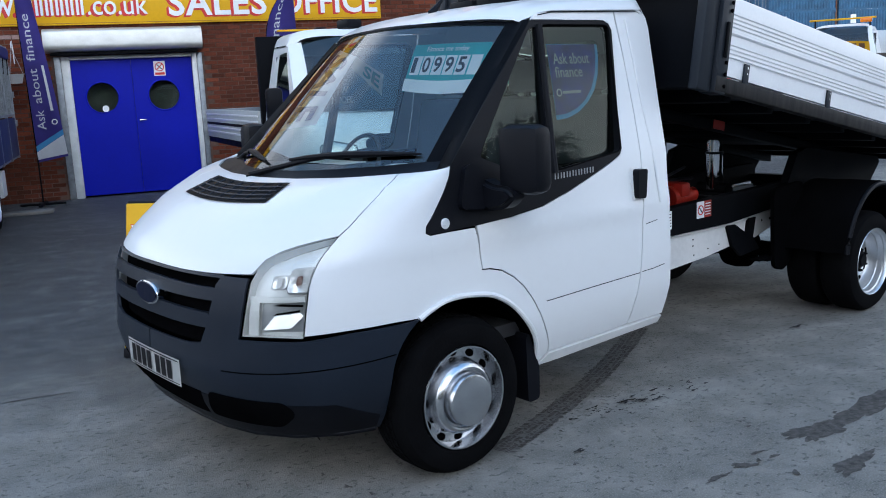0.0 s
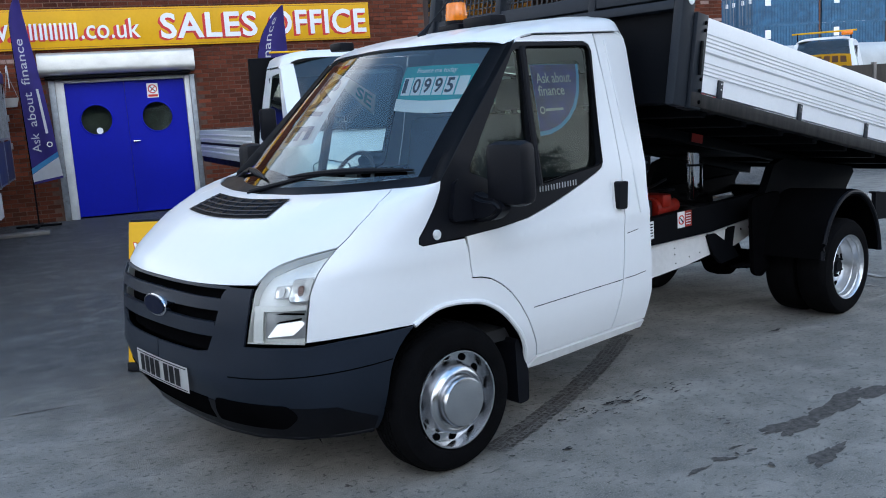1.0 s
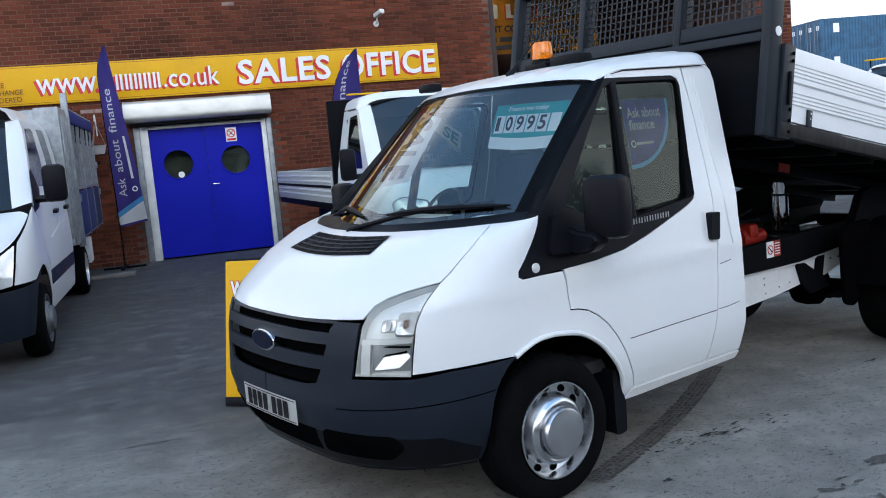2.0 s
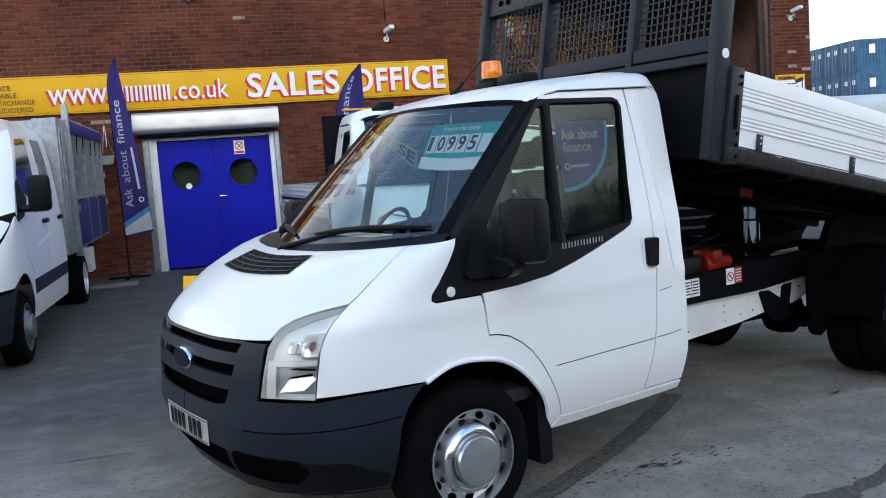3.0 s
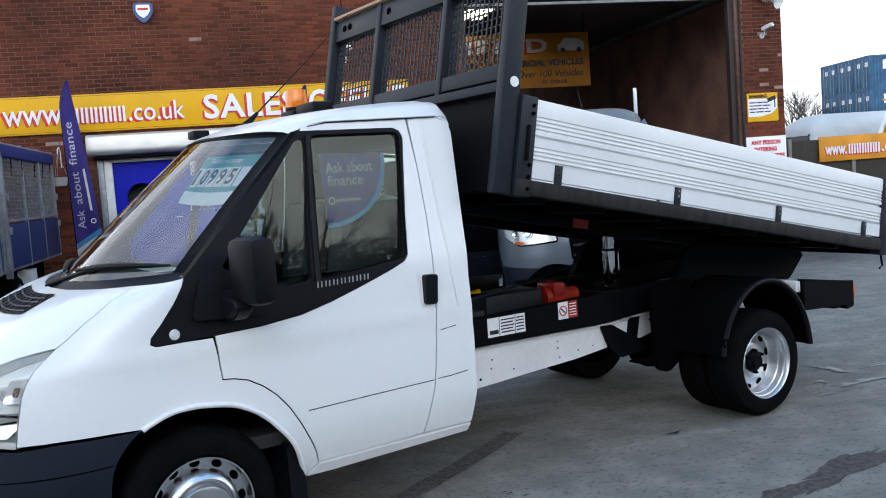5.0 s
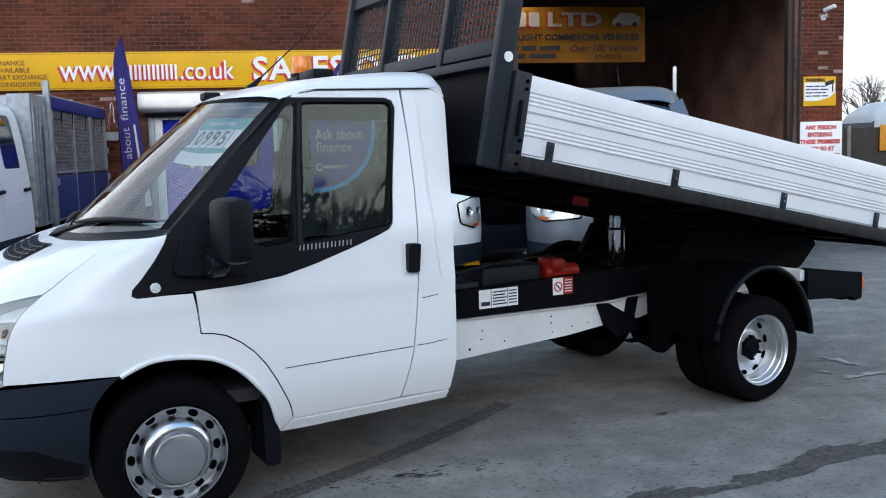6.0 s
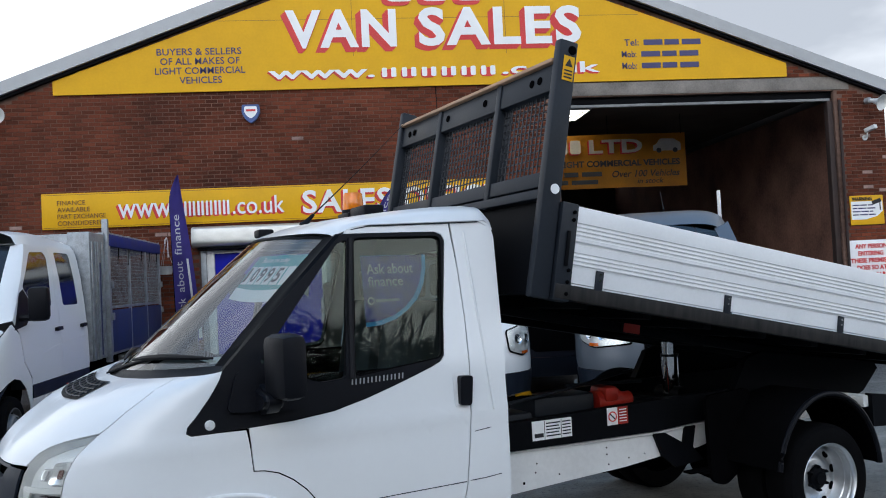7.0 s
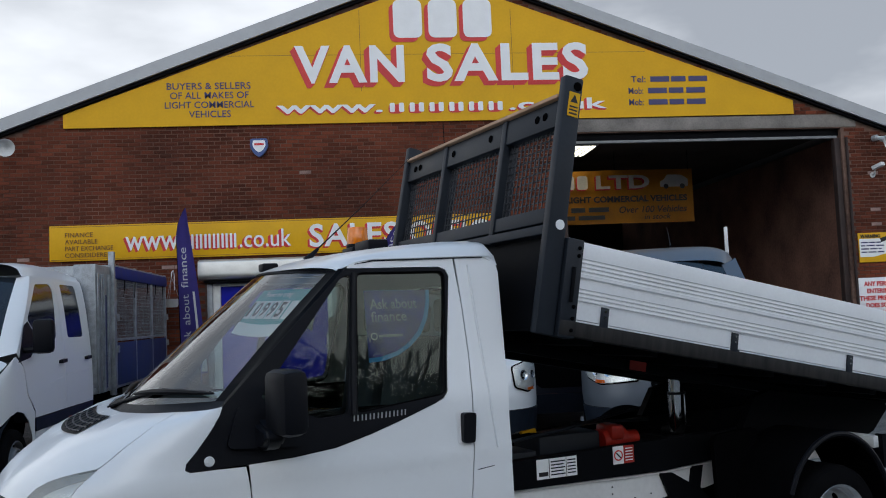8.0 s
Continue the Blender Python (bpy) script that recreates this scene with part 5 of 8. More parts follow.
both("window_surround", hole_patch(shrunk(panel_out, 0.002), [WIN, QWIN], cab.skin(0.003), 0.05, 0.040), M_BLACK, truck, "black plastic window surround")
for ob in both("door_glass", poly_patch(shrunk(WIN, -0.012), pane_at, 0.04, 0.0), M_GLASS_DARK, truck, "reflecting side window"):
    ob.visible_shadow = False
for ob in both("quarter_glass", poly_patch(shrunk(QWIN, -0.012), pane_at, 0.04, 0.0), M_GLASS_DARK, truck, "reflecting quarter window"):
    ob.visible_shadow = False
both("window_seal", tube([cab.off(u, z, 0.004) for u, z in WIN + WIN[:1]], 0.004, 6), M_RUBBER, truck)
both("window_divider", tube([cab.off(u, z, 0.006) for u, z in ((.59, 1.215), (.625, 1.55), (.668, 1.87))], 0.016, 8), M_BLACK, truck)
both("screw_cap", moved(lathe([(0.022, 0.0), (0.022, -0.006), (0.019, -0.0085), (0.002, -0.009)], 24), Matrix.Translation(cab.at(-.085, 1.077))), M_LAMP_HOUSING, truck, "pale round cap")
for i in range(7):
    u0, z0 = .585 + i * .0392, 1.186 + i * .0012
    for k in (0.0, .018):
        both("letter_bar", poly_patch([(u0 + k, z0), (u0 + k + .006, z0), (u0 + k + .009, z0 + .026), (u0 + k + .003, z0 + .026)], cab.skin(.006), .05, .003), M_LETTER, truck)
both("handle_recess", poly_patch(round_poly([(1.105, 1.030), (1.175, 1.030), (1.18, 1.195), (1.105, 1.19)], 0.02), cab.skin(0.002), 0.04, 0.004), M_WHITE_OLD, truck)
both("door_handle", prism(round_poly([(1.122, 1.040), (1.185, 1.036), (1.197, 1.178), (1.130, 1.180)], 0.015), -0.995, -0.945, "y"), M_BLACK, truck, "black door handle")
# dark grey line stands in for the shade in the pressed door crease
both("door_crease", tube([cab.off(u, z, 0.0005) for u, z in ((.482, .654), (.8, .663), (1.14, .671))], 0.0022, 5), M_BUMPER, truck)
rear_panel = [(1.084, .415), (1.362, .415), (1.386, .569), (1.394, .914), (1.400, 1.139), (1.430, 1.50), (1.460, 1.86), (1.450, 1.92), (1.415, 1.950), (1.214, 1.944)] + DOOR_REAR[1:-1]
both("cab_side", poly_patch(shrunk(rear_panel, 0.003), SK, 0.05, 0.012), M_WHITE, truck)
both("side_rib", tube([cab.off(u, z, 0.002) for u, z in ((1.285, 1.90), (1.29, 1.5), (1.30, 1.2), (1.315, 1.0))], 0.006, 6), M_WHITE, truck)
both("panel_joint", tube([cab.off(u, z, 0.001) for u, z in ((1.16, .674), (1.24, .676), (1.335, .685))], 0.002, 5), M_BUMPER, truck)
both("panel_joint", tube([cab.off(u, z, 0.001) for u, z in ((1.20, .905), (1.29, .915))], 0.002, 5), M_BUMPER, truck)
sill = [(.470, .345), (.60, .345), (1.34, .372), (1.355, .410), (.9, .402), (.530, .396)]
both("sill", poly_patch(shrunk(sill, 0.001), cab.skin(0.006), 0.06, 0.03), M_WHITE_OLD, truck)

# windscreen, pillars, roof


def screen(s, t, d=0.0):
    """s across from -1 to 1, t up from 0 to 1."""
    k = s * s
    base = Vector((-0.335 + 0.365 * k, 0.83 * s, 1.256 + 0.042 * k))
    top = Vector((0.425 + 0.175 * k, 0.735 * s, 1.917 - 0.034 * k))
    p = base.lerp(top, t)
    b = 4 * t * (1 - t) * 0.008
    return p + Vector((-0.69, 0, 0.72)) * (b + d)


ws = part("windscreen", turned(grid_patch(lambda s, t: screen(s * 2 - 1, t), 24, 14)), M_GLASS, truck, "sloping windscreen with sky reflections")
ws.visible_shadow = False
pil = bmesh.new()
rows_ = []
for i in range(17):
    t = i / 16
    a = screen(-1, t)
    u0, z0 = (0.0 + 0.62 * t, 1.302 + 0.590 * t - 0.006 * math.sin(math.pi * t))
    b = cab.at(u0, z0)
    mid = a.lerp(b, 0.5) + Vector((-0.4, -0.6, 0.35)) * 0.022
    a2 = screen(-0.94, t, 0.004)
    rows_.append([pil.verts.new(p) for p in (a2, a + Vector((-0.5, -0.3, 0.5)) * 0.008, mid, b)])
for r0, r1 in zip(rows_, rows_[1:]):
    for k in range(3):
        pil.faces.new((r0[k], r0[k + 1], r1[k + 1], r1[k]))
bmesh.ops.solidify(pil, geom=list(pil.faces), thickness=0.008)
both("a_pillar", pil, M_BLACK, truck, "black windscreen pillar")
part("screen_band", grid_patch(lambda s, t: screen(s * 2 - 1, 0.982 + 0.024 * t, 0.003), 24, 2, 0.003), M_BLACK, truck)
cowl_bm = bmesh.new()
cw = []
for i in range(25):
    s = i / 12 - 1
    h0 = cab.at(-H + abs(s) * (H - 0.45), 1.250 + 0.036 * s * s)
    h0 = Vector((min(h0.x, 0.0), abs(h0.y) * (1 if s > 0 else -1), h0.z - 0.006))
    h2 = screen(s, 0.03, 0.002)
    h1 = h0.lerp(h2, 0.5) - Vector((0, 0, 0.012))
    cw.append([cowl_bm.verts.new(p) for p in (h0 + Vector((-0.03, 0, -0.006)), h0, h1, h2)])
for r0, r1 in zip(cw, cw[1:]):
    for k in range(3):
        cowl_bm.faces.new((r0[k], r0[k + 1], r1[k + 1], r1[k]))
bmesh.ops.recalc_face_normals(cowl_bm, faces=cowl_bm.faces)
part("cowl", cowl_bm, M_BLACK, truck, "black scuttle panel")


def roof_at(s, t):
    """s from the front to the back, t across from -1 to 1."""
    x0 = 0.425 + 1.035 * s
    x = x0 + 0.17 * t * t * (1 - s)
    zc = float(np.interp(x0, [0.425, 0.47, 0.56, 0.70, 0.85, 1.0, 1.2, 1.43, 1.452, 1.46], [1.920, 1.942, 1.968, 1.994, 2.012, 2.026, 2.040, 2.044, 2.030, 1.995]))
    ze = float(np.interp(x, [0.565, 0.62, 0.72, 1.42, 1.45, 1.46], [1.880, 1.910, 1.945, 1.958, 1.950, 1.91]))
    yw = float(np.interp(x, [0.565, 0.65, 1.435], [0.737, 0.782, 0.783]))
    a = abs(t)
    y = yw * (1 - (1 - a) ** 1.0)
    rib = 0.006 * (1 if 0.5 < (a * 5) % 1 else 0) * (1 if 0.12 < s < 0.95 and a < 0.8 else 0)
    z = ze + (zc - ze) * (1 - a ** 11) ** (1 / 2.0) - 0.010 * a * a + rib
    return Vector((x, math.copysign(y, t), z))


rt = [(-1 + 2 * i / 48) for i in range(49)]
rbm = bmesh.new()
rv = [[rbm.verts.new(roof_at(i / 20, math.copysign(abs(t) ** 0.8, t))) for t in rt] for i in range(21)]
for r0, r1 in zip(rv, rv[1:]):
    for k in range(48):
        rbm.faces.new((r0[k], r0[k + 1], r1[k + 1], r1[k]))
bmesh.ops.recalc_face_normals(rbm, faces=rbm.faces)
part("roof", rbm, M_WHITE, truck, angle=50)
both("roof_gutter", tube([roof_at(i / 10, -1.0) + Vector((0, 0.001, 0.002)) for i in range(11)], 0.004, 8), M_WHITE, truck)
both("gutter_seam", tube([roof_at(i / 10, -1.0) + Vector((0, -0.004, -0.006)) for i in range(10)], 0.0025, 6), M_BLACK, truck)
part("cab_rear", hole_patch([(-.92, .43), (.92, .43), (.955, .60), (.955, 1.1), (.79, 1.88), (.74, 1.97), (0, 2.0), (-.74, 1.97), (-.79, 1.88), (-.955, 1.1), (-.955, .60)], [round_poly([(-.55, 1.42), (.55, 1.42), (.5, 1.82), (-.5, 1.82)], 0.05)],
                            lambda y, z: Vector((1.388 + .056 * max(0, z - 1.1) / .9 - .16 * max(0, .60 - z), y, z)), 0.2, 0.012), M_WHITE, truck)
rg = part("rear_window", poly_patch(round_poly([(-.56, 1.41), (.56, 1.41), (.51, 1.83), (-.51, 1.83)], 0.05), lambda y, z: Vector((1.392 + .056 * max(0, z - 1.1) / .9, y, z)), 0.5, 0.0), M_GLASS_DARK, truck)
rg.visible_shadow = False

# inside the cab
part("dashboard", prism(round_poly([(-0.10, 1.10), (0.0, 1.24), (0.18, 1.25), (0.36, 1.17), (0.40, 0.95), (0.30, 0.75), (0.0, 0.75)], 0.05), -0.86, 0.86, "y"), M_DASH, truck)
part("cab_floor", box(-0.05, 1.36, -0.88, 0.88, 0.50, 0.56), M_DASH, truck)
part("bulkhead_trim", box(1.345, 1.362, -0.84, 0.84, 0.56, 1.40), M_SEAT, truck)
for y0, y1 in ((-.80, .12), (.24, .78)):
    seat = new("cab_seat")
    seat.parent = truck
    part("cushion", box(.62, 1.12, y0, y1, .80, .98, 0.05), M_SEAT, seat)
    part("backrest", moved(box(-.06, .06, y0, y1, 0, .62, 0.05), Matrix.Translation((1.14, 0, .93)) @ Matrix.Rotation(radians(10), 4, "Y")), M_SEAT, seat)
    n_h = 2 if y1 - y0 > 0.7 else 1
    for i in range(n_h):
        c = y0 + (i + 0.5) * (y1 - y0) / n_h
        part("headrest", box(1.23, 1.31, c - .12, c + .12, 1.56, 1.74, 0.03), M_SEAT, seat)
sw = lathe([(0.19, 0.014), (0.205, 0.0), (0.19, -0.014), (0.176, 0.0)], 40, closed=True)
part("steering_wheel", moved(merged(sw, box(-0.18, 0.18, -0.012, 0.012, -0.03, 0.03, 0.01), lathe([(0.07, 0.02), (0.07, -0.02)], 20)), Matrix.Translation((0.50, 0.48, 1.20)) @ Matrix.Rotation(radians(90), 4, "Z") @ Matrix.Rotation(radians(28), 4, "X")), M_DASH, truck)

# wipers
for y_p, y_t, t_t, x_lift in ((0.10, -0.62, 0.10, 0.0), (0.72, 0.18, 0.10, 0.0)):
    wp = new("wiper")
    wp.parent = truck
    piv = screen(y_p / 0.83, -0.02, 0.02)
    tip = screen(y_t / 0.83, t_t, 0.024)
    part("arm", tube([piv, piv.lerp(tip, 0.45) + Vector((-0.012, 0, 0.018)), piv.lerp(tip, 0.60) + Vector((-0.01, 0, 0.016))], [0.013, 0.010, 0.008], 8), M_BLACK, wp)
    bl = [screen((y_p * (1 - k) + y_t * k - 0.05) / 0.83, 0.055 + 0.05 * math.sin(math.pi * min(1, k * 0.8)), 0.014) for k in (0.25, 0.4, 0.55, 0.7, 0.85, 1.0, 1.12)]
    part("blade", tube(bl, [0.006, 0.011, 0.014, 0.016, 0.014, 0.010, 0.005], 8), M_BLACK, wp)
    part("pivot", moved(lathe([(0.02, 0.0), (0.02, -0.03), (0.012, -0.035)], 16), Matrix.Translation(piv) @ Matrix.Rotation(radians(90), 4, "X")), M_BLACK, wp)

# mirrors
for flip in (False, True):
    mo = new("door_mirror")
    mo.parent = truck
    hous = moved(box(-0.055, 0.075, -0.10, 0.10, -0.140, 0.138, 0.04), Matrix.Translation((0.215, -1.140, 1.315)) @ Matrix.Rotation(radians(12), 4, "Z"))
    arm = merged(prism(round_poly([(-.985, 1.10), (-1.10, 1.12), (-1.16, 1.17), (-1.12, 1.21), (-1.02, 1.215), (-.94, 1.25), (-.93, 1.12)], 0.03), 0.13, 0.22, "x"))
    bmesh.ops.bevel(arm, geom=[e for e in arm.edges if abs(e.verts[0].co.x - e.verts[1].co.x) < 1e-5], offset=0.018, segments=3, affect="EDGES")
    base = poly_patch(round_poly([(.0, 1.12), (.34, 1.10), (.38, 1.17), (.22, 1.27), (.06, 1.30)], 0.04), cab.skin(0.03), 0.05, 0.03)
    glass = moved(box(0.0752, 0.0762, -0.065, 0.065, -0.105, 0.103, 0.0), Matrix.Translation((0.215, -1.140, 1.315)) @ Matrix.Rotation(radians(12), 4, "Z"))
    for nm, bm, mt in (("housing", hous, M_BLACK), ("arm", arm, M_BLACK), ("foot", base, M_BLACK), ("mirror_glass", glass, M_CHROME)):
        if flip:
            c = flipped(bm)
            bm.free()
            bm = c
        part(nm, bm, mt, mo)

# roof fittings
def roof_z_at(x, y):
    return roof_at((x - 0.425) / 1.035, max(-1, min(1, y / 0.783))).z


beacon = new("beacon")
beacon.parent = truck
zr = roof_z_at(0.997, 0.03)
part("base", merged(box(0.93, 1.07, -0.06, 0.12, zr - 0.01, zr + 0.035, 0.01), moved(lathe([(0.066, 0.0), (0.066, -0.02), (0.06, -0.02)], 24), Matrix.Translation((0.997, 0.03, zr + 0.035)) @ Matrix.Rotation(radians(-90), 4, "X"))), M_BLACK, beacon)
part("lens", moved(lathe([(0.060, 0.0), (0.062, 0.03), (0.056, 0.10), (0.05, 0.108), (0.002, 0.11)], 28), Matrix.Translation((0.997, 0.03, zr + 0.045)) @ Matrix.Rotation(radians(90), 4, "X")), M_ORANGE, beacon, "amber beacon lens")
part("control_box", box(0.93, 1.05, -0.32, -0.09, zr - 0.005, zr + 0.055, 0.015), M_BLACK, beacon, "black box beside the beacon")
part("control_box", box(0.58, 0.68, 0.60, 0.72, roof_z_at(0.63, 0.66) - 0.005, roof_z_at(0.63, 0.66) + 0.045, 0.012), M_BLACK, truck)
ant = new("antenna")
ant.parent = truck
za = roof_z_at(0.68, -0.05)
part("base", tube([(0.66, -0.05, za - 0.005), (0.70, -0.05, za + 0.03), (0.73, -0.05, za + 0.06)], [0.022, 0.014, 0.009], 10), M_BLACK, ant)
part("whip", tube([(0.73, -0.05, za + 0.06), (1.00, -0.05, za + 0.30), (1.32, -0.05, za + 0.60)], [0.0045, 0.003, 0.0015], 6), M_BLACK, ant)

# wheels and flaps
R_T = 0.335
front_wheel(truck, -0.02, -0.970, R_T, R_T, -1, M_TRIM)
front_wheel(truck, -0.02, 0.970, R_T, R_T, 1, M_TRIM)
rear_wheel(truck, 3.565, -0.995, R_T, R_T, -1)
rear_wheel(truck, 3.565, 0.995, R_T, R_T, 1)
both("mud_flap", prism(round_poly([(.395, .52), (.455, .35), (.452, .20), (.38, .195), (.375, .50)], 0.02), -0.955, -0.72, "y"), M_BLACK, truck, "black rubber mud flap")
part("front_axle", tube([(0, -0.8, .30), (0, 0.8, .30)], 0.05, 10), M_SHADE_BLACK, truck)
# block added behind the bumper to keep light off the ground below
part("engine_tray", box(-.62, .42, -.52, .52, .25, .60, 0.05), M_SHADE_BLACK, truck)

# chassis
rail_prof = [(1.30, .655), (1.72, .650), (2.74, .638), (3.32, .678), (4.40, .70), (4.40, .60), (3.32, .575), (3.06, .515), (2.78, .500), (2.49, .468), (2.13, .447), (1.72, .420), (1.30, .415)]
both("chassis_rail", prism(rail_prof, -0.435, -0.375, "y"), M_WHITE_OLD, truck, "white painted chassis rail")
both("rail_flange", tube([(1.38, -.44, .657), (2.0, -.44, .650), (2.74, -.44, .643), (3.3, -.44, .680)], 0.009, 6), M_WHITE_OLD, truck)
for i, (hx, hz) in enumerate(((1.86, .52), (1.87, .57), (2.02, .49), (2.36, .60), (2.36, .56), (2.37, .50), (2.52, .52), (2.64, .53), (3.14, .62), (3.24, .62), (1.78, .47))):
    part("bolt_hole", moved(lathe([(0.005 + 0.003 * (i > 7), 0.0), (0.005 + 0.003 * (i > 7), -0.003)], 12), Matrix.Translation((hx, -0.4345, hz))), M_SHADE_BLACK, truck)
both("subframe_rail", prism([(1.45, .665), (2.74, .660), (3.32, .700), (4.42, .72), (4.42, .86), (3.3, .856), (2.66, .844), (1.45, .818)], -0.465, -0.40, "y"), M_STEEL_BLACK, truck, "black tipper subframe rail")
for cx in (1.5, 2.3, 2.95, 4.35):
    part("cross_member", box(cx, cx + 0.10, -0.40, 0.40, .68, .78, 0.01), M_STEEL_BLACK, truck)
both("spring_bracket", prism([(2.70, .645), (2.79, .640), (2.93, .56), (2.95, .66), (3.03, .66), (3.00, .53), (3.08, .44), (2.86, .42), (2.76, .50)], -0.46, -0.437, "y"), M_STEEL_BLACK, truck)
both("leaf_spring", merged(*[box(2.85 + .10 * i, 4.15 - .10 * i, -0.60, -0.53, .40 - .016 * i, .413 - .016 * i, 0.002) for i in range(4)]), M_SHADE_BLACK, truck)
part("rear_axle", merged(tube([(3.565, -0.7, R_T), (3.565, 0.7, R_T)], 0.06, 12), moved(lathe([(0.05, -.16), (0.15, -.08), (0.16, 0.0), (0.15, .08), (0.05, .16)], 20), Matrix.Translation((3.565, 0, R_T)))), M_SHADE_BLACK, truck)
# unseen tray and box added under the cab to shade the ground
part("engine_undertray", box(-.50, .85, -.48, .48, .27, .295, 0.01), M_SHADE_BLACK, truck)
part("gearbox", box(.55, 1.35, -.20, .20, .26, .52, 0.06), M_SHADE_BLACK, truck)
part("prop_shaft", tube([(1.0, 0, .42), (3.4, 0, .36)], 0.04, 10), M_SHADE_BLACK, truck)
part("exhaust", tube([(0.6, .25, .38), (2.2, .30, .36), (2.6, .34, .34)], [0.03, 0.03, 0.07], 10), M_SHADE_BLACK, truck)
part("fuel_tank", box(1.55, 2.5, .48, .80, .30, .62, 0.05), M_SHADE_BLACK, truck)

maker = new("maker_plate")
maker.parent = truck
part("plate", box(1.832, 2.10, -0.4695, -0.466, .706, .816), M_PAPER, maker, "pale maker's plate")
for i in range(5):
    part("text_bar", box(1.925, 2.02 - 0.01 * (i % 2), -0.4712, -0.4697, .722 + i * .018, .729 + i * .018), M_BUMPER, maker)
    part("text_bar", box(2.035, 2.09, -0.4712, -0.4697, .722 + i * .018, .729 + i * .018), M_BUMPER, maker)
part("symbol_bar", box(1.845, 1.905, -0.4712, -0.4697, .722, .745), M_INK, maker)
part("ruled_line", box(1.912, 1.915, -0.4712, -0.4697, .708, .814), M_INK, maker)
part("ruled_line", box(2.026, 2.029, -0.4712, -0.4697, .708, .814), M_INK, maker)
stk = new("safety_sticker")
stk.parent = truck
part("plate", box(2.355, 2.43, -0.4695, -0.466, .735, .838), M_PAPER, stk)
part("red_half", box(2.431, 2.505, -0.4695, -0.466, .735, .838), M_RED, stk)
part("ring", moved(lathe([(0.024, 0.0), (0.031, 0.0), (0.031, -0.002), (0.024, -0.002)], 24, closed=True), Matrix.Translation((2.392, -0.4697, .785))), M_SIGN_RED, stk)
part("stroke", moved(box(-.022, .022, -.001, 0, -.004, .004), Matrix.Translation((2.392, -0.4705, .785)) @ Matrix.Rotation(radians(45), 4, "Y")), M_INK, stk)
for i in range(5):
    part("text_bar", box(2.442, 2.494, -0.4712, -0.4697, .750 + i * .017, .756 + i * .017), M_PAPER, stk)

# power pack and hoses between the rails
pack = new("hydraulic_pack")
pack.parent = truck
part("tank", box(2.02, 2.46, -0.20, 0.12, .70, .90, 0.02), M_STEEL_GREY, pack)
part("pump", merged(tube([(2.48, -.15, .825), (2.66, -.15, .825)], 0.078, 20), tube([(2.64, -.15, .825), (2.76, -.15, .825)], 0.05, 16), box(2.52, 2.62, -.24, -.06, .83, .925, 0.02)), M_RED, pack, "bright red pump motor")
part("battery", box(1.72, 1.94, -0.30, -0.05, .66, .84, 0.012), M_STEEL_GREY, pack, "grey battery box")
for i, hy in enumerate((-.18, -.02)):
    part("connector", tube([(1.66 + .34 * i, hy, .90), (1.76 + .34 * i, hy, .91)], 0.018, 10), M_YELLOW, pack, "yellow connector")
    part("hose", tube([(1.55 + .3 * i, hy, .82), (1.62 + .3 * i, hy, .89), (2.0 + .3 * i, hy + .1, .90), (2.6, hy + .12, .86)], 0.012, 8), M_SHADE_BLACK, pack)
part("prop_rod", tube([(1.62, -.36, .905), (2.2, -.2, .93), (2.95, .05, .98)], 0.010, 8), M_STEEL_GREY, truck)
part("prop_rod", tube([(2.3, -.12, .95), (3.0, .02, .90)], 0.010, 8), M_STEEL_GREY, truck)

ram = new("tipping_ram")
ram.parent = truck
part("outer_tube", tube([(3.235, 0, .80), (3.236, 0, 1.055)], 0.058, 24), M_CHROME, ram)
part("middle_tube", tube([(3.236, 0, 1.055), (3.237, 0, 1.20)], 0.050, 24), M_CHROME, ram)
part("collar", tube([(3.236, 0, 1.05), (3.236, 0, 1.066)], 0.062, 24), M_STEEL_GREY, ram)
part("head", box(3.15, 3.33, -.09, .09, 1.20, 1.235, 0.008), M_STEEL_BLACK, ram)
part("cradle", merged(box(3.13, 3.35, -.40, .40, .70, .78, 0.01), tube([(3.235, -.12, .80), (3.235, .12, .80)], 0.05, 14)), M_STEEL_BLACK, ram)

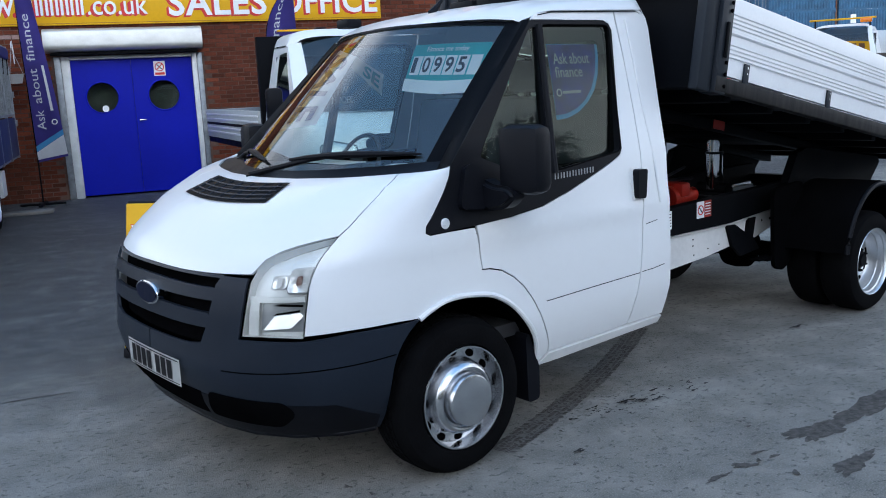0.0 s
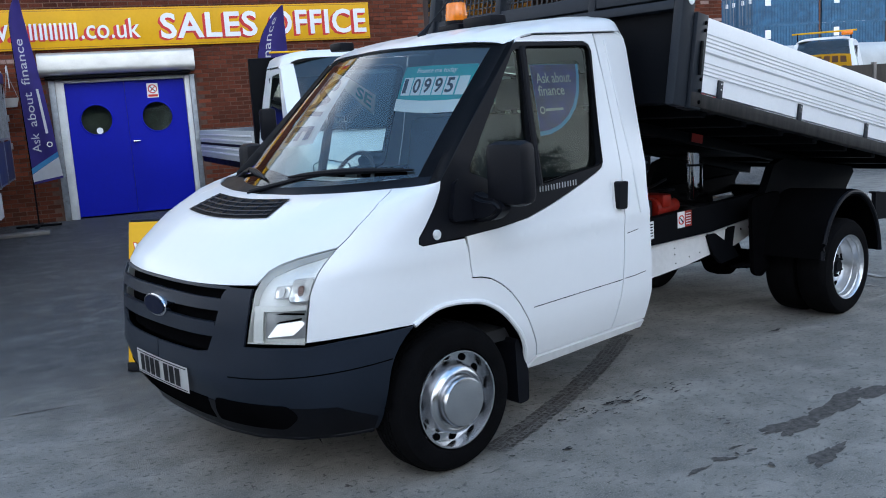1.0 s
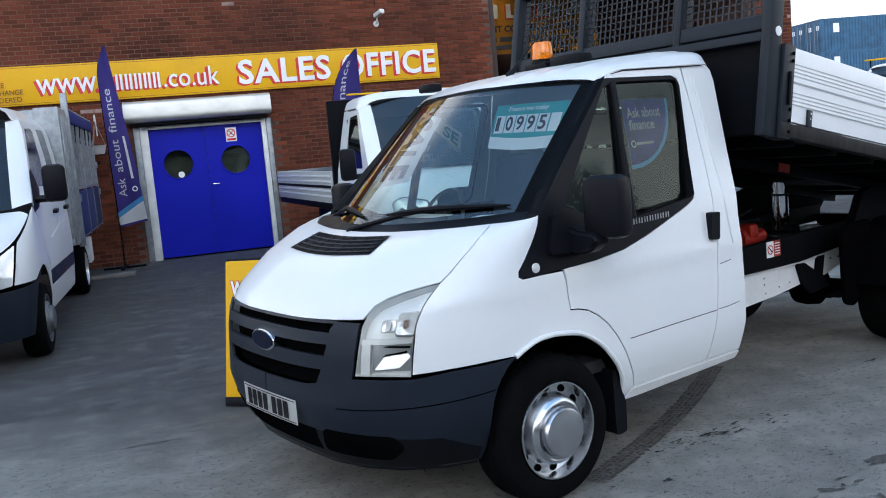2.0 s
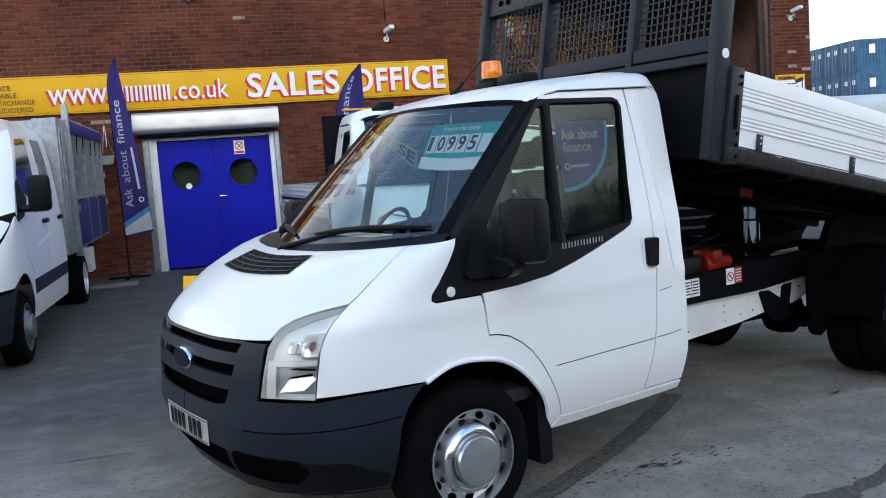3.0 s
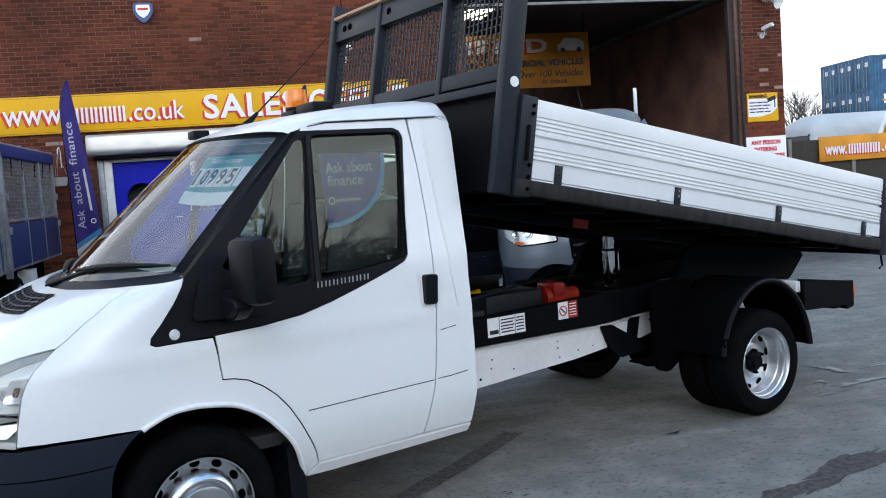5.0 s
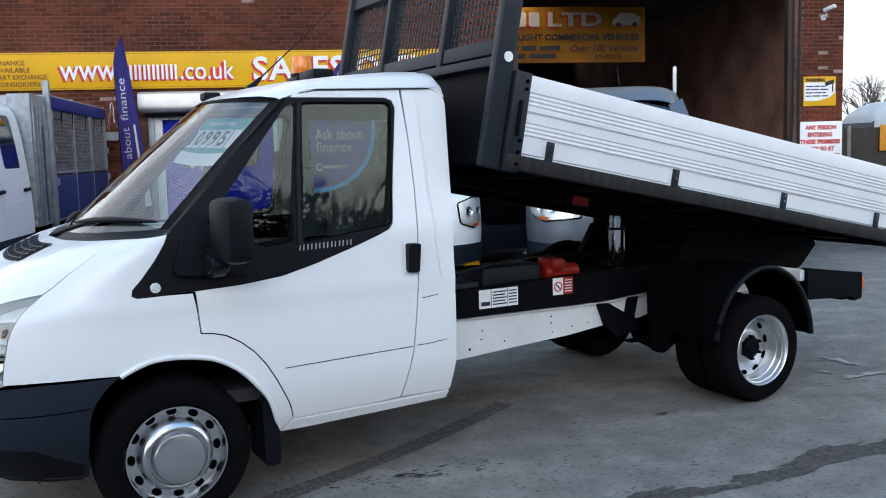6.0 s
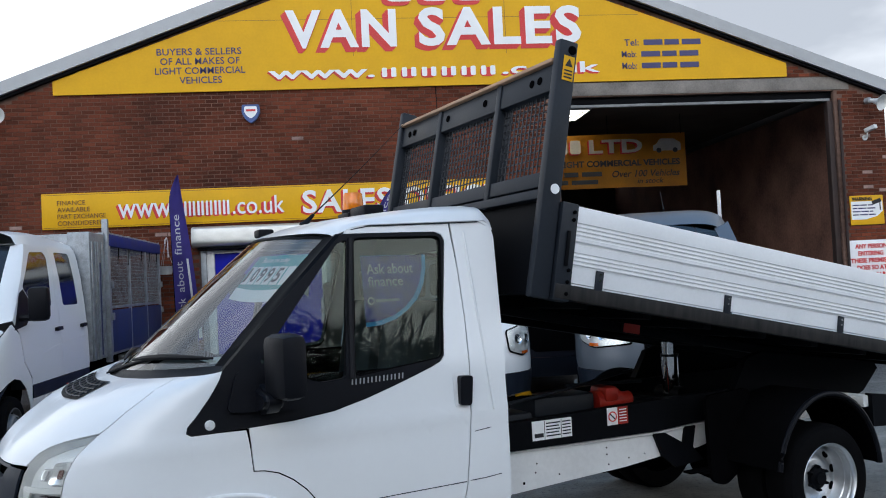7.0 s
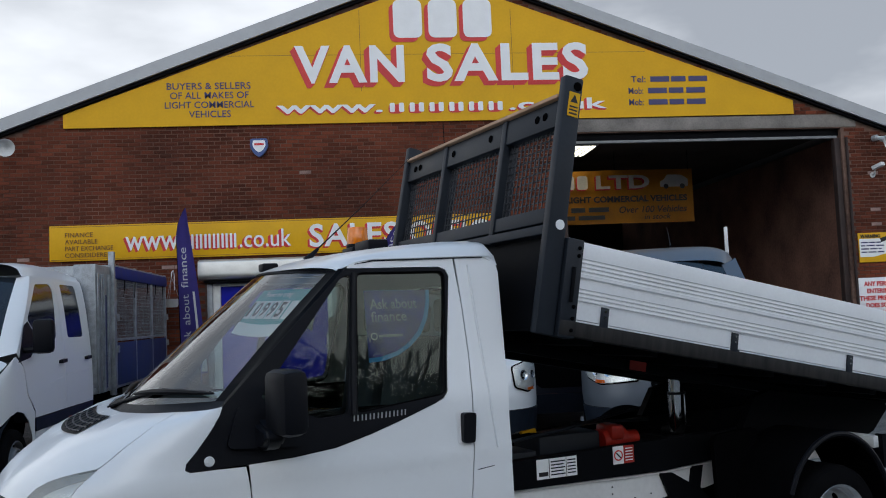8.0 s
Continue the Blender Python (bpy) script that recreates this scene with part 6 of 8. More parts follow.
# rear mudguards and lamp board
for flip in (False, True):
    mg = bmesh.new()
    rr_ = []
    for a in range(6, 171, 6):
        ca, sa = math.cos(radians(a)), math.sin(radians(a))
        rr_.append([mg.verts.new((3.545 + q * ca, yy, .345 + q * sa * 1.22)) for q, yy in ((.400, -1.03), (.430, -1.035), (.437, -1.01), (.430, -.58), (.415, -.58), (.415, -1.0))])
    for r0, r1 in zip(rr_, rr_[1:]):
        for k in range(6):
            mg.faces.new((r0[k], r0[(k + 1) % 6], r1[(k + 1) % 6], r1[k]))
    mg.faces.new(rr_[0])
    mg.faces.new(rr_[-1][::-1])
    bmesh.ops.recalc_face_normals(mg, faces=mg.faces)
    # mudguard is near black for its shade, the lip paler for its highlight
    lipm = tube([(3.545 + .422 * math.cos(radians(a)), -1.034, .345 + .422 * 1.22 * math.sin(radians(a))) for a in range(6, 171, 6)], 0.016, 8)
    # dark sheet standing in for the inner mudguard and the shade before the wheel
    fl = prism(round_poly([(2.98, .86), (3.34, .88), (3.30, .42), (3.10, .30), (3.0, .34)], 0.05), -.62, -.59, "y")
    lb = prism(round_poly([(3.97, .61), (3.97, .815), (4.46, .745), (4.50, .745), (4.50, .57), (4.42, .555), (4.42, .585)], 0.012), -1.0, -.95, "y")
    stay = box(3.93, 4.00, -.97, -.42, .73, .80, 0.006)
    rl = box(4.502, 4.53, -.995, -.93, .625, .715, 0.01)
    for nm, bm, mt, lab in (("mudguard", mg, M_SHADE_BLACK, "black rear mudguard"), ("mudguard_lip", lipm, M_BLACK, ""), ("wheel_shield", fl, M_SHADE_BLACK, ""), ("lamp_board", lb, M_STEEL_BLACK, ""), ("lamp_stay", stay, M_WHITE_OLD, ""), ("rear_lamp", rl, M_AMBER, "amber and red rear lamp")):
        if flip:
            c = flipped(bm)
            bm.free()
            bm = c
        part(nm, bm, mt, truck, lab)
both("hinge_frame", prism([(3.30, .86), (4.40, .72), (4.47, .743), (4.62, .885), (4.59, .93), (3.55, 1.08), (3.42, 1.05)], -0.53, -0.47, "y"), M_STEEL_BLACK, truck)
part("tow_beam", box(4.36, 4.46, -.95, .95, .56, .66, 0.01), M_STEEL_BLACK, truck)

# tipping bed, tilted about its rear hinge
TILT_B = 11.1
BED = Matrix.Translation((1.70, 0, 1.611)) @ Matrix.Rotation(radians(TILT_B), 4, "Y")
bed = new("tipper_bed")
bed.parent = truck
bed.matrix_local = BED
part("bed_floor", box(-0.10, 3.12, -1.03, 1.03, -0.045, -0.010, 0.004), M_STEEL_GREY, bed)
for s in (-1, 1):
    part("edge_rail", box(-0.05, 3.14, *sorted((s * 1.075, s * 1.005)), -0.090, -0.012, 0.008), M_RAIL, bed, "scuffed black edge rail")
for cx in [0.15 + 0.42 * i for i in range(8)]:
    part("bed_bearer", box(cx, cx + 0.06, -1.0, 1.0, -0.115, -0.046, 0.004), M_STEEL_BLACK, bed)
for s in (-1, 1):
    part("bed_runner", box(0.0, 3.05, s * .44 - .04, s * .44 + .04, -0.175, -0.116, 0.006), M_STEEL_BLACK, bed)
part("ram_beam", box(1.40, 1.80, -.40, .40, -0.165, -0.116, 0.01), M_STEEL_BLACK, bed)
part("warning_label", box(.84, .96, -.489, -.486, -0.17, -0.115), M_RED, bed, "red warning label")
part("label_stay", box(.82, .98, -.4855, -.481, -0.172, -0.113), M_STEEL_BLACK, bed)


def dropside(y_out, s):
    """A ribbed aluminium dropside, outer face at y_out; s is the way out."""
    out = [(0.0, 0.0), (0.0, .088)]
    for grp in (.082, .236):
        for i in range(4):
            b0 = grp + i * .021
            out += [(0.0, b0), (-0.007, b0 + .004), (-0.007, b0 + .011), (0.0, b0 + .015)]
        if grp < .2:
            out += [(0.0, .199), (-0.018, .203), (-0.018, .213), (0.0, .219)]
    out += [(0.0, .380), (-0.004, .398), (-0.030, .398), (-0.030, 0.0)]
    pts = [(y_out + s * d, v) for d, v in out]
    return prism(pts, 0.045, 3.075, "x")


for s in (-1, 1):
    side = part("dropside", dropside(s * 1.062, s), M_ALU, bed, "white ribbed aluminium dropside")
    for cx in (.215, 1.09, 1.985, 2.88):
        part("strap", box(cx - .024, cx + .024, *sorted((s * 1.064, s * 1.074)), -.03, .085, 0.003), M_STEEL_GREY, side)
        for bz in (.035, .065):
            part("rivet", moved(lathe([(0.006, 0.0), (0.006, s * 0.004)], 8), Matrix.Translation((cx, s * 1.0745, bz))), M_CHROME, side)
    post = part("corner_post", box(-.055, .045, *sorted((s * 1.072, s * .98)), -.10, .405, 0.006), M_STEEL_GREY, bed)
    part("latch_bar", box(-.015, .005, *sorted((s * 1.073, s * 1.086)), .08, .26, 0.004), M_STEEL_BLACK, post)
    for bz in (-.06, .0, .06, .32, .36):
        part("bolt", moved(lathe([(0.010, 0.0), (0.010, s * 0.006), (0.004, s * 0.008)], 10), Matrix.Translation((.018, s * 1.0735, bz))), M_SHADE_BLACK, post)
    part("rear_post", box(3.08, 3.15, *sorted((s * 1.078, s * 1.0)), -.12, .40, 0.006), M_STEEL_GREY, bed)
    part("rear_hook", tube([(3.13, s * 1.05, -.12), (3.16, s * 1.05, -.19), (3.13, s * 1.05, -.21)], 0.008, 6), M_STEEL_BLACK, bed)
part("tailboard", prism([(3.085 + d, v) for d, v in ((0, .0), (.03, 0), (.03, .39), (0, .398))], -1.0, 1.0, "y"), M_ALU, bed)
part("tail_hinge", tube([(3.10, -.9, -.03), (3.10, .9, -.03)], 0.02, 8), M_STEEL_BLACK, bed)

hb = new("headboard")
hb.parent = bed
hb.matrix_local = Matrix.Translation((.012, 0, 0)) @ Matrix.Rotation(radians(.2), 4, "Y")
for s in (-1, 1):
    part("end_post", box(-.185, -.075, *sorted((s * 1.055, s * .995)), -.10, 1.245, 0.010), M_STEEL_GREY, hb)
    part("post_cap_hole", moved(lathe([(0.024, 0.0), (0.024, s * 0.004), (0.015, s * 0.004)], 20), Matrix.Translation((-.11, s * 1.0555, 1.195))), M_SHADE_BLACK, hb)
for yc in (-.42, .37):
    part("upright", box(-.175, -.075, yc - .025, yc + .025, .40, 1.13, 0.006), M_STEEL_GREY, hb)
part("bottom_rail", box(-.18, -.07, -.995, .995, .405, .455, 0.006), M_STEEL_GREY, hb)
part("mesh_rail", box(-.165, -.085, -.995, .995, .47, .55, 0.006), M_STEEL_GREY, hb)
part("top_rail", box(-.165, -.085, -.995, .995, .985, 1.13, 0.006), M_STEEL_GREY, hb)
part("timber_strip", box(-.19, -.06, -.995, .995, 1.131, 1.153, 0.004), M_WOOD, hb, "pale timber capping strip")
part("lower_sheet", box(-.13, -.115, -.995, .995, -.08, .405), M_STEEL_BLACK, hb, "dark steel lower sheet")
for yc in (-.86, -.78, -.25, .25, .78, .86):
    part("rail_hole", moved(lathe([(0.022, 0.0), (0.022, -0.004), (0.012, -0.004)], 18), Matrix.Translation((-.166, yc, 1.06)) @ Matrix.Rotation(radians(-90), 4, "Z")), M_SHADE_BLACK, hb)
for y0, y1 in ((-.995, -.445), (-.395, .345), (.395, .995)):
    wire = bmesh.new()
    k = y0
    while k < y1:
        add_box(wire, -.128, -.122, k, k + .007, .55, .985)
        k += .042
    z = .56
    while z < .985:
        add_box(wire, -.121, -.115, y0, y1, z, z + .007)
        z += .042
    tagged(part("mesh_panel", wire, M_MESH, hb, "dark square wire mesh"), kind="stuff")
badge = part("round_badge", moved(lathe([(0.026, 0.0), (0.026, -0.003)], 24), Matrix.Translation((-.118, -1.0555, .460))), M_PAPER, hb, "round white badge")
part("warning_label", box(-.155, -.09, -1.0585, -1.0555, 1.03, 1.16), M_YELLOW, hb, "yellow warning label")
part("label_symbol", prism([(-.145, 1.105), (-.10, 1.105), (-.1225, 1.148)], -1.0605, -1.0588, "y"), M_INK, hb)
for i in range(3):
    part("text_bar", box(-.147, -.098, -1.0605, -1.0588, 1.042 + i * .018, 1.050 + i * .018), M_INK, hb)


# ---- other vehicles ----
VAN = Shell([(.2, .95), (.4, 1.0), (.7, 1.02), (1.0, 1.02), (1.25, 1.0), (1.45, .97), (1.8, .90), (2.2, .81), (2.5, .75)],
            [(.2, .90), (.35, .95), (.55, .98), (.75, .98), (.9, .96), (1.05, .915), (1.15, .85), (1.25, .73), (1.32, .60), (1.38, .40), (1.42, .12)])


def modern_cab(root, paint, lamp, roof, rear, grille_top=1.0, low_dark=.52, wide=0.0, header=0.0):
    """The front of a panel van or chassis cab: nose, lamps, doors, glass and roof."""
    sh, hh = VAN, VAN.half
    arch = [(-.42, .34), (-.40, .50), (-.33, .66), (-.22, .76), (-.05, .80), (.12, .77), (.27, .68), (.37, .54), (.42, .36)]

    def mirrored(outline, d, step=0.06, thick=0.008):
        return whole_nose(outline, d, step, thick, sh)

    part("bumper", mirrored([(-hh, .26), (-.45, .26)] + arch[:3] + [(-.36, low_dark), (-hh, low_dark)], 0.01), M_BUMPER, root)
    body = [(-hh, low_dark + .004), (-.365, low_dark + .004)] + arch[2:] + [(.44, .36), (.46, .55), (.40, .80), (.20, .93), (.13, 1.20), (0.0, 1.42), (-.62, 1.40), (-hh, 1.392)]
    part("nose_shell", mirrored(body, 0.0, 0.04, 0.0), paint, root)
    part("grille_back", mirrored(round_poly([(-hh, .60), (-1.25 + wide, .60), (-1.12 + wide, .72), (-1.10 + wide, grille_top - .06), (-1.22 + wide, grille_top), (-hh, grille_top)], 0.02), 0.012, 0.06, 0.01), M_SHADE_BLACK, root)
    n_b = 4
    for i in range(n_b):
        z = .64 + (grille_top - .70) * i / (n_b - 1)
        part("grille_bar", mirrored([(-hh, z), (-1.14 + wide, z + .005), (-1.14 + wide, z + .028), (-hh, z + .026)], 0.024, 0.06, 0.012), M_STEEL_GREY, root)
    for flip in (False, True):
        ln = new("headlight")
        ln.parent = root
        for nm, off, mt, shr in (("housing", 0.010, M_SHADE_BLACK, -0.004), ("reflector", 0.016, M_REFLECTOR, 0.012), ("lens", 0.024, M_LENS, 0.004)):
            bm = poly_patch(shrunk(lamp, shr), sh.skin(off), 0.04, 0.003 if nm != "lens" else 0.0)
            if flip:
                c = flipped(bm)
                bm.free()
                bm = c
            part(nm, bm, mt, ln)
        cu, cz = sum(p[0] for p in lamp) / len(lamp), sum(p[1] for p in lamp) / len(lamp)
        for du, r_, mt in ((-.07, .055, M_CHROME), (.08, .045, M_CHROME)):
            c = sh.off(cu + du, cz + .01, 0.018)
            d = (sh.off(cu + du, cz + .01, 0.1) - c).normalized()
            bowl = moved(lathe([(r_ * .4, -.002), (r_ * .8, -.006), (r_, -.012), (r_ * .9, 0.0)], 18), Matrix.Translation(c) @ d.to_track_quat("-Y", "Z").to_matrix().to_4x4())
            if flip:
                c2 = flipped(bowl)
                bowl.free()
                bowl = c2
            part("lamp_bowl", bowl, mt, ln)
        am = poly_patch([(cu - .02, min(z for _, z in lamp) + .015), (cu + .10, min(z for _, z in lamp) + .02), (cu + .09, min(z for _, z in lamp) + .05), (cu - .02, min(z for _, z in lamp) + .045)], sh.skin(0.021), 0.05, 0.002)
        if flip:
            c2 = flipped(am)
            am.free()
            am = c2
        part("indicator", am, M_AMBER, ln)
    win = round_poly([(.28, 1.44), (1.05, 1.44), (1.12, roof - .28), (.78, roof - .26)], 0.04)
    door_o = [(.46, .40), (1.20, .40), (1.24, 1.40), (1.27, roof - .20), (.76, roof - .20), (.02, 1.43), (.14, 1.20), (.21, .93), (.41, .80), (.47, .55)]
    both("cab_door", hole_patch(shrunk(door_o, 0.003), [win], sh.skin(), 0.08, 0.01), paint, root)
    for ob in both("door_glass", poly_patch(shrunk(win, -.008), sh.skin(-.004), 0.1, 0.0), M_GLASS_DARK, root):
        ob.visible_shadow = False
    back = [(1.206, .40), (rear, .40), (rear, roof - .19), (1.276, roof - .19), (1.246, 1.40)]
    both("body_side", poly_patch(back, sh.skin(), 0.12, 0.01), paint, root)
    both("sill", poly_patch([(.44, .30), (rear - .02, .30), (rear - .02, .395), (.46, .395)], sh.skin(-.01), 0.3, 0.02), M_BUMPER, root)

    def scr(s, t):
        k = s * s
        a = Vector((-.14 + .16 * k, .86 * s, 1.40 + .02 * k))
        b = Vector((.80 + .02 * k - .9 * header, .70 * s, roof - .09 - .08 * k - header))
        return a.lerp(b, t) + Vector((-.69, 0, .72)) * 4 * t * (1 - t) * .03

    w = part("windscreen", turned(grid_patch(lambda s, t: scr(s * 2 - 1, t), 16, 8)), M_FAR_SCREEN, root)
    w.visible_shadow = False
    pb = bmesh.new()
    rws = []
    for i in range(9):
        t = i / 8
        a = scr(-1, t)
        b = sh.at(.02 + .74 * t, 1.43 + (roof - .20 - 1.43) * t)
        rws.append([pb.verts.new(p) for p in (scr(-.93, t) + Vector((-.003, 0, .004)), a.lerp(b, .5) + Vector((-.01, -.01, .012)), b)])
    for r0, r1 in zip(rws, rws[1:]):
        for k in range(2):
            pb.faces.new((r0[k], r0[k + 1], r1[k + 1], r1[k]))
    both("a_pillar", pb, paint, root)

    def rf_at(s, t):
        drop = header * max(0, 1 - s * 14)
        x = .80 + (rear - .80) * s - .9 * drop
        a = abs(t)
        ze = roof - .20 + (.02 if s > .1 else 0)
        zc = roof - .09 + .09 * min(1, s * 6)
        yw = float(np.interp(ze, sh.wz, sh.wv)) if s > .04 else .72
        return Vector((x, math.copysign(yw * a, t), ze + (zc - ze) * (1 - a ** 5) ** (1 / 2.2) - drop))

    part("roof", grid_patch(lambda s, t: rf_at(s, math.copysign(abs(t * 2 - 1) ** .8, t * 2 - 1)), 14, 30), paint, root)
    part("cab_rear", prism([(-1.0, .4), (1.0, .4), (.98, 1.4), (.78, roof - .2), (.70, roof - .04), (-.70, roof - .04), (-.78, roof - .2), (-.98, 1.4)], rear - .02, rear - .005, "x"), paint, root)
    part("cowl", grid_patch(lambda s, t: Vector((-.40 + .28 * t + .16 * (2 * s - 1) ** 2, .86 * (2 * s - 1), 1.388 + .012 * t)), 12, 2, 0.004), M_BLACK, root)
    part("dashboard", box(.0, .5, -.88, .88, .9, 1.32, 0.05), M_DASH, root)
    part("cab_lining", box(1.19, 1.20, -.86, .86, .5, roof - .30), M_SEAT, root)
    for y0 in (-.75, .25):
        part("cab_seat", merged(box(.7, 1.18, y0, y0 + .5, .8, 1.0, .05), box(1.06, 1.18, y0, y0 + .5, 1.0, 1.65, .05)), M_SEAT, root)
    for flip in (False, True):
        bm = merged(box(.12, .24, -1.26, -1.08, 1.32, 1.68, .04), tube([(.14, -.97, 1.36), (.17, -1.10, 1.36)], .03, 8))
        if flip:
            c = flipped(bm)
            bm.free()
            bm = c
        part("door_mirror", bm, M_BLACK, root)
    part("plate", box(-1.012, -.998, -.26, .26, .40, .51, .003), M_PLATE, root, "white number plate")
    part("plate_bar", box(-1.016, -1.0125, -.21, .21, .425, .485), M_INK, root)
    liner = bmesh.new()
    for s in (-1, 1):
        add_box(liner, -.42, .42, *sorted((s * .45, s * .70)), .25, .80)
    part("arch_liner", liner, M_SHADE_BLACK, root)


LAMP_SLIM = round_poly([(-1.20, .90), (-.80, .86), (-.58, .93), (-.50, 1.10), (-.75, 1.10), (-1.18, 1.00)], 0.03)
LAMP_TALL = round_poly([(-1.00, .84), (-.80, .78), (-.66, .84), (-.60, 1.06), (-.76, 1.12), (-1.02, 1.06)], 0.04)


def place_van(x, y, turn):
    """A pose with the front axle over (x, y); turn 90 faces the camera's yard."""
    return Matrix.Translation((x, y, 0)) @ Matrix.Rotation(radians(turn), 4, "Z")


silver = thing("panel_van", "silver panel van with a dark grille behind the tipper", "van", place_van(3.78, 5.05, 74))
modern_cab(silver, M_SILVER, LAMP_SLIM, 2.37, 3.9, low_dark=.63, wide=-.2, header=.12)
for s in (-1, 1):
    front_wheel(silver, 0, s * 0.99, .34, .34, s)
    rear_wheel(silver, 3.3, s * 0.99, .34, .34, s, dual=False)
part("roof_post", box(1.12, 1.17, -.80, -.76, 2.15, 2.57, .006), M_WHITE_OLD, silver, "pale upright at the roof's edge")
part("antenna_whip", tube([(.95, -.1, 2.36), (1.05, -.1, 2.43), (1.35, -.1, 2.62)], [.012, .006, .003], 6), M_BLACK, silver)

pickup = thing("dropside_truck", "white dropside truck parked against the brick wall", "truck", place_van(1.27, 5.75, 94))
modern_cab(pickup, M_WHITE, LAMP_TALL, 2.34, 1.42, grille_top=1.16, low_dark=.61)
for s in (-1, 1):
    front_wheel(pickup, 0, s * 0.99, .34, .34, s)
    rear_wheel(pickup, 3.5, s * 0.99, .34, .34, s)
part("bed_floor", box(1.50, 5.2, -1.05, 1.05, .92, 1.0, .008), M_STEEL_BLACK, pickup)
part("chassis", merged(box(1.3, 5.1, -.45, -.35, .55, .75), box(1.3, 5.1, .35, .45, .55, .75)), M_STEEL_BLACK, pickup)
for s in (-1, 1):
    d = new("side_board")
    d.parent = pickup
    part("board", box(1.52, 5.2, *sorted((s * 1.06, s * 1.03)), 1.005, 1.42, .006), M_ROOF_GREY, d, "silver aluminium side board")
    for zz in (1.08, 1.15, 1.27, 1.34):
        part("rib", box(1.54, 5.18, *sorted((s * 1.068, s * 1.0605)), zz, zz + .025, .002), M_ALU, d)
    part("stripe", box(1.54, 5.18, *sorted((s * 1.0665, s * 1.0605)), 1.20, 1.235), M_STEEL_BLACK, d)
part("tail_board", box(5.17, 5.2, -1.02, 1.02, 1.005, 1.42, .006), M_SILVER, pickup)
part("headboard", box(1.47, 1.56, -1.02, 1.02, 1.005, 2.30, .01), M_STEEL_BLACK, pickup, "black steel headboard")
part("roof_strip", box(1.30, 1.40, -.78, .78, 2.345, 2.365, .004), M_YELLOW, pickup, "yellow strip at the roof's rear edge")
part("roof_marker", box(.95, 1.05, .30, .42, 2.335, 2.36, .008), M_BLACK, pickup)
card = thing("stacked_board", "white board standing in the dropside bed", "board", pickup.matrix_world.copy())
part("board", box(3.0, 4.9, -.70, -.66, 1.0, 1.56, .004), M_WHITE_OLD, card)

# crew cab with a mesh cage body, backed up to the wall
SPR = Shell([(.25, .95), (.5, .99), (.9, 1.0), (1.2, .99), (1.5, .965), (1.9, .925), (2.15, .885), (2.3, .84), (2.45, .78)],
            [(.25, .88), (.45, .94), (.65, .96), (.85, .95), (1.0, .90), (1.1, .83), (1.2, .70), (1.28, .52), (1.34, .30), (1.38, .08)])
crew = thing("cage_tipper", "white crew cab tipper with a galvanised mesh cage", "truck", place_van(-4.08, 4.87, 90))
sa = [(-.46, .36), (-.43, .55), (-.34, .72), (-.18, .83), (0, .86), (.18, .83), (.34, .73), (.45, .58), (.50, .36)]
hs = SPR.half


def spr_both(name, outline, paint, d=0.0, step=0.07, thick=0.008, holes=None, label=""):
    bm = hole_patch(outline, holes or [], SPR.skin(d), step, thick)
    return both(name, bm, paint, crew, label)


spr_both("bumper", [(-hs, .28), (-.48, .28)] + sa[:4] + [(-.36, .74), (-.70, .72), (-hs, .70)], M_BUMPER, 0.01)
spr_both("front_wing", sa[3:] + [(.52, .36), (.52, .80), (.30, 1.0), (.22, 1.30), (.05, 1.40), (-.30, 1.375), (-.62, 1.12), (-.70, .76), (-.36, .76)], M_WHITE, 0.0, 0.05)
spr_both("hood", [(-hs, .98), (-.95, .98), (-.72, 1.10), (-.66, 1.14), (-.40, 1.34), (-.62, 1.372), (-hs, 1.366)], M_WHITE, 0.0, 0.05)
spr_both("grille", [(-hs, .72), (-1.0, .72), (-.97, .96), (-hs, .965)], M_BLACK, 0.004)
spr_both("headlight", round_poly([(-.98, .74), (-.73, .76), (-.67, 1.10), (-.92, .97)], .02), M_REFLECTOR, 0.006)
w1 = round_poly([(.48, 1.78), (.74, 1.58), (1.36, 1.56), (1.44, 2.12), (1.36, 2.19), (.88, 2.17)], .05)
w2 = round_poly([(1.78, 1.56), (2.40, 1.56), (2.33, 2.20), (1.74, 2.20)], .06)
spr_both("crew_door", shrunk([(.53, .74), (1.56, .74), (1.58, 2.26), (.80, 2.26), (.08, 1.44), (.24, 1.30), (.32, 1.0), (.53, .82)], .003), M_WHITE, 0, 0.08, .008, [w1])
spr_both("crew_door", shrunk([(1.565, .74), (2.58, .74), (2.56, 2.26), (1.585, 2.26)], .003), M_WHITE, 0, 0.08, .008, [w2])
for wv_, nm in ((w1, "door_glass"), (w2, "door_glass")):
    for ob in spr_both(nm, shrunk(wv_, -.008), M_FAR_GLASS, -.004, .1, 0.0):
        ob.visible_shadow = False
spr_both("black_corner", [(.10, 1.34), (.46, 1.38), (.74, 1.55), (.48, 1.76), (.36, 1.72)], M_BLACK, 0.004)
spr_both("cab_corner", [(2.585, .74), (2.68, .74), (2.68, 1.6), (2.64, 2.26), (2.565, 2.26)], M_WHITE)
spr_both("side_moulding", [(.54, .735), (2.66, .735), (2.66, .60), (.56, .60)], M_BUMPER, 0.004, .3, .02)
spr_both("skirt", [(.53, .36), (2.66, .34), (2.66, .595), (.55, .595)], M_WHITE, 0, .2)
both("door_seam", tube([SPR.off(u, z, .002) for u, z in ((.92, 1.05), (1.3, 1.10), (1.8, 1.14), (2.62, 1.15))], .004, 5), M_WHITE_OLD, crew)
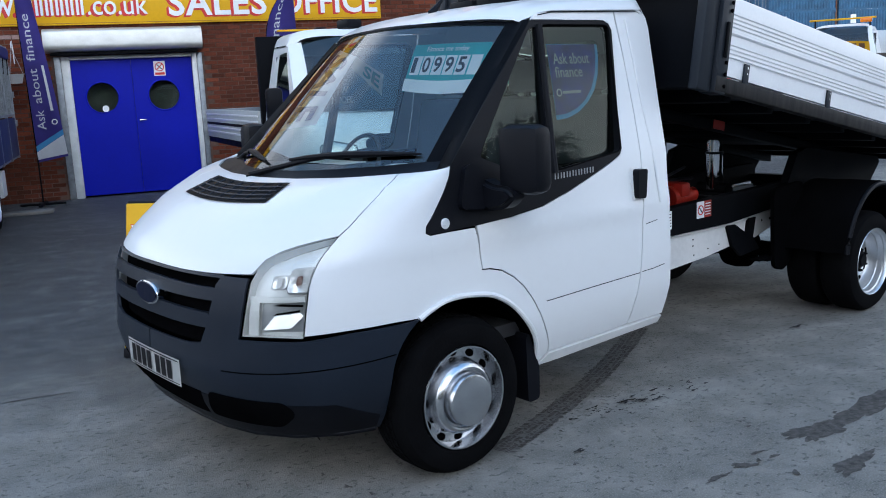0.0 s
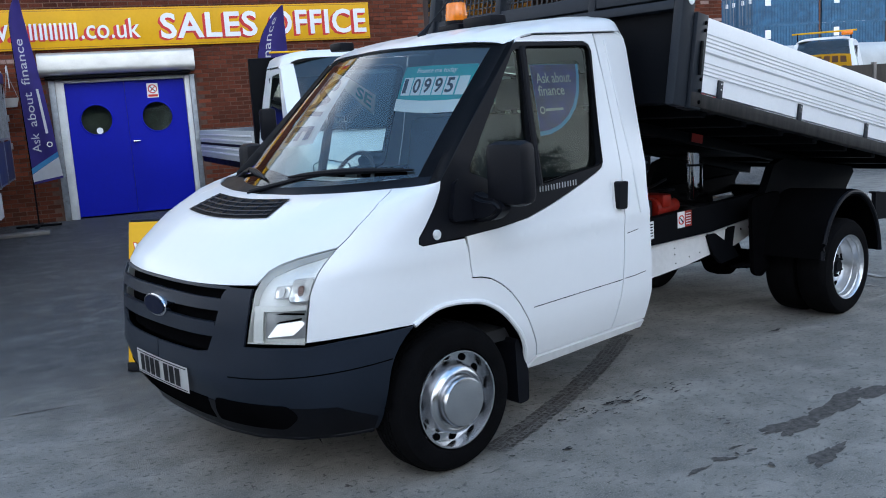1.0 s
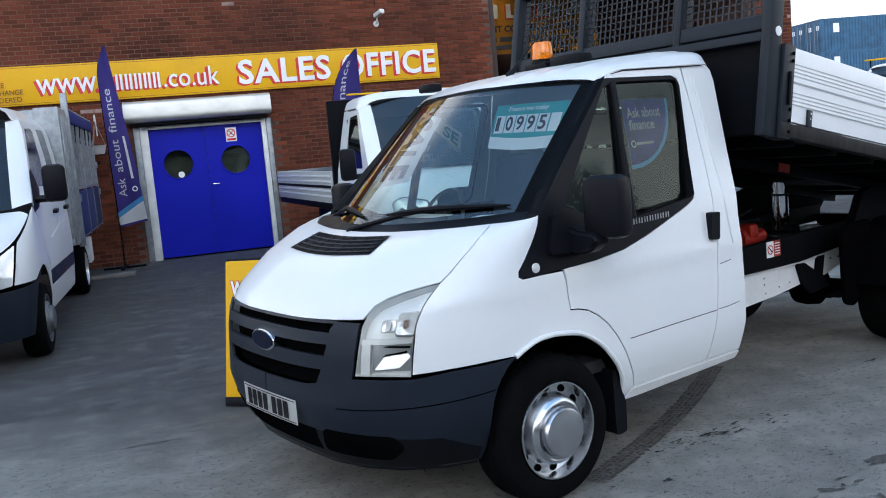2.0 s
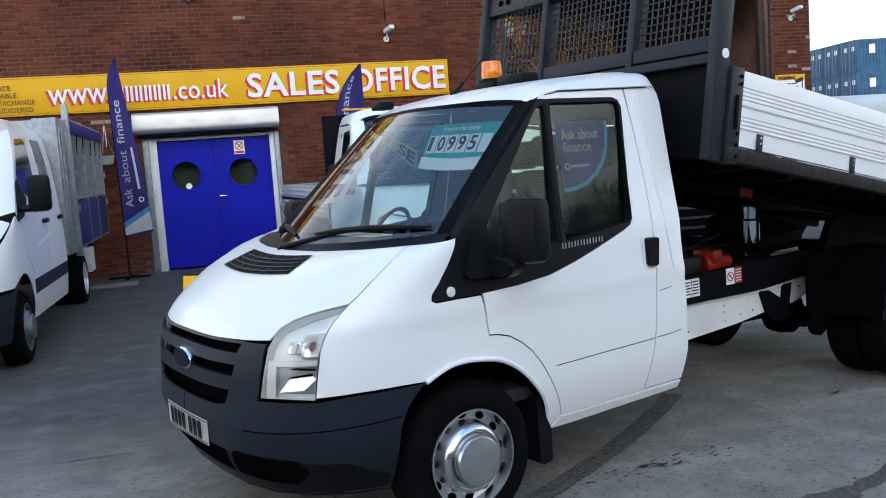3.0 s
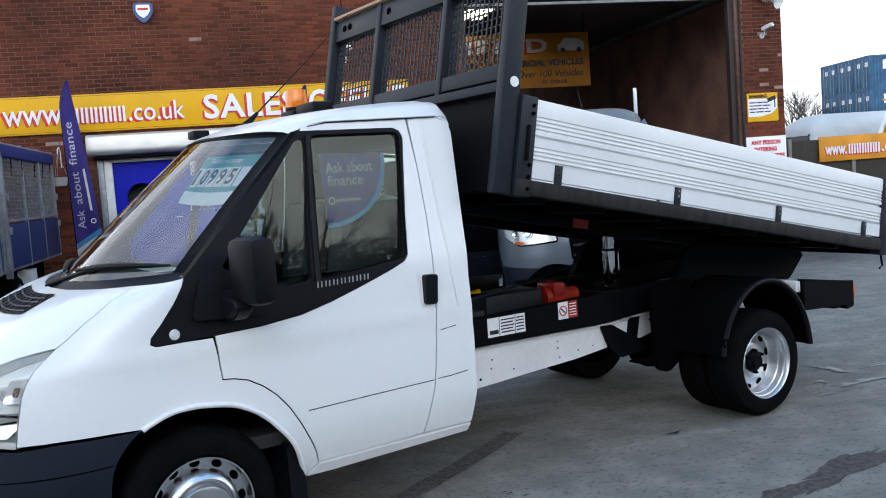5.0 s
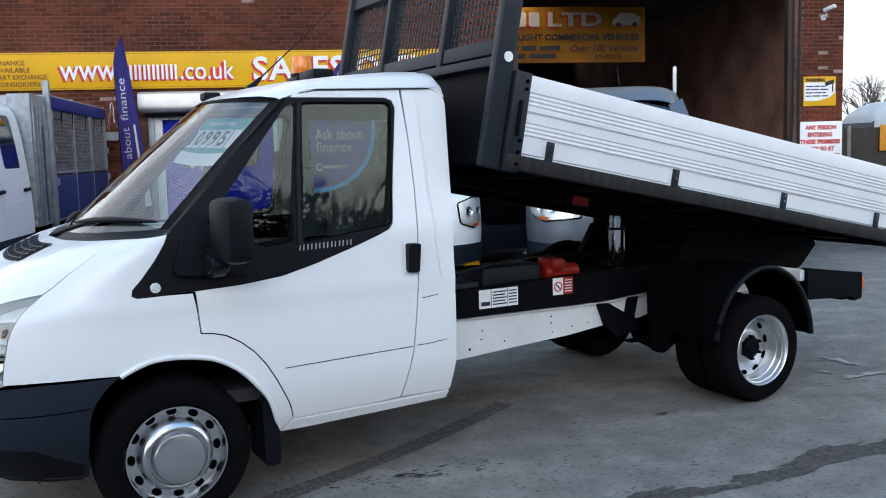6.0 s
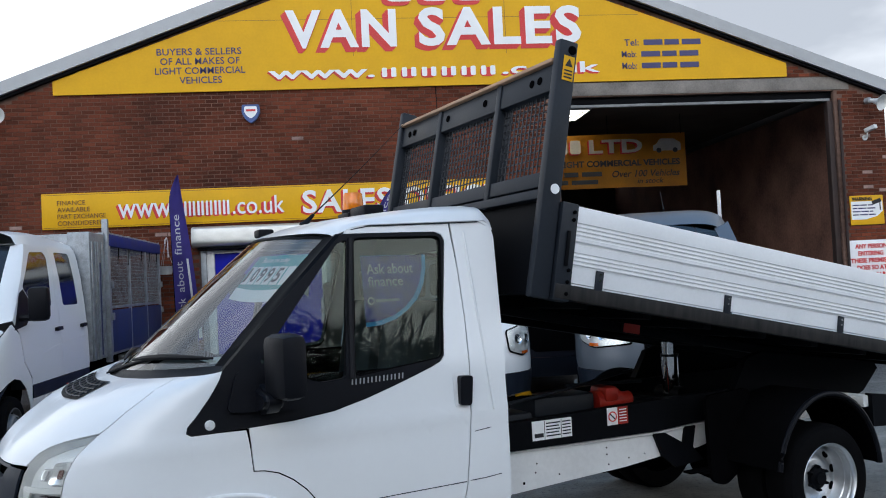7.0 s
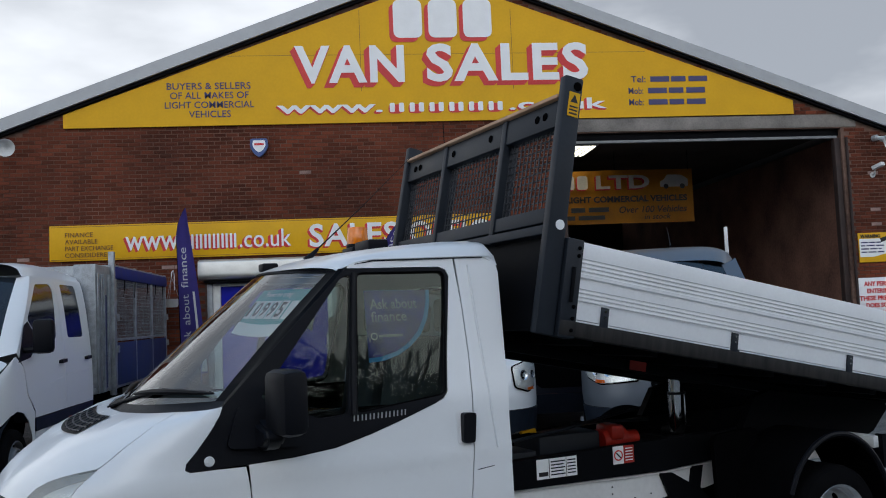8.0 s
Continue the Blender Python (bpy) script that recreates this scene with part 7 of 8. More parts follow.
for hx in (1.36, 2.36):
    both("door_handle", prism(round_poly([(hx, 1.27), (hx + .17, 1.28), (hx + .17, 1.32), (hx, 1.31)], .012), -1.03, -.985, "y"), M_BLACK, crew)
for s in (-1, 1):
    mm = merged(box(.22, .36, *sorted((s * 1.27, s * 1.06)), 1.42, 1.78, .05), tube([(.28, s * .95, 1.46), (.28, s * 1.12, 1.46)], .035, 8))
    part("door_mirror", mm, M_BLACK, crew)


def spr_scr(s, t):
    k = s * s
    a, b = Vector((-.22 + .22 * k, .86 * s, 1.37 + .03 * k)), Vector((.72 + .05 * k, .78 * s, 2.28 - .05 * k))
    return a.lerp(b, t) + Vector((-.75, 0, .66)) * 4 * t * (1 - t) * .03


sw_ = part("windscreen", turned(grid_patch(lambda s, t: spr_scr(s * 2 - 1, t), 14, 8)), M_FAR_GLASS, crew)
sw_.visible_shadow = False
pb = bmesh.new()
rws = []
for i in range(9):
    t = i / 8
    a, b = spr_scr(-1, t), SPR.at(.08 + .72 * t, 1.44 + .82 * t)
    rws.append([pb.verts.new(p) for p in (spr_scr(-.94, t) + Vector((-.004, 0, .004)), a.lerp(b, .5) + Vector((-.012, -.012, .01)), b)])
for r0, r1 in zip(rws, rws[1:]):
    for k in range(2):
        pb.faces.new((r0[k], r0[k + 1], r1[k + 1], r1[k]))
both("a_pillar", pb, M_WHITE, crew)


def spr_roof(s, t):
    x = .72 + 1.93 * s
    a = abs(t)
    yw = .85 if s > .05 else .80
    zc = 2.31 + .14 * math.sin(math.pi * min(1, .25 + s * .6))
    return Vector((x, math.copysign(yw * a, t), 2.25 + (zc - 2.25) * (1 - a ** 5) ** (1 / 2.2)))


part("roof", grid_patch(lambda s, t: spr_roof(s, math.copysign(abs(t * 2 - 1) ** .8, t * 2 - 1)), 12, 28), M_WHITE, crew)
part("cab_rear", prism([(-.97, .7), (.97, .7), (.95, 1.55), (.85, 2.26), (.70, 2.37), (-.70, 2.37), (-.85, 2.26), (-.95, 1.55)], 2.64, 2.65, "x"), M_WHITE, crew)
part("roof_vent", box(.9, 1.3, -.3, .1, 2.42, 2.47, .015), M_FRAME_WHITE, crew)
part("dashboard", box(.0, .55, -.86, .86, .9, 1.34, .05), M_DASH, crew)
part("cab_lining", box(2.60, 2.62, -.84, .84, .5, 2.1), M_SEAT, crew)
for sx in (1.25, 2.2):
    part("cab_seat", merged(box(sx - .35, sx + .1, -.8, .8, .8, 1.0, .05), box(sx, sx + .12, -.8, .8, 1.0, 1.7, .05)), M_SEAT, crew)
for s in (-1, 1):
    front_wheel(crew, 0, s * 0.975, .345, .345, s)
    rear_wheel(crew, 4.33, s * 0.96, .345, .345, s)
both("arch_liner", box(-.44, .46, -.80, -.55, .3, .85), M_SHADE_BLACK, crew)
part("chassis", merged(box(2.2, 7.0, -.45, -.35, .55, .75), box(2.2, 7.0, .35, .45, .55, .75)), M_STEEL_BLACK, crew)
part("body_floor", box(2.72, 7.2, -1.03, 1.03, .80, .88, .01), M_GALV, crew)
part("underbody", box(2.72, 6.9, -.8, .8, .5, .8), M_SHADE_BLACK, crew)
both("tool_locker", box(2.74, 3.45, -1.03, -.75, .85, 2.50, .012), M_GALV, crew, "galvanised locker side")
for xx in (2.78, 2.96, 3.08, 3.30):
    both("locker_rib", box(xx, xx + .05, -1.05, -1.031, .80, 2.38, .006), M_GALV, crew)
part("front_board", box(3.46, 3.50, -1.03, 1.03, .85, 2.53, .008), M_GALV, crew, "galvanised front board")
both("locker_label", box(3.12, 3.25, -1.036, -1.0315, .85, 2.1), M_DROP_BLUE, crew)
both("ladder_post", box(3.52, 3.60, -1.07, -.99, .72, 2.72, .008), M_GALV, crew, "tall galvanised post")
both("side_gate", box(3.70, 7.15, -1.05, -1.02, .84, 1.44, .008), M_DROP_BLUE, crew, "blue painted side gate")
for xx in (3.66, 4.85, 6.0, 7.12):
    both("cage_post", box(xx, xx + .05, -1.055, -1.015, .80, 2.55, .006), M_GALV, crew)
for zz in (1.46, 2.50):
    both("cage_rail", box(3.66, 7.17, -1.05, -1.02, zz, zz + .04, .006), M_GALV, crew)
for s in (-1, 1):
    wire = bmesh.new()
    k = 3.72
    while k < 7.12:
        add_box(wire, k, k + .006, s * 1.036 - .003, s * 1.036 + .003, 1.5, 2.5)
        k += .055
    z = 1.53
    while z < 2.5:
        add_box(wire, 3.72, 7.12, s * 1.030 - .003, s * 1.030 + .003, z, z + .006)
        z += .055
    tagged(part("cage_mesh", wire, M_GALV, crew, "galvanised wire mesh"), kind="stuff")
part("tarpaulin", box(3.62, 7.20, -1.07, 1.07, 2.34, 2.52, .03), M_TARP, crew, "blue tarpaulin over the cage top")
for xx in (4.1, 4.75, 5.6, 6.2, 6.8):
    both("tarp_strap", tube([(xx, -1.075, 2.34), (xx + .02, -1.065, 2.2), (xx - .02, -1.062, 2.10)], .008, 6), M_BLACK, crew)
for xx, zz in ((3.68, 1.75), (3.68, 1.30), (7.14, 1.75), (7.14, 1.3)):
    both("hinge", box(xx, xx + .10, -1.075, -1.052, zz, zz + .10, .006), M_GALV, crew)
both("side_locker", box(5.0, 5.45, -.98, -.6, .36, .72, .01), M_FRAME_WHITE, crew)
both("side_marker", box(1.68, 1.76, -1.0, -.985, .60, .64, .003), M_RED, crew)

# a guessed dark van, added behind the parked vans to darken the gap between them
dark_van = thing("dark_van", "dark navy van added to fill the gap behind the parked vans", "van", place_van(3.15, 8.4, 90))
modern_cab(dark_van, M_NAVY, LAMP_SLIM, 2.2, 3.4)
for s in (-1, 1):
    front_wheel(dark_van, 0, s * 0.99, .34, .34, s)
    rear_wheel(dark_van, 2.9, s * 0.99, .34, .34, s, dual=False)
for ob in [c for c in dark_van.children if c.name.startswith(("plate", "grille_bar", "headlight"))]:
    for c in list(ob.children):
        bpy.data.objects.remove(c)
    bpy.data.objects.remove(ob)

# works van beyond the tipper, by the fence
works = thing("works_van", "white works van with a yellow front and roof bar", "van", place_van(18.9, 17.6, 42) @ Matrix.Scale(1.1, 4))
modern_cab(works, M_WHITE, LAMP_SLIM, 2.62, 3.6)


def works_screen(s, t, d):
    k = s * s
    lo, hi = Vector((-.14 + .16 * k, .86 * s, 1.40 + .02 * k)), Vector((.80 + .02 * k, .70 * s, 2.53 - .08 * k))
    return lo.lerp(hi, t) + Vector((-.69, 0, .72)) * (4 * t * (1 - t) * .03 + d)


part("screen_board", grid_patch(lambda s, t: works_screen(s * 1.9 - .95, .04 + .56 * t, .03), 12, 5, .006), M_YELLOW, works, "yellow board across the windscreen")
for row, (t0, n_l) in enumerate(((.38, 6), (.14, 7))):
    for i in range(n_l):
        w_l = 1.6 / n_l
        part("letter_bar", grid_patch(lambda s, t: works_screen(-.80 + w_l * (i + .72 * s), t0 + .16 * t, .04), 2, 2, .003), M_BROWN_INK, works)
part("bonnet_mirror", merged(box(-.62, -.48, -.16, .14, 1.62, 1.98, .05), tube([(-.5, 0, 1.30), (-.55, 0, 1.65)], .025, 8)), M_BLACK, works, "dark mirror on a stalk")
part("roof_bar", tube([(1.0, -.85, 2.74), (1.0, .85, 2.74)], .025, 8), M_YELLOW, works, "yellow roof bar")
part("beacon", box(.95, 1.15, -.75, -.45, 2.62, 2.74, .03), M_ORANGE, works)
for s in (-1, 1):
    part("bar_foot", box(.98, 1.02, s * .7 - .02, s * .7 + .02, 2.52, 2.74, .004), M_BLACK, works)
    front_wheel(works, 0, s * 0.99, .34, .34, s)
    rear_wheel(works, 3.3, s * 0.99, .34, .34, s, dual=False)


# parked vans behind the camera, which the glass reflects
first = copy_thing(silver, place_van(3.5, -15.5, 250))
tagged(first, "silver panel van parked across the yard", "van", "vans across the yard")
for i, (x, y, a) in enumerate(((7.0, -14.8, 262), (10.2, -14.2, 255), (13.6, -13.0, 248))):
    tagged(copy_thing(works if i % 2 else silver, place_van(x, y, a)), "panel van parked across the yard", "van", "vans across the yard")

# ---- boundary, containers, trees ----
fence = thing("fence", "dark timber fence with pale concrete posts", "fence")
for i in range(9):
    x0 = 11.9 + i * 1.85
    part("panel", box(x0 + .11, x0 + 1.84, 16.0, 16.05, .15, 1.92, .004), M_FENCE, fence)
    part("post", box(x0, x0 + .10, 15.96, 16.08, 0, 1.98, .008), M_CONCRETE, fence, "pale concrete post")
    part("gravel_board", box(x0 + .11, x0 + 1.84, 16.0, 16.05, 0, .145, .004), M_CONCRETE, fence)
fsign = thing("fence_sign", "yellow sign with red lettering on the timber fence", "sign")
# banner orange, duller than the sign yellow, stands in for shade on this sign
part("panel", box(14.62, 17.75, 15.93, 15.955, 1.34, 1.98, .004), M_BANNER, fsign)
word(fsign, "www.", 14.78, 15.42, 1.50, 1.72, 15.920, M_SIGN_WHITE, .03, M_SIGN_RED, (-.03, -.03))
blocks(fsign, 15.46, 16.42, 1.50, 1.76, 15.920, M_SIGN_WHITE, 6, M_SIGN_RED)
word(fsign, ".co.uk", 16.46, 17.50, 1.50, 1.80, 15.920, M_SIGN_WHITE, .03, M_SIGN_RED, (-.03, -.03))

for i, (x, y, a) in enumerate(((17.6, 24.6, 70), (18.2, 22.3, 6), (23.8, 22.6, 9))):
    dome = thing("box_van", "white van with a rounded roof behind the fence", "van", place_van(x, y, a), "vans behind the fence")
    prof = [(-1.0, .5), (1.0, .5), (1.0, 1.9), (.95, 2.25), (.84, 2.52), (.62, 2.72), (.32, 2.83), (0, 2.86), (-.32, 2.83), (-.62, 2.72), (-.84, 2.52), (-.95, 2.25), (-1.0, 1.9)]
    shell_bm = bmesh.new()
    rings = []
    for lx, k in ((0.0, .62), (.18, .78), (.42, .90), (.75, .97), (1.2, 1.0), (4.3, 1.0), (4.55, .97), (4.62, .90)):
        rings.append([shell_bm.verts.new((lx, py * (.9 + .1 * k), pz if pz < 1.9 else 1.5 + (pz - 1.5) * k)) for py, pz in prof])
    for r0, r1 in zip(rings, rings[1:]):
        for k in range(len(prof)):
            shell_bm.faces.new((r0[k], r0[(k + 1) % len(prof)], r1[(k + 1) % len(prof)], r1[k]))
    shell_bm.faces.new(rings[0])
    shell_bm.faces.new(rings[-1])
    bmesh.ops.recalc_face_normals(shell_bm, faces=shell_bm.faces)
    part("body", shell_bm, M_ROOF_GREY, dome, angle=50)
    part("hood", prism([(-.9, .5), (0, .5), (0, 1.55), (-.55, 1.2), (-.9, .95)], -.9, .9, "y"), M_WHITE, dome)
    part("windscreen", prism([(-.42, 1.30), (.02, 2.20), (.02, 1.30)], -.82, .82, "y"), M_FAR_GLASS, dome)
    part("gutter", box(.1, 4.55, -1.015, -1.0, 1.86, 1.93), M_STEEL_BLACK, dome)
    for wx in (-.2, 3.6):
        for s in (-1, 1):
            rear_wheel(dome, wx, s * .98, .34, .34, s, dual=False)

C_TURN = math.degrees(math.atan2(-0.15, 0.99))


def container():
    """A six-metre steel container: corrugated sides, corner posts, door bars."""
    c = thing("shipping_container", "faded blue corrugated shipping container", "container", group="stacked containers")
    pts = []
    n = 22
    for i in range(n):
        x = .15 + i * (5.76 / n)
        w = 5.76 / n
        pts += [(x, 0.0), (x + w * .35, 0.0), (x + w * .5, .04), (x + w * .85, .04)]
    pts.append((5.91, 0.0))
    for y0, s in ((.02, 1), (2.42, -1)):
        bm = bmesh.new()
        lo = [bm.verts.new((x, y0 + s * d, .15)) for x, d in pts]
        hi = [bm.verts.new((x, y0 + s * d, 2.45)) for x, d in pts]
        for i in range(len(pts) - 1):
            bm.faces.new((lo[i], lo[i + 1], hi[i + 1], hi[i]))
        part("side", bm, M_CONTAINER, c, angle=10)
    part("top", box(.05, 6.01, .05, 2.39, 2.48, 2.55), M_CONTAINER, c)
    for x in (0, 5.94):
        for y in (0, 2.32):
            part("corner_post", box(x, x + .12, y, y + .12, 0, 2.59, .008), M_CONTAINER_RUST if x else M_CONTAINER, c)
    for z in (0, 2.45):
        part("rail", merged(box(.12, 5.94, 0, .10, z, z + .14), box(.12, 5.94, 2.34, 2.44, z, z + .14), box(0, .10, .12, 2.32, z, z + .14)), M_CONTAINER, c)
    for y0 in (.13, 1.225):
        part("door", box(.03, .07, y0, y0 + 1.08, .15, 2.44, .01), M_CONTAINER, c)
        for k in range(2):
            part("lock_bar", tube([(.01, y0 + .3 + .45 * k, .12), (.01, y0 + .3 + .45 * k, 2.48)], .02, 6), M_GALV, c)
        part("marking", box(.022, .028, y0 + .1, y0 + .5, 1.75, 2.1), M_PAPER, c)
    part("side_marking", box(1.1, 1.6, .0, .012, 1.5, 2.2), M_PAPER, c)
    part("end_wall", box(5.95, 6.0, .12, 2.32, .1, 2.45), M_CONTAINER, c)
    return c


cbase = Matrix.Translation((48.1, 55.9, 0.0)) @ Matrix.Rotation(radians(C_TURN), 4, "Z")
cont = container()
cont.matrix_world = cbase @ Matrix.Translation((0, 0, 6.05))
for wy in range(3):
    for wx in range(3):
        for wz in range(3):
            if (wx, wy, wz) == (0, 0, 2) or (wx and wy):
                continue
            copy_thing(cont, cbase @ Matrix.Translation((6.2 * wx, 2.5 * wy, .85 + 2.6 * wz)))
stack_base = part("hardstanding", moved(box(-.5, 20, -.5, 9, 0.0, .845, .02), cbase), M_CONCRETE)
tagged(stack_base, "raised concrete hardstanding under the containers", "ground", kind="structure")


def bare_tree(name, x, y, h, seed, label, twigs=3):
    r = random.Random(seed)
    t = thing(name, label, "tree", Matrix.Translation((x, y, 0)))
    trunk = bmesh.new()
    add_tube(trunk, [(0, 0, 0), (.05, .03, h * .2), (0, .1, h * .45)], [h * .028, h * .022, h * .014], 8)
    part("trunk", trunk, M_BARK, t)
    crown = bmesh.new()

    def grow(p, d, length, rad, depth):
        q = p + d * length
        mid = p.lerp(q, .5) + Vector((r.uniform(-1, 1), r.uniform(-1, 1), r.uniform(-.5, 1))) * length * .07
        add_tube(crown, [p, mid, q], [rad, rad * .8, rad * .55], 5 if depth > 1 else 3, cap=False)
        if depth == 0:
            return
        for _ in range(r.choice((3, 4)) if depth > 1 else 4):
            nd = (d + Vector((r.uniform(-1, 1), r.uniform(-1, 1), r.uniform(-.25, .8))) * .75).normalized()
            grow(p.lerp(q, r.uniform(.5, 1.0)), nd, length * r.uniform(.55, .8), rad * .5, depth - 1)

    for k in range(6):
        a = k * math.pi / 3 + r.uniform(-.4, .4)
        grow(Vector((0, .1, h * r.uniform(.25, .45))), Vector((math.cos(a) * .7, math.sin(a) * .7, 1)).normalized(), h * .24, h * .011, twigs)
    part("crown", crown, M_BARK, t)
    return t


bare_tree("bare_tree", 43.9, 60.0, 8.0, 3, "bare winter tree beyond the boundary fence")
bare_tree("bare_tree", 47.0, 62.5, 8.4, 4, "bare winter tree beyond the boundary fence")
for i, (x, y, h) in enumerate(((-19, -21, 10.5), (-14.5, -22, 11.5), (-10, -21, 10), (-6, -22.5, 12), (-1.5, -21, 10.5), (3, -22, 11.5), (8, -21.5, 10.5), (13, -22, 12), (18, -20.5, 11), (24, -20, 10.5), (31, -18, 11))):
    bare_tree("bare_tree", x, y, h, 20 + i, "bare winter tree along the far side of the yard", 2 if i % 2 else 3)
hv, hf = [], []
hr = random.Random(9)
for i in range(60000):
    x = hr.uniform(-30, 44)
    top = 8.4 + 1.1 * math.sin(x * .5) + .7 * math.sin(x * 1.7 + 1) + .5 * math.sin(x * 4.1)
    z = hr.uniform(0, 1) ** .85 * top
    p = Vector((x, -23 + .12 * max(0, x - 10) + hr.uniform(-1.2, 1.2), z))
    s = hr.uniform(.05, .18)
    a = Vector((hr.uniform(-1, 1), hr.uniform(-1, 1), hr.uniform(-1, 1))).normalized()
    b = a.orthogonal().normalized()
    hf.append(tuple(range(len(hv), len(hv) + 4)))
    hv += [p + q for q in (a * s, b * s * .6, -a * s, -b * s * .6)]
for i in range(148):
    for k in range(2):
        x = -30 + .5 * (i + k)
        top = (8.4 + 1.1 * math.sin(x * .5) + .7 * math.sin(x * 1.7 + 1) + .5 * math.sin(x * 4.1)) * hr.uniform(.70, .84)
        hv += [Vector((x, -23 + .12 * max(0, x - 10), 0)), Vector((x, -23 + .12 * max(0, x - 10), top))]
    k = len(hv)
    hf.append((k - 4, k - 2, k - 1, k - 3))
hedge_me = bpy.data.meshes.new("hedge")
hedge_me.from_pydata(hv, [], hf)
hedge_me.materials.append(M_LEAF)
tagged(new("hedge", hedge_me), "tall dark scrubby hedge along the far side of the yard", "hedge", kind="stuff")

# ---- flags, board, basket ----
def feather_flag(x, y, top, low, lean_x, width, turn, taper, bend, label):
    """A feather banner on a bent pole."""
    m = Matrix.Translation((x, y, 0)) @ Matrix.Rotation(radians(turn), 4, "Z")
    fl = thing("feather_flag", label, "flag", m)
    hgt = top - low

    def edge(t):
        return lean_x * t + width * (.92 - taper) * max(0.0, (t - bend) / (1 - bend)) ** 2.3

    def cloth(s, t):
        le = edge(t)
        right = lean_x * t + width * (1 - taper * t) + .015 * math.sin(5 * t)
        return Vector((le + (right - le) * s, .035 * math.sin(4 * s + 6 * t) * s, low + hgt * t - (.08 * (1 - s) * (1 - t) ** 6)))

    part("cloth", grid_patch(cloth, 10, 40, .003), M_PURPLE, fl)
    part("swoosh_white", grid_patch(lambda s, t: cloth(s, .012 + t * (.035 + .07 * s)) + Vector((0, -.006, 0)), 10, 3, .002), M_PAPER, fl)
    part("swoosh_blue", grid_patch(lambda s, t: cloth(s, .048 + .07 * s + t * .028) + Vector((0, -.006, 0)), 10, 2, .002), M_CYAN, fl)
    pole = [(edge(t), .004, low + hgt * t) for t in [i / 20 for i in range(21)]]
    part("pole", tube([(0, .004, .05), (0, .004, low)] + pole, [.014, .013] + [.012 - .008 * i / 20 for i in range(21)], 8), M_STEEL_BLACK, fl)
    part("foot", merged(box(-.35, .35, -.03, .03, 0.0, .035, .01), box(-.03, .03, -.35, .35, .002, .037, .01)), M_STEEL_BLACK, fl)
    for tx, off, ln, hh_ in (("Ask", 0.0, .30, .125), ("about", .41, .54, .125), ("finance", 1.07, .73, .125)):
        bm = lettering(tx, ln, hh_, .002)
        for v in bm.verts:
            t = .155 + (off + v.co.x) / hgt
            s = .16 + (.125 - v.co.z) / (width * (1 - taper * t))
            p = cloth(max(0, min(1, s)), min(1, t))
            v.co = p + Vector((0, -.006 + v.co.y, 0))
        part("lettering", bm, M_FLAG_INK, fl)
    part("small_bar", grid_patch(lambda s, t: cloth(.72 + .10 * s, .25 + .24 * t) + Vector((0, -.006, 0)), 2, 10, .002), M_SIGN_WHITE, fl)
    part("ring_mark", moved(lathe([(.03, 0), (.045, 0), (.045, -.003), (.03, -.003)], 20, closed=True), Matrix.Translation(cloth(.78, .19) + Vector((0, -.006, 0)))), M_SIGN_WHITE, fl)
    return fl


feather_flag(-2.77, 12.0, 3.76, .78, -.06, .47, -4, .55, .80, "purple feather flag with white lettering by the door")
feather_flag(.70, 9.95, 3.24, .9, .05, .50, -8, .10, .62, "purple feather flag standing behind the parked truck")

aboard = thing("a_board", "yellow folding advertising board standing in the yard", "sign board", Matrix.Translation((-1.53, 2.13, 0)) @ Matrix.Rotation(radians(-34), 4, "Z"))
for s in (-1, 1):
    m = Matrix.Translation((.30, s * .02, .97)) @ Matrix.Rotation(radians(s * 12), 4, "X")
    leaf_b = part("leaf", moved(box(-.30, .30, -.012, .012, -.93, 0.0, .006), m), M_YELLOW, aboard)
    part("foot_bar", moved(box(-.30, .30, -.02, .02, -.99, -.93, .004), m), M_BLACK, aboard)
    if s < 0:
        part("lettering_shade", moved(lettering("www.", .34, .11, .002, .05), m @ Matrix.Translation((-.265, -.0135, -.245))), M_SIGN_RED, leaf_b)
        part("lettering", moved(lettering("www.", .33, .10, .003, .01), m @ Matrix.Translation((-.255, -.017, -.24))), M_SIGN_WHITE, leaf_b)
        for i in range(3):
            part("text_bar", moved(box(-.24, .22 - .06 * i, -.016, -.0125, -.42 - .13 * i, -.36 - .13 * i), m), M_SIGN_RED, leaf_b)
part("hinge_bar", tube([(0.0, 0, .97), (.60, 0, .97)], .014, 8), M_BLACK, aboard)

basket = thing("hanging_basket", "white hanging pot on a curled wall bracket", "plant pot")
part("pot", moved(lathe([(.10, 0), (.14, .14), (.15, .15), (.13, .15), (.09, .02)], 24), Matrix.Translation((-2.98, 12.34, 1.98)) @ Matrix.Rotation(radians(90), 4, "X")), M_POT, basket)
part("bracket", tube([(-2.98, 12.598, 2.30), (-2.98, 12.598, 2.58), (-2.98, 12.50, 2.66), (-2.98, 12.36, 2.62), (-2.98, 12.33, 2.54)], .010, 6), M_FRAME_WHITE, basket)
for a in range(3):
    part("chain", tube([(-2.98, 12.33, 2.54), (-2.98 + .13 * math.cos(a * 2.1), 12.34 + .13 * math.sin(a * 2.1), 2.13)], .004, 5), M_GALV, basket)
slab = thing("kerb_slab", "pale concrete slab lying by the wall", "slab")
part("slab", box(-3.4, -2.55, 10.7, 11.0, 0.0, .05, .008), M_CONCRETE, slab)


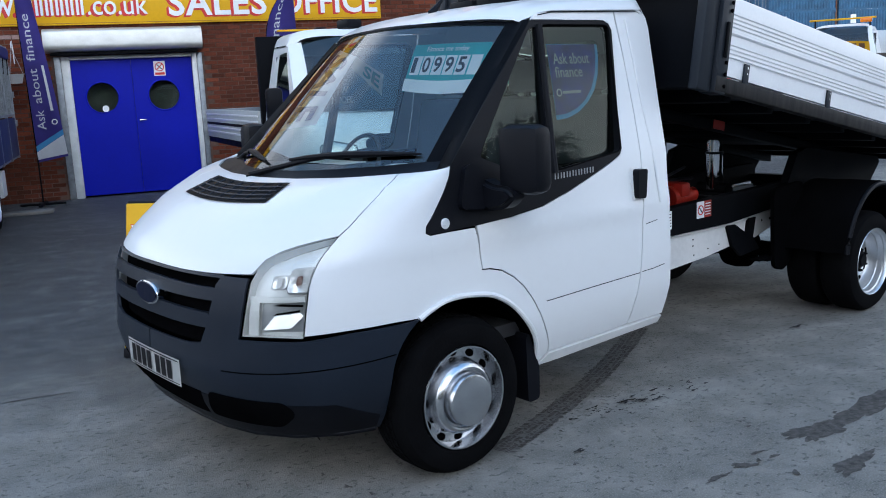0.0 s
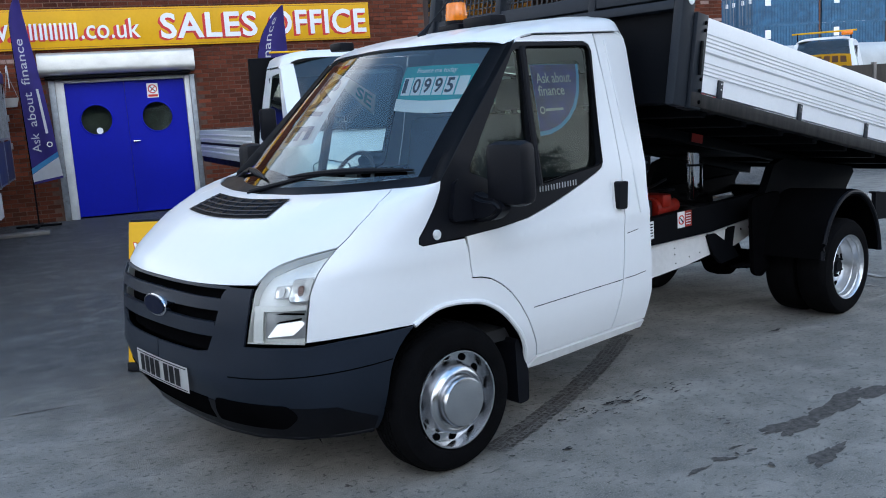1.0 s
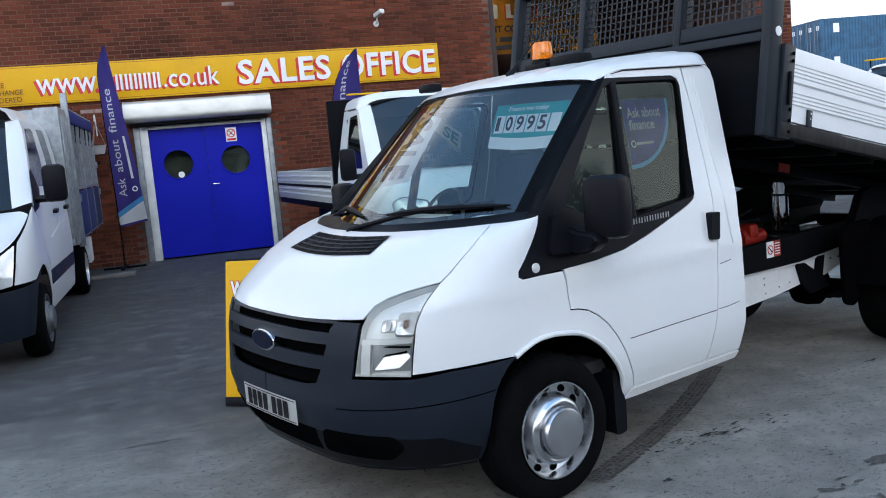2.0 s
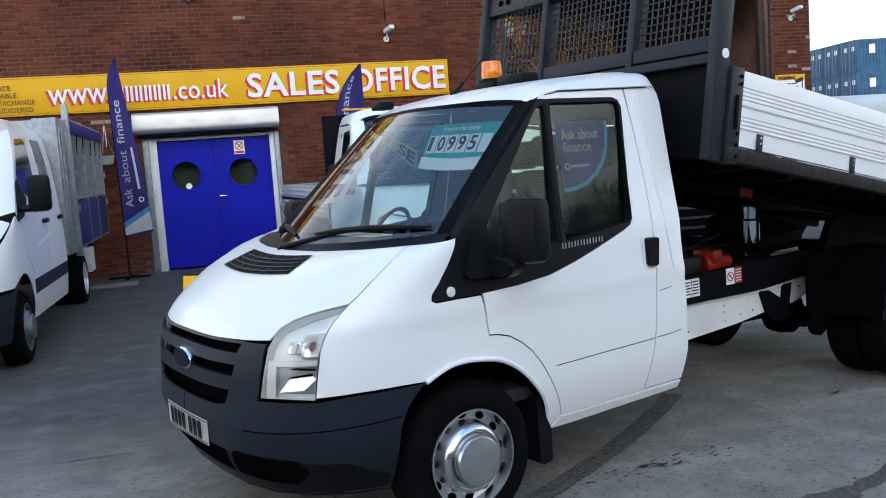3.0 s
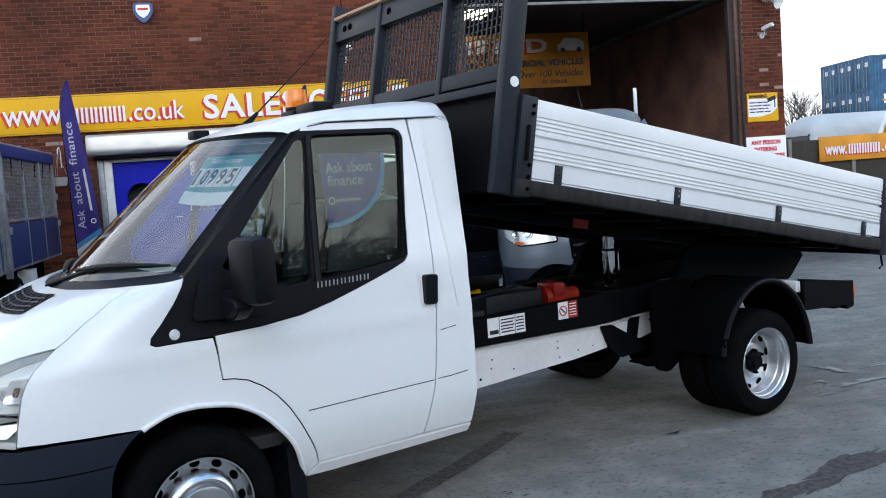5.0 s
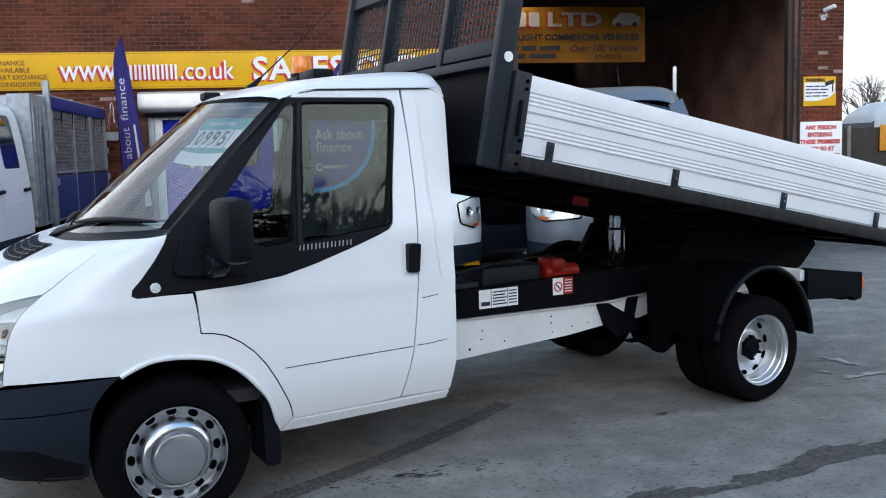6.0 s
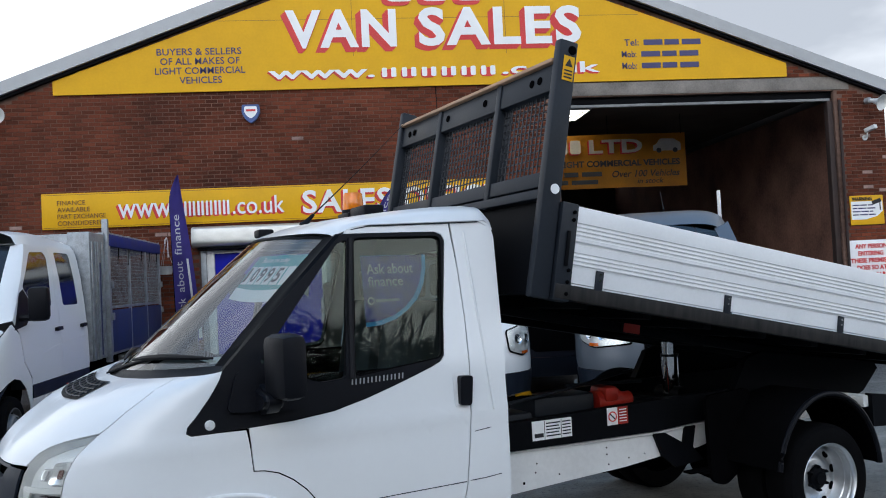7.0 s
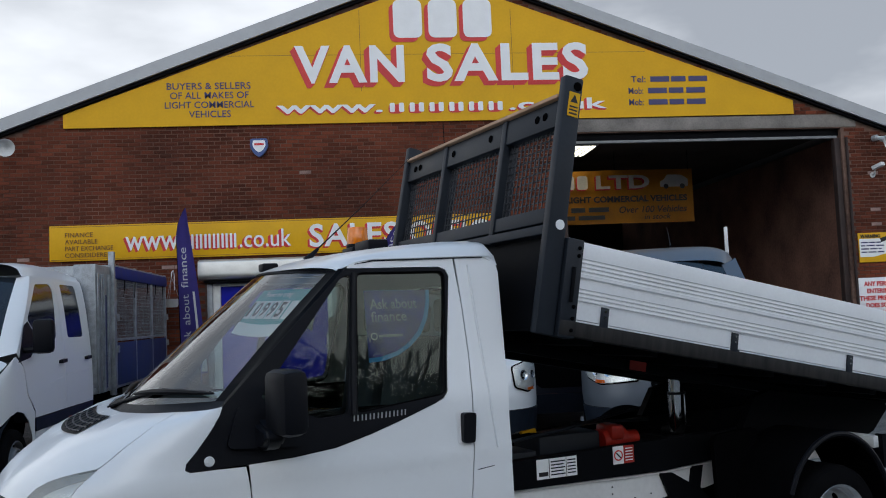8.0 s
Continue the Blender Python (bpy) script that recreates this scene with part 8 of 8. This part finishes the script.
# ---- cards in the truck's windows ----
def bilinear(c, a, b):
    """Between four (s, t) corners: c[0] to c[1] over a, then to c[3] and c[2] over b."""
    top = Vector(c[0]).lerp(Vector(c[1]), a)
    low = Vector(c[3]).lerp(Vector(c[2]), a)
    return top.lerp(low, b)


def on_screen(corners, d):
    return lambda a, b: (lambda q: screen(q.x, q.y, d))(bilinear(corners, a, b))


PRICE = [(-.40, .86), (-.912, .87), (-.975, .50), (-.562, .53)]
price = thing("price_card", "teal and white price card behind the windscreen", "price card", truck.matrix_world.copy())
pf = on_screen(PRICE, -.012)
part("card", grid_patch(lambda s, t: pf(s, t), 8, 6, .002), M_TEAL, price)
pf2 = on_screen(PRICE, -.007)
part("lower_band", grid_patch(lambda s, t: pf2(s, .74 + .26 * t + .05 * math.sin(3 * s)), 8, 3, .001), M_PAPER, price)
for i, ch in enumerate("10995"):
    a0 = .05 + i * .155
    part("digit_tile", grid_patch(lambda s, t: pf2(a0 + .14 * s, .27 + .40 * t), 2, 2, .001), M_PAPER, price)
    bm = lettering(ch, 1.0, 1.0, .002, .02)
    pf3 = on_screen(PRICE, -.004)
    for v in bm.verts:
        v.co = pf3(a0 + .02 + .10 * v.co.x * (.6 if ch == "1" else 1), .63 - .32 * v.co.z)
    part("digit", bm, M_INK, price)
part("end_tile", grid_patch(lambda s, t: pf2(.83 + .13 * s, .27 + .40 * t), 2, 2, .001), M_PAPER, price)
bm = lettering("Finance me today", 1.0, 1.0, .002, .01)
for v in bm.verts:
    v.co = on_screen(PRICE, -.004)(.22 + .55 * v.co.x, .22 - .14 * v.co.z)
part("lettering", bm, M_SIGN_WHITE, price)

SALE_C = [(.66, .91), (.14, .81), (-.075, .33), (.363, .28)]
sale = thing("sale_strip", "white sale strip with blue letters behind the windscreen", "sign", truck.matrix_world.copy())
sf = on_screen(SALE_C, -.012)
part("strip", grid_patch(lambda s, t: sf(s, t), 6, 10, .002), M_STRIP, sale)
bm = lettering("SALE", 1.0, 1.0, .002, .03)
sf2 = on_screen(SALE_C, -.006)
for v in bm.verts:
    v.co = sf2(.15 + .70 * v.co.z, .06 + .88 * v.co.x)
part("lettering", bm, M_DARKBLUE, sale)


def far_pane(x, z, d):
    """On the inside of the far door's window, d metres in from it."""
    p = pane_at(x, z)
    return Vector((p.x, -p.y - d, p.z))


leaflet = thing("leaflet", "pale leaflet with teal letters in the far side window", "leaflet", truck.matrix_world.copy())
SE_C = [(.755, 1.816), (.965, 1.705), (.955, 1.583), (.722, 1.755)]


def on_leaflet(a, b, d):
    q = bilinear(SE_C, a, b)
    return far_pane(q.x, q.y, d)


part("sheet", grid_patch(lambda s, t: on_leaflet(s, t, .012), 4, 3, .002), M_BACKLIT, leaflet)
bm = lettering("SE", 1.0, 1.0, .002, .03)
for v in bm.verts:
    v.co = on_leaflet(.32 + .55 * v.co.x, .85 - .68 * v.co.z, .018)
part("lettering", bm, M_TEAL, leaflet)
note = thing("window_note", "white handwritten words on the far side window", "writing", truck.matrix_world.copy())
for tx, x0, x1, z0, z1 in (("NEW", .60, .71, 1.605, 1.645), ("MODEL", .60, .75, 1.550, 1.590)):
    bm = lettering(tx, x1 - x0, z1 - z0, .001)
    for v in bm.verts:
        v.co = far_pane(x0 + v.co.x, z0 + v.co.z, .006)
    part("lettering", bm, M_SIGN_WHITE, note)
papers = thing("papers", "white papers lying on the dashboard", "paper", truck.matrix_world.copy())
part("sheet", box(.16, .30, .10, .52, 1.253, 1.257), M_PAPER, papers)
part("sheet", moved(box(-.10, .10, -.07, .07, 0, .003), Matrix.Translation((.22, -.28, 1.255)) @ Matrix.Rotation(radians(25), 4, "Z")), M_PAPER, papers)

def in_pane(u, z, d):
    """d metres behind the side glass."""
    return pane_at(u, z) + Vector((0, d, 0))


poster = thing("window_poster", "blue and purple finance poster in the side window", "poster", truck.matrix_world.copy())
curve = [(.705, 1.448), (.78, 1.452), (.86, 1.475), (.93, 1.515), (.99, 1.57), (1.03, 1.64), (1.052, 1.72), (1.058, 1.782)]
part("rim", poly_patch(curve + [(.712, 1.787)], lambda u, z: in_pane(u, z, .008), .05, .001), M_CYAN, poster, "light blue curved edge")
inner = [(.705, 1.468), (.77, 1.472), (.85, 1.493), (.915, 1.53), (.97, 1.583), (1.008, 1.648), (1.030, 1.72), (1.038, 1.782)]
part("sheet", poly_patch(inner + [(.712, 1.784)], lambda u, z: in_pane(u, z, .005), .05, .001), M_POSTER, poster)
for tx, z0, w in (("Ask about", 1.695, .245), ("finance", 1.635, .185)):
    bm = lettering(tx, w, .05, .001, .012)
    for v in bm.verts:
        v.co = in_pane(.735 + v.co.x, z0 + v.co.z, .003)
    part("lettering", bm, M_SIGN_WHITE, poster)
bm = box(.765, .89, -.001, 0, 1.562, 1.574)
for v in bm.verts:
    v.co = in_pane(v.co.x, v.co.z, .003)
part("text_bar", bm, M_SIGN_WHITE, poster)
bm = lathe([(.012, 0), (.018, 0), (.018, -.001), (.012, -.001)], 18, closed=True)
for v in bm.verts:
    v.co = in_pane(.742 + v.co.x, 1.568 + v.co.z, .003)
part("ring_mark", bm, M_SIGN_WHITE, poster)


# ---- marks on the ground ----
def blot(name, label, cat, cx, cy, lx, ly, turn, mat, seed, n=26, rough=.35):
    """A flat irregular stain."""
    r = random.Random(seed)
    bm = bmesh.new()
    m = Matrix.Translation((cx, cy, .0022 + .00004 * seed)) @ Matrix.Rotation(radians(turn), 4, "Z")
    k1, k2 = r.uniform(0, 6), r.uniform(0, 6)
    ring = []
    for i in range(n):
        a = 2 * math.pi * i / n
        q = 1 + rough * (.5 * math.sin(3 * a + k1) + .28 * math.sin(7 * a + k2) + .14 * math.sin(13 * a + k1) + .10 * math.sin(23 * a + k2) + r.uniform(-.13, .13))
        ring.append(bm.verts.new(m @ Vector((lx * q * math.cos(a), ly * q * math.sin(a), 0))))
    bm.faces.new(ring)
    ob = part(name, bm, mat)
    return tagged(ob, label, cat, "ground marks")


STAINS = ((1.32, -.92, .23, .085, 10), (1.66, -.81, .30, .080, 22), (2.02, -.75, .24, .070, 5), (2.40, -.64, .17, .075, 20), (2.85, -.48, .45, .120, 24), (3.36, -.36, .32, .110, 20),
          (1.16, -1.27, .15, .055, 22), (.75, -1.09, .055, .028, -20), (.58, -1.14, .07, .018, 15), (.92, -1.07, .03, .014, 10), (.88, -1.01, .04, .012, 10), (-2.15, 1.355, .18, .012, 2), (-1.95, -.55, .26, .012, 12))
for i, (cx, cy, lx, ly, tn) in enumerate(STAINS):
    blot("oil_stain", "dark damp stain on the yard asphalt", "stain", cx, cy, lx, ly * .78, tn, M_STAIN, 1 + i, 120, .42)
mr = random.Random(5)
for i in range(110):
    bx_, by_ = mr.uniform(-3.2, 3.6), mr.uniform(-2.2, -.25)
    q = mr.random() ** 2
    blot("dirt_spot", "small dark dirt spot on the asphalt", "stain", bx_, by_, .005 + .022 * q, .004 + .010 * q, mr.uniform(0, 180), M_STAIN, 40 + i, 10, .6)
for i in range(60):
    k = mr.random()
    q = mr.random() ** 2.5
    blot("dirt_spot", "dark crumb of dirt beside the tyre track", "stain", .42 + .75 * k + mr.gauss(0, .05), -.34 + .20 * k + mr.gauss(0, .055), .006 + .024 * q, .003 + .007 * q, mr.uniform(-10, 30), M_CRUMB, 160 + i, 12, .8)
for i, (cx, cy, lx, ly) in enumerate(((.21, -.66, .022, .014), (-.30, -1.02, .05, .012), (-.55, -.95, .03, .01), (2.37, .45, .05, .012))):
    blot("dirt_spot", "dark clod of dirt on the asphalt", "stain", cx, cy, lx, ly, 12, M_CRUMB, 150 + i, 18, .8)
for i, (cx, cy, lx, ly, tn) in enumerate(((4.14, 1.39, .13, .040, -74), (4.17, 1.30, .06, .030, -60), (3.85, 1.10, .045, .022, -50), (3.95, .94, .07, .035, 10), (4.16, .98, .16, .030, 8), (4.45, 1.00, .20, .035, 5), (3.68, .785, .07, .010, 6),
                                          (4.75, 1.35, .26, .03, 10), (5.2, 1.05, .34, .03, 8), (5.6, 1.6, .25, .04, 14), (4.9, .7, .22, .02, 8), (6.2, 2.4, .5, .05, 12))):
    blot("scuff_mark", "pale scuff on the yard asphalt", "stain", cx, cy, lx, ly, tn, M_SCUFF, 130 + i, 60, .75)

LINE = [(-.10, -.50), (.14, -.33), (.40, -.13), (.70, .12), (.97, .37), (1.21, .61), (1.50, .92)]
track = bmesh.new()
tr = random.Random(8)
for i in range(260):
    k = i / 259 * (len(LINE) - 1.001)
    a, b = Vector((*LINE[int(k)], 0)), Vector((*LINE[int(k) + 1], 0))
    p, d = a.lerp(b, k - int(k)), (b - a).normalized()
    nrm = Vector((-d.y, d.x, 0))
    for j in (-2, -1, 0, 1, 2):
        if tr.random() < .18 + .25 * abs(math.sin(k * 2.3 + j)):
            continue
        c = p + nrm * (j * .027 + tr.uniform(-.004, .004)) + Vector((0, 0, .0035))
        w, h = tr.uniform(.008, .012), tr.uniform(.0022, .0036)
        sl = d * .004 * (1 if j % 2 else -1)
        track.faces.new([track.verts.new(c + nrm * w * e + d * h * g + sl * e) for e, g in ((-1, -1), (1, -1), (1, 1), (-1, 1))])
smear = bmesh.new()
last_pair = None
for i in range(140):
    k = i / 139 * (len(LINE) - 1.001)
    a, b = Vector((*LINE[int(k)], 0)), Vector((*LINE[int(k) + 1], 0))
    p, d = a.lerp(b, k - int(k)), (b - a).normalized()
    nrm = Vector((-d.y, d.x, 0))
    pair = [smear.verts.new(p + nrm * (e * (.062 + tr.uniform(-.012, .010))) + Vector((0, 0, .0018))) for e in (-1, 1)]
    if last_pair:
        smear.faces.new((last_pair[0], pair[0], pair[1], last_pair[1]))
    last_pair = pair
tagged(part("mud_smear", smear, M_SMEAR), "thin brown mud smear along the tyre track", "stain", "ground marks")
tagged(part("tyre_track", track, M_DIRT), "dark muddy tyre tread print on the asphalt", "tyre track", kind="stuff")

# ---- single bricks beside the door ----
for x0, z, j in singles:
    ob = new("brick", brick_me)
    ob.location = (x0, WALL - j, z)
    ob.parent = wall_front
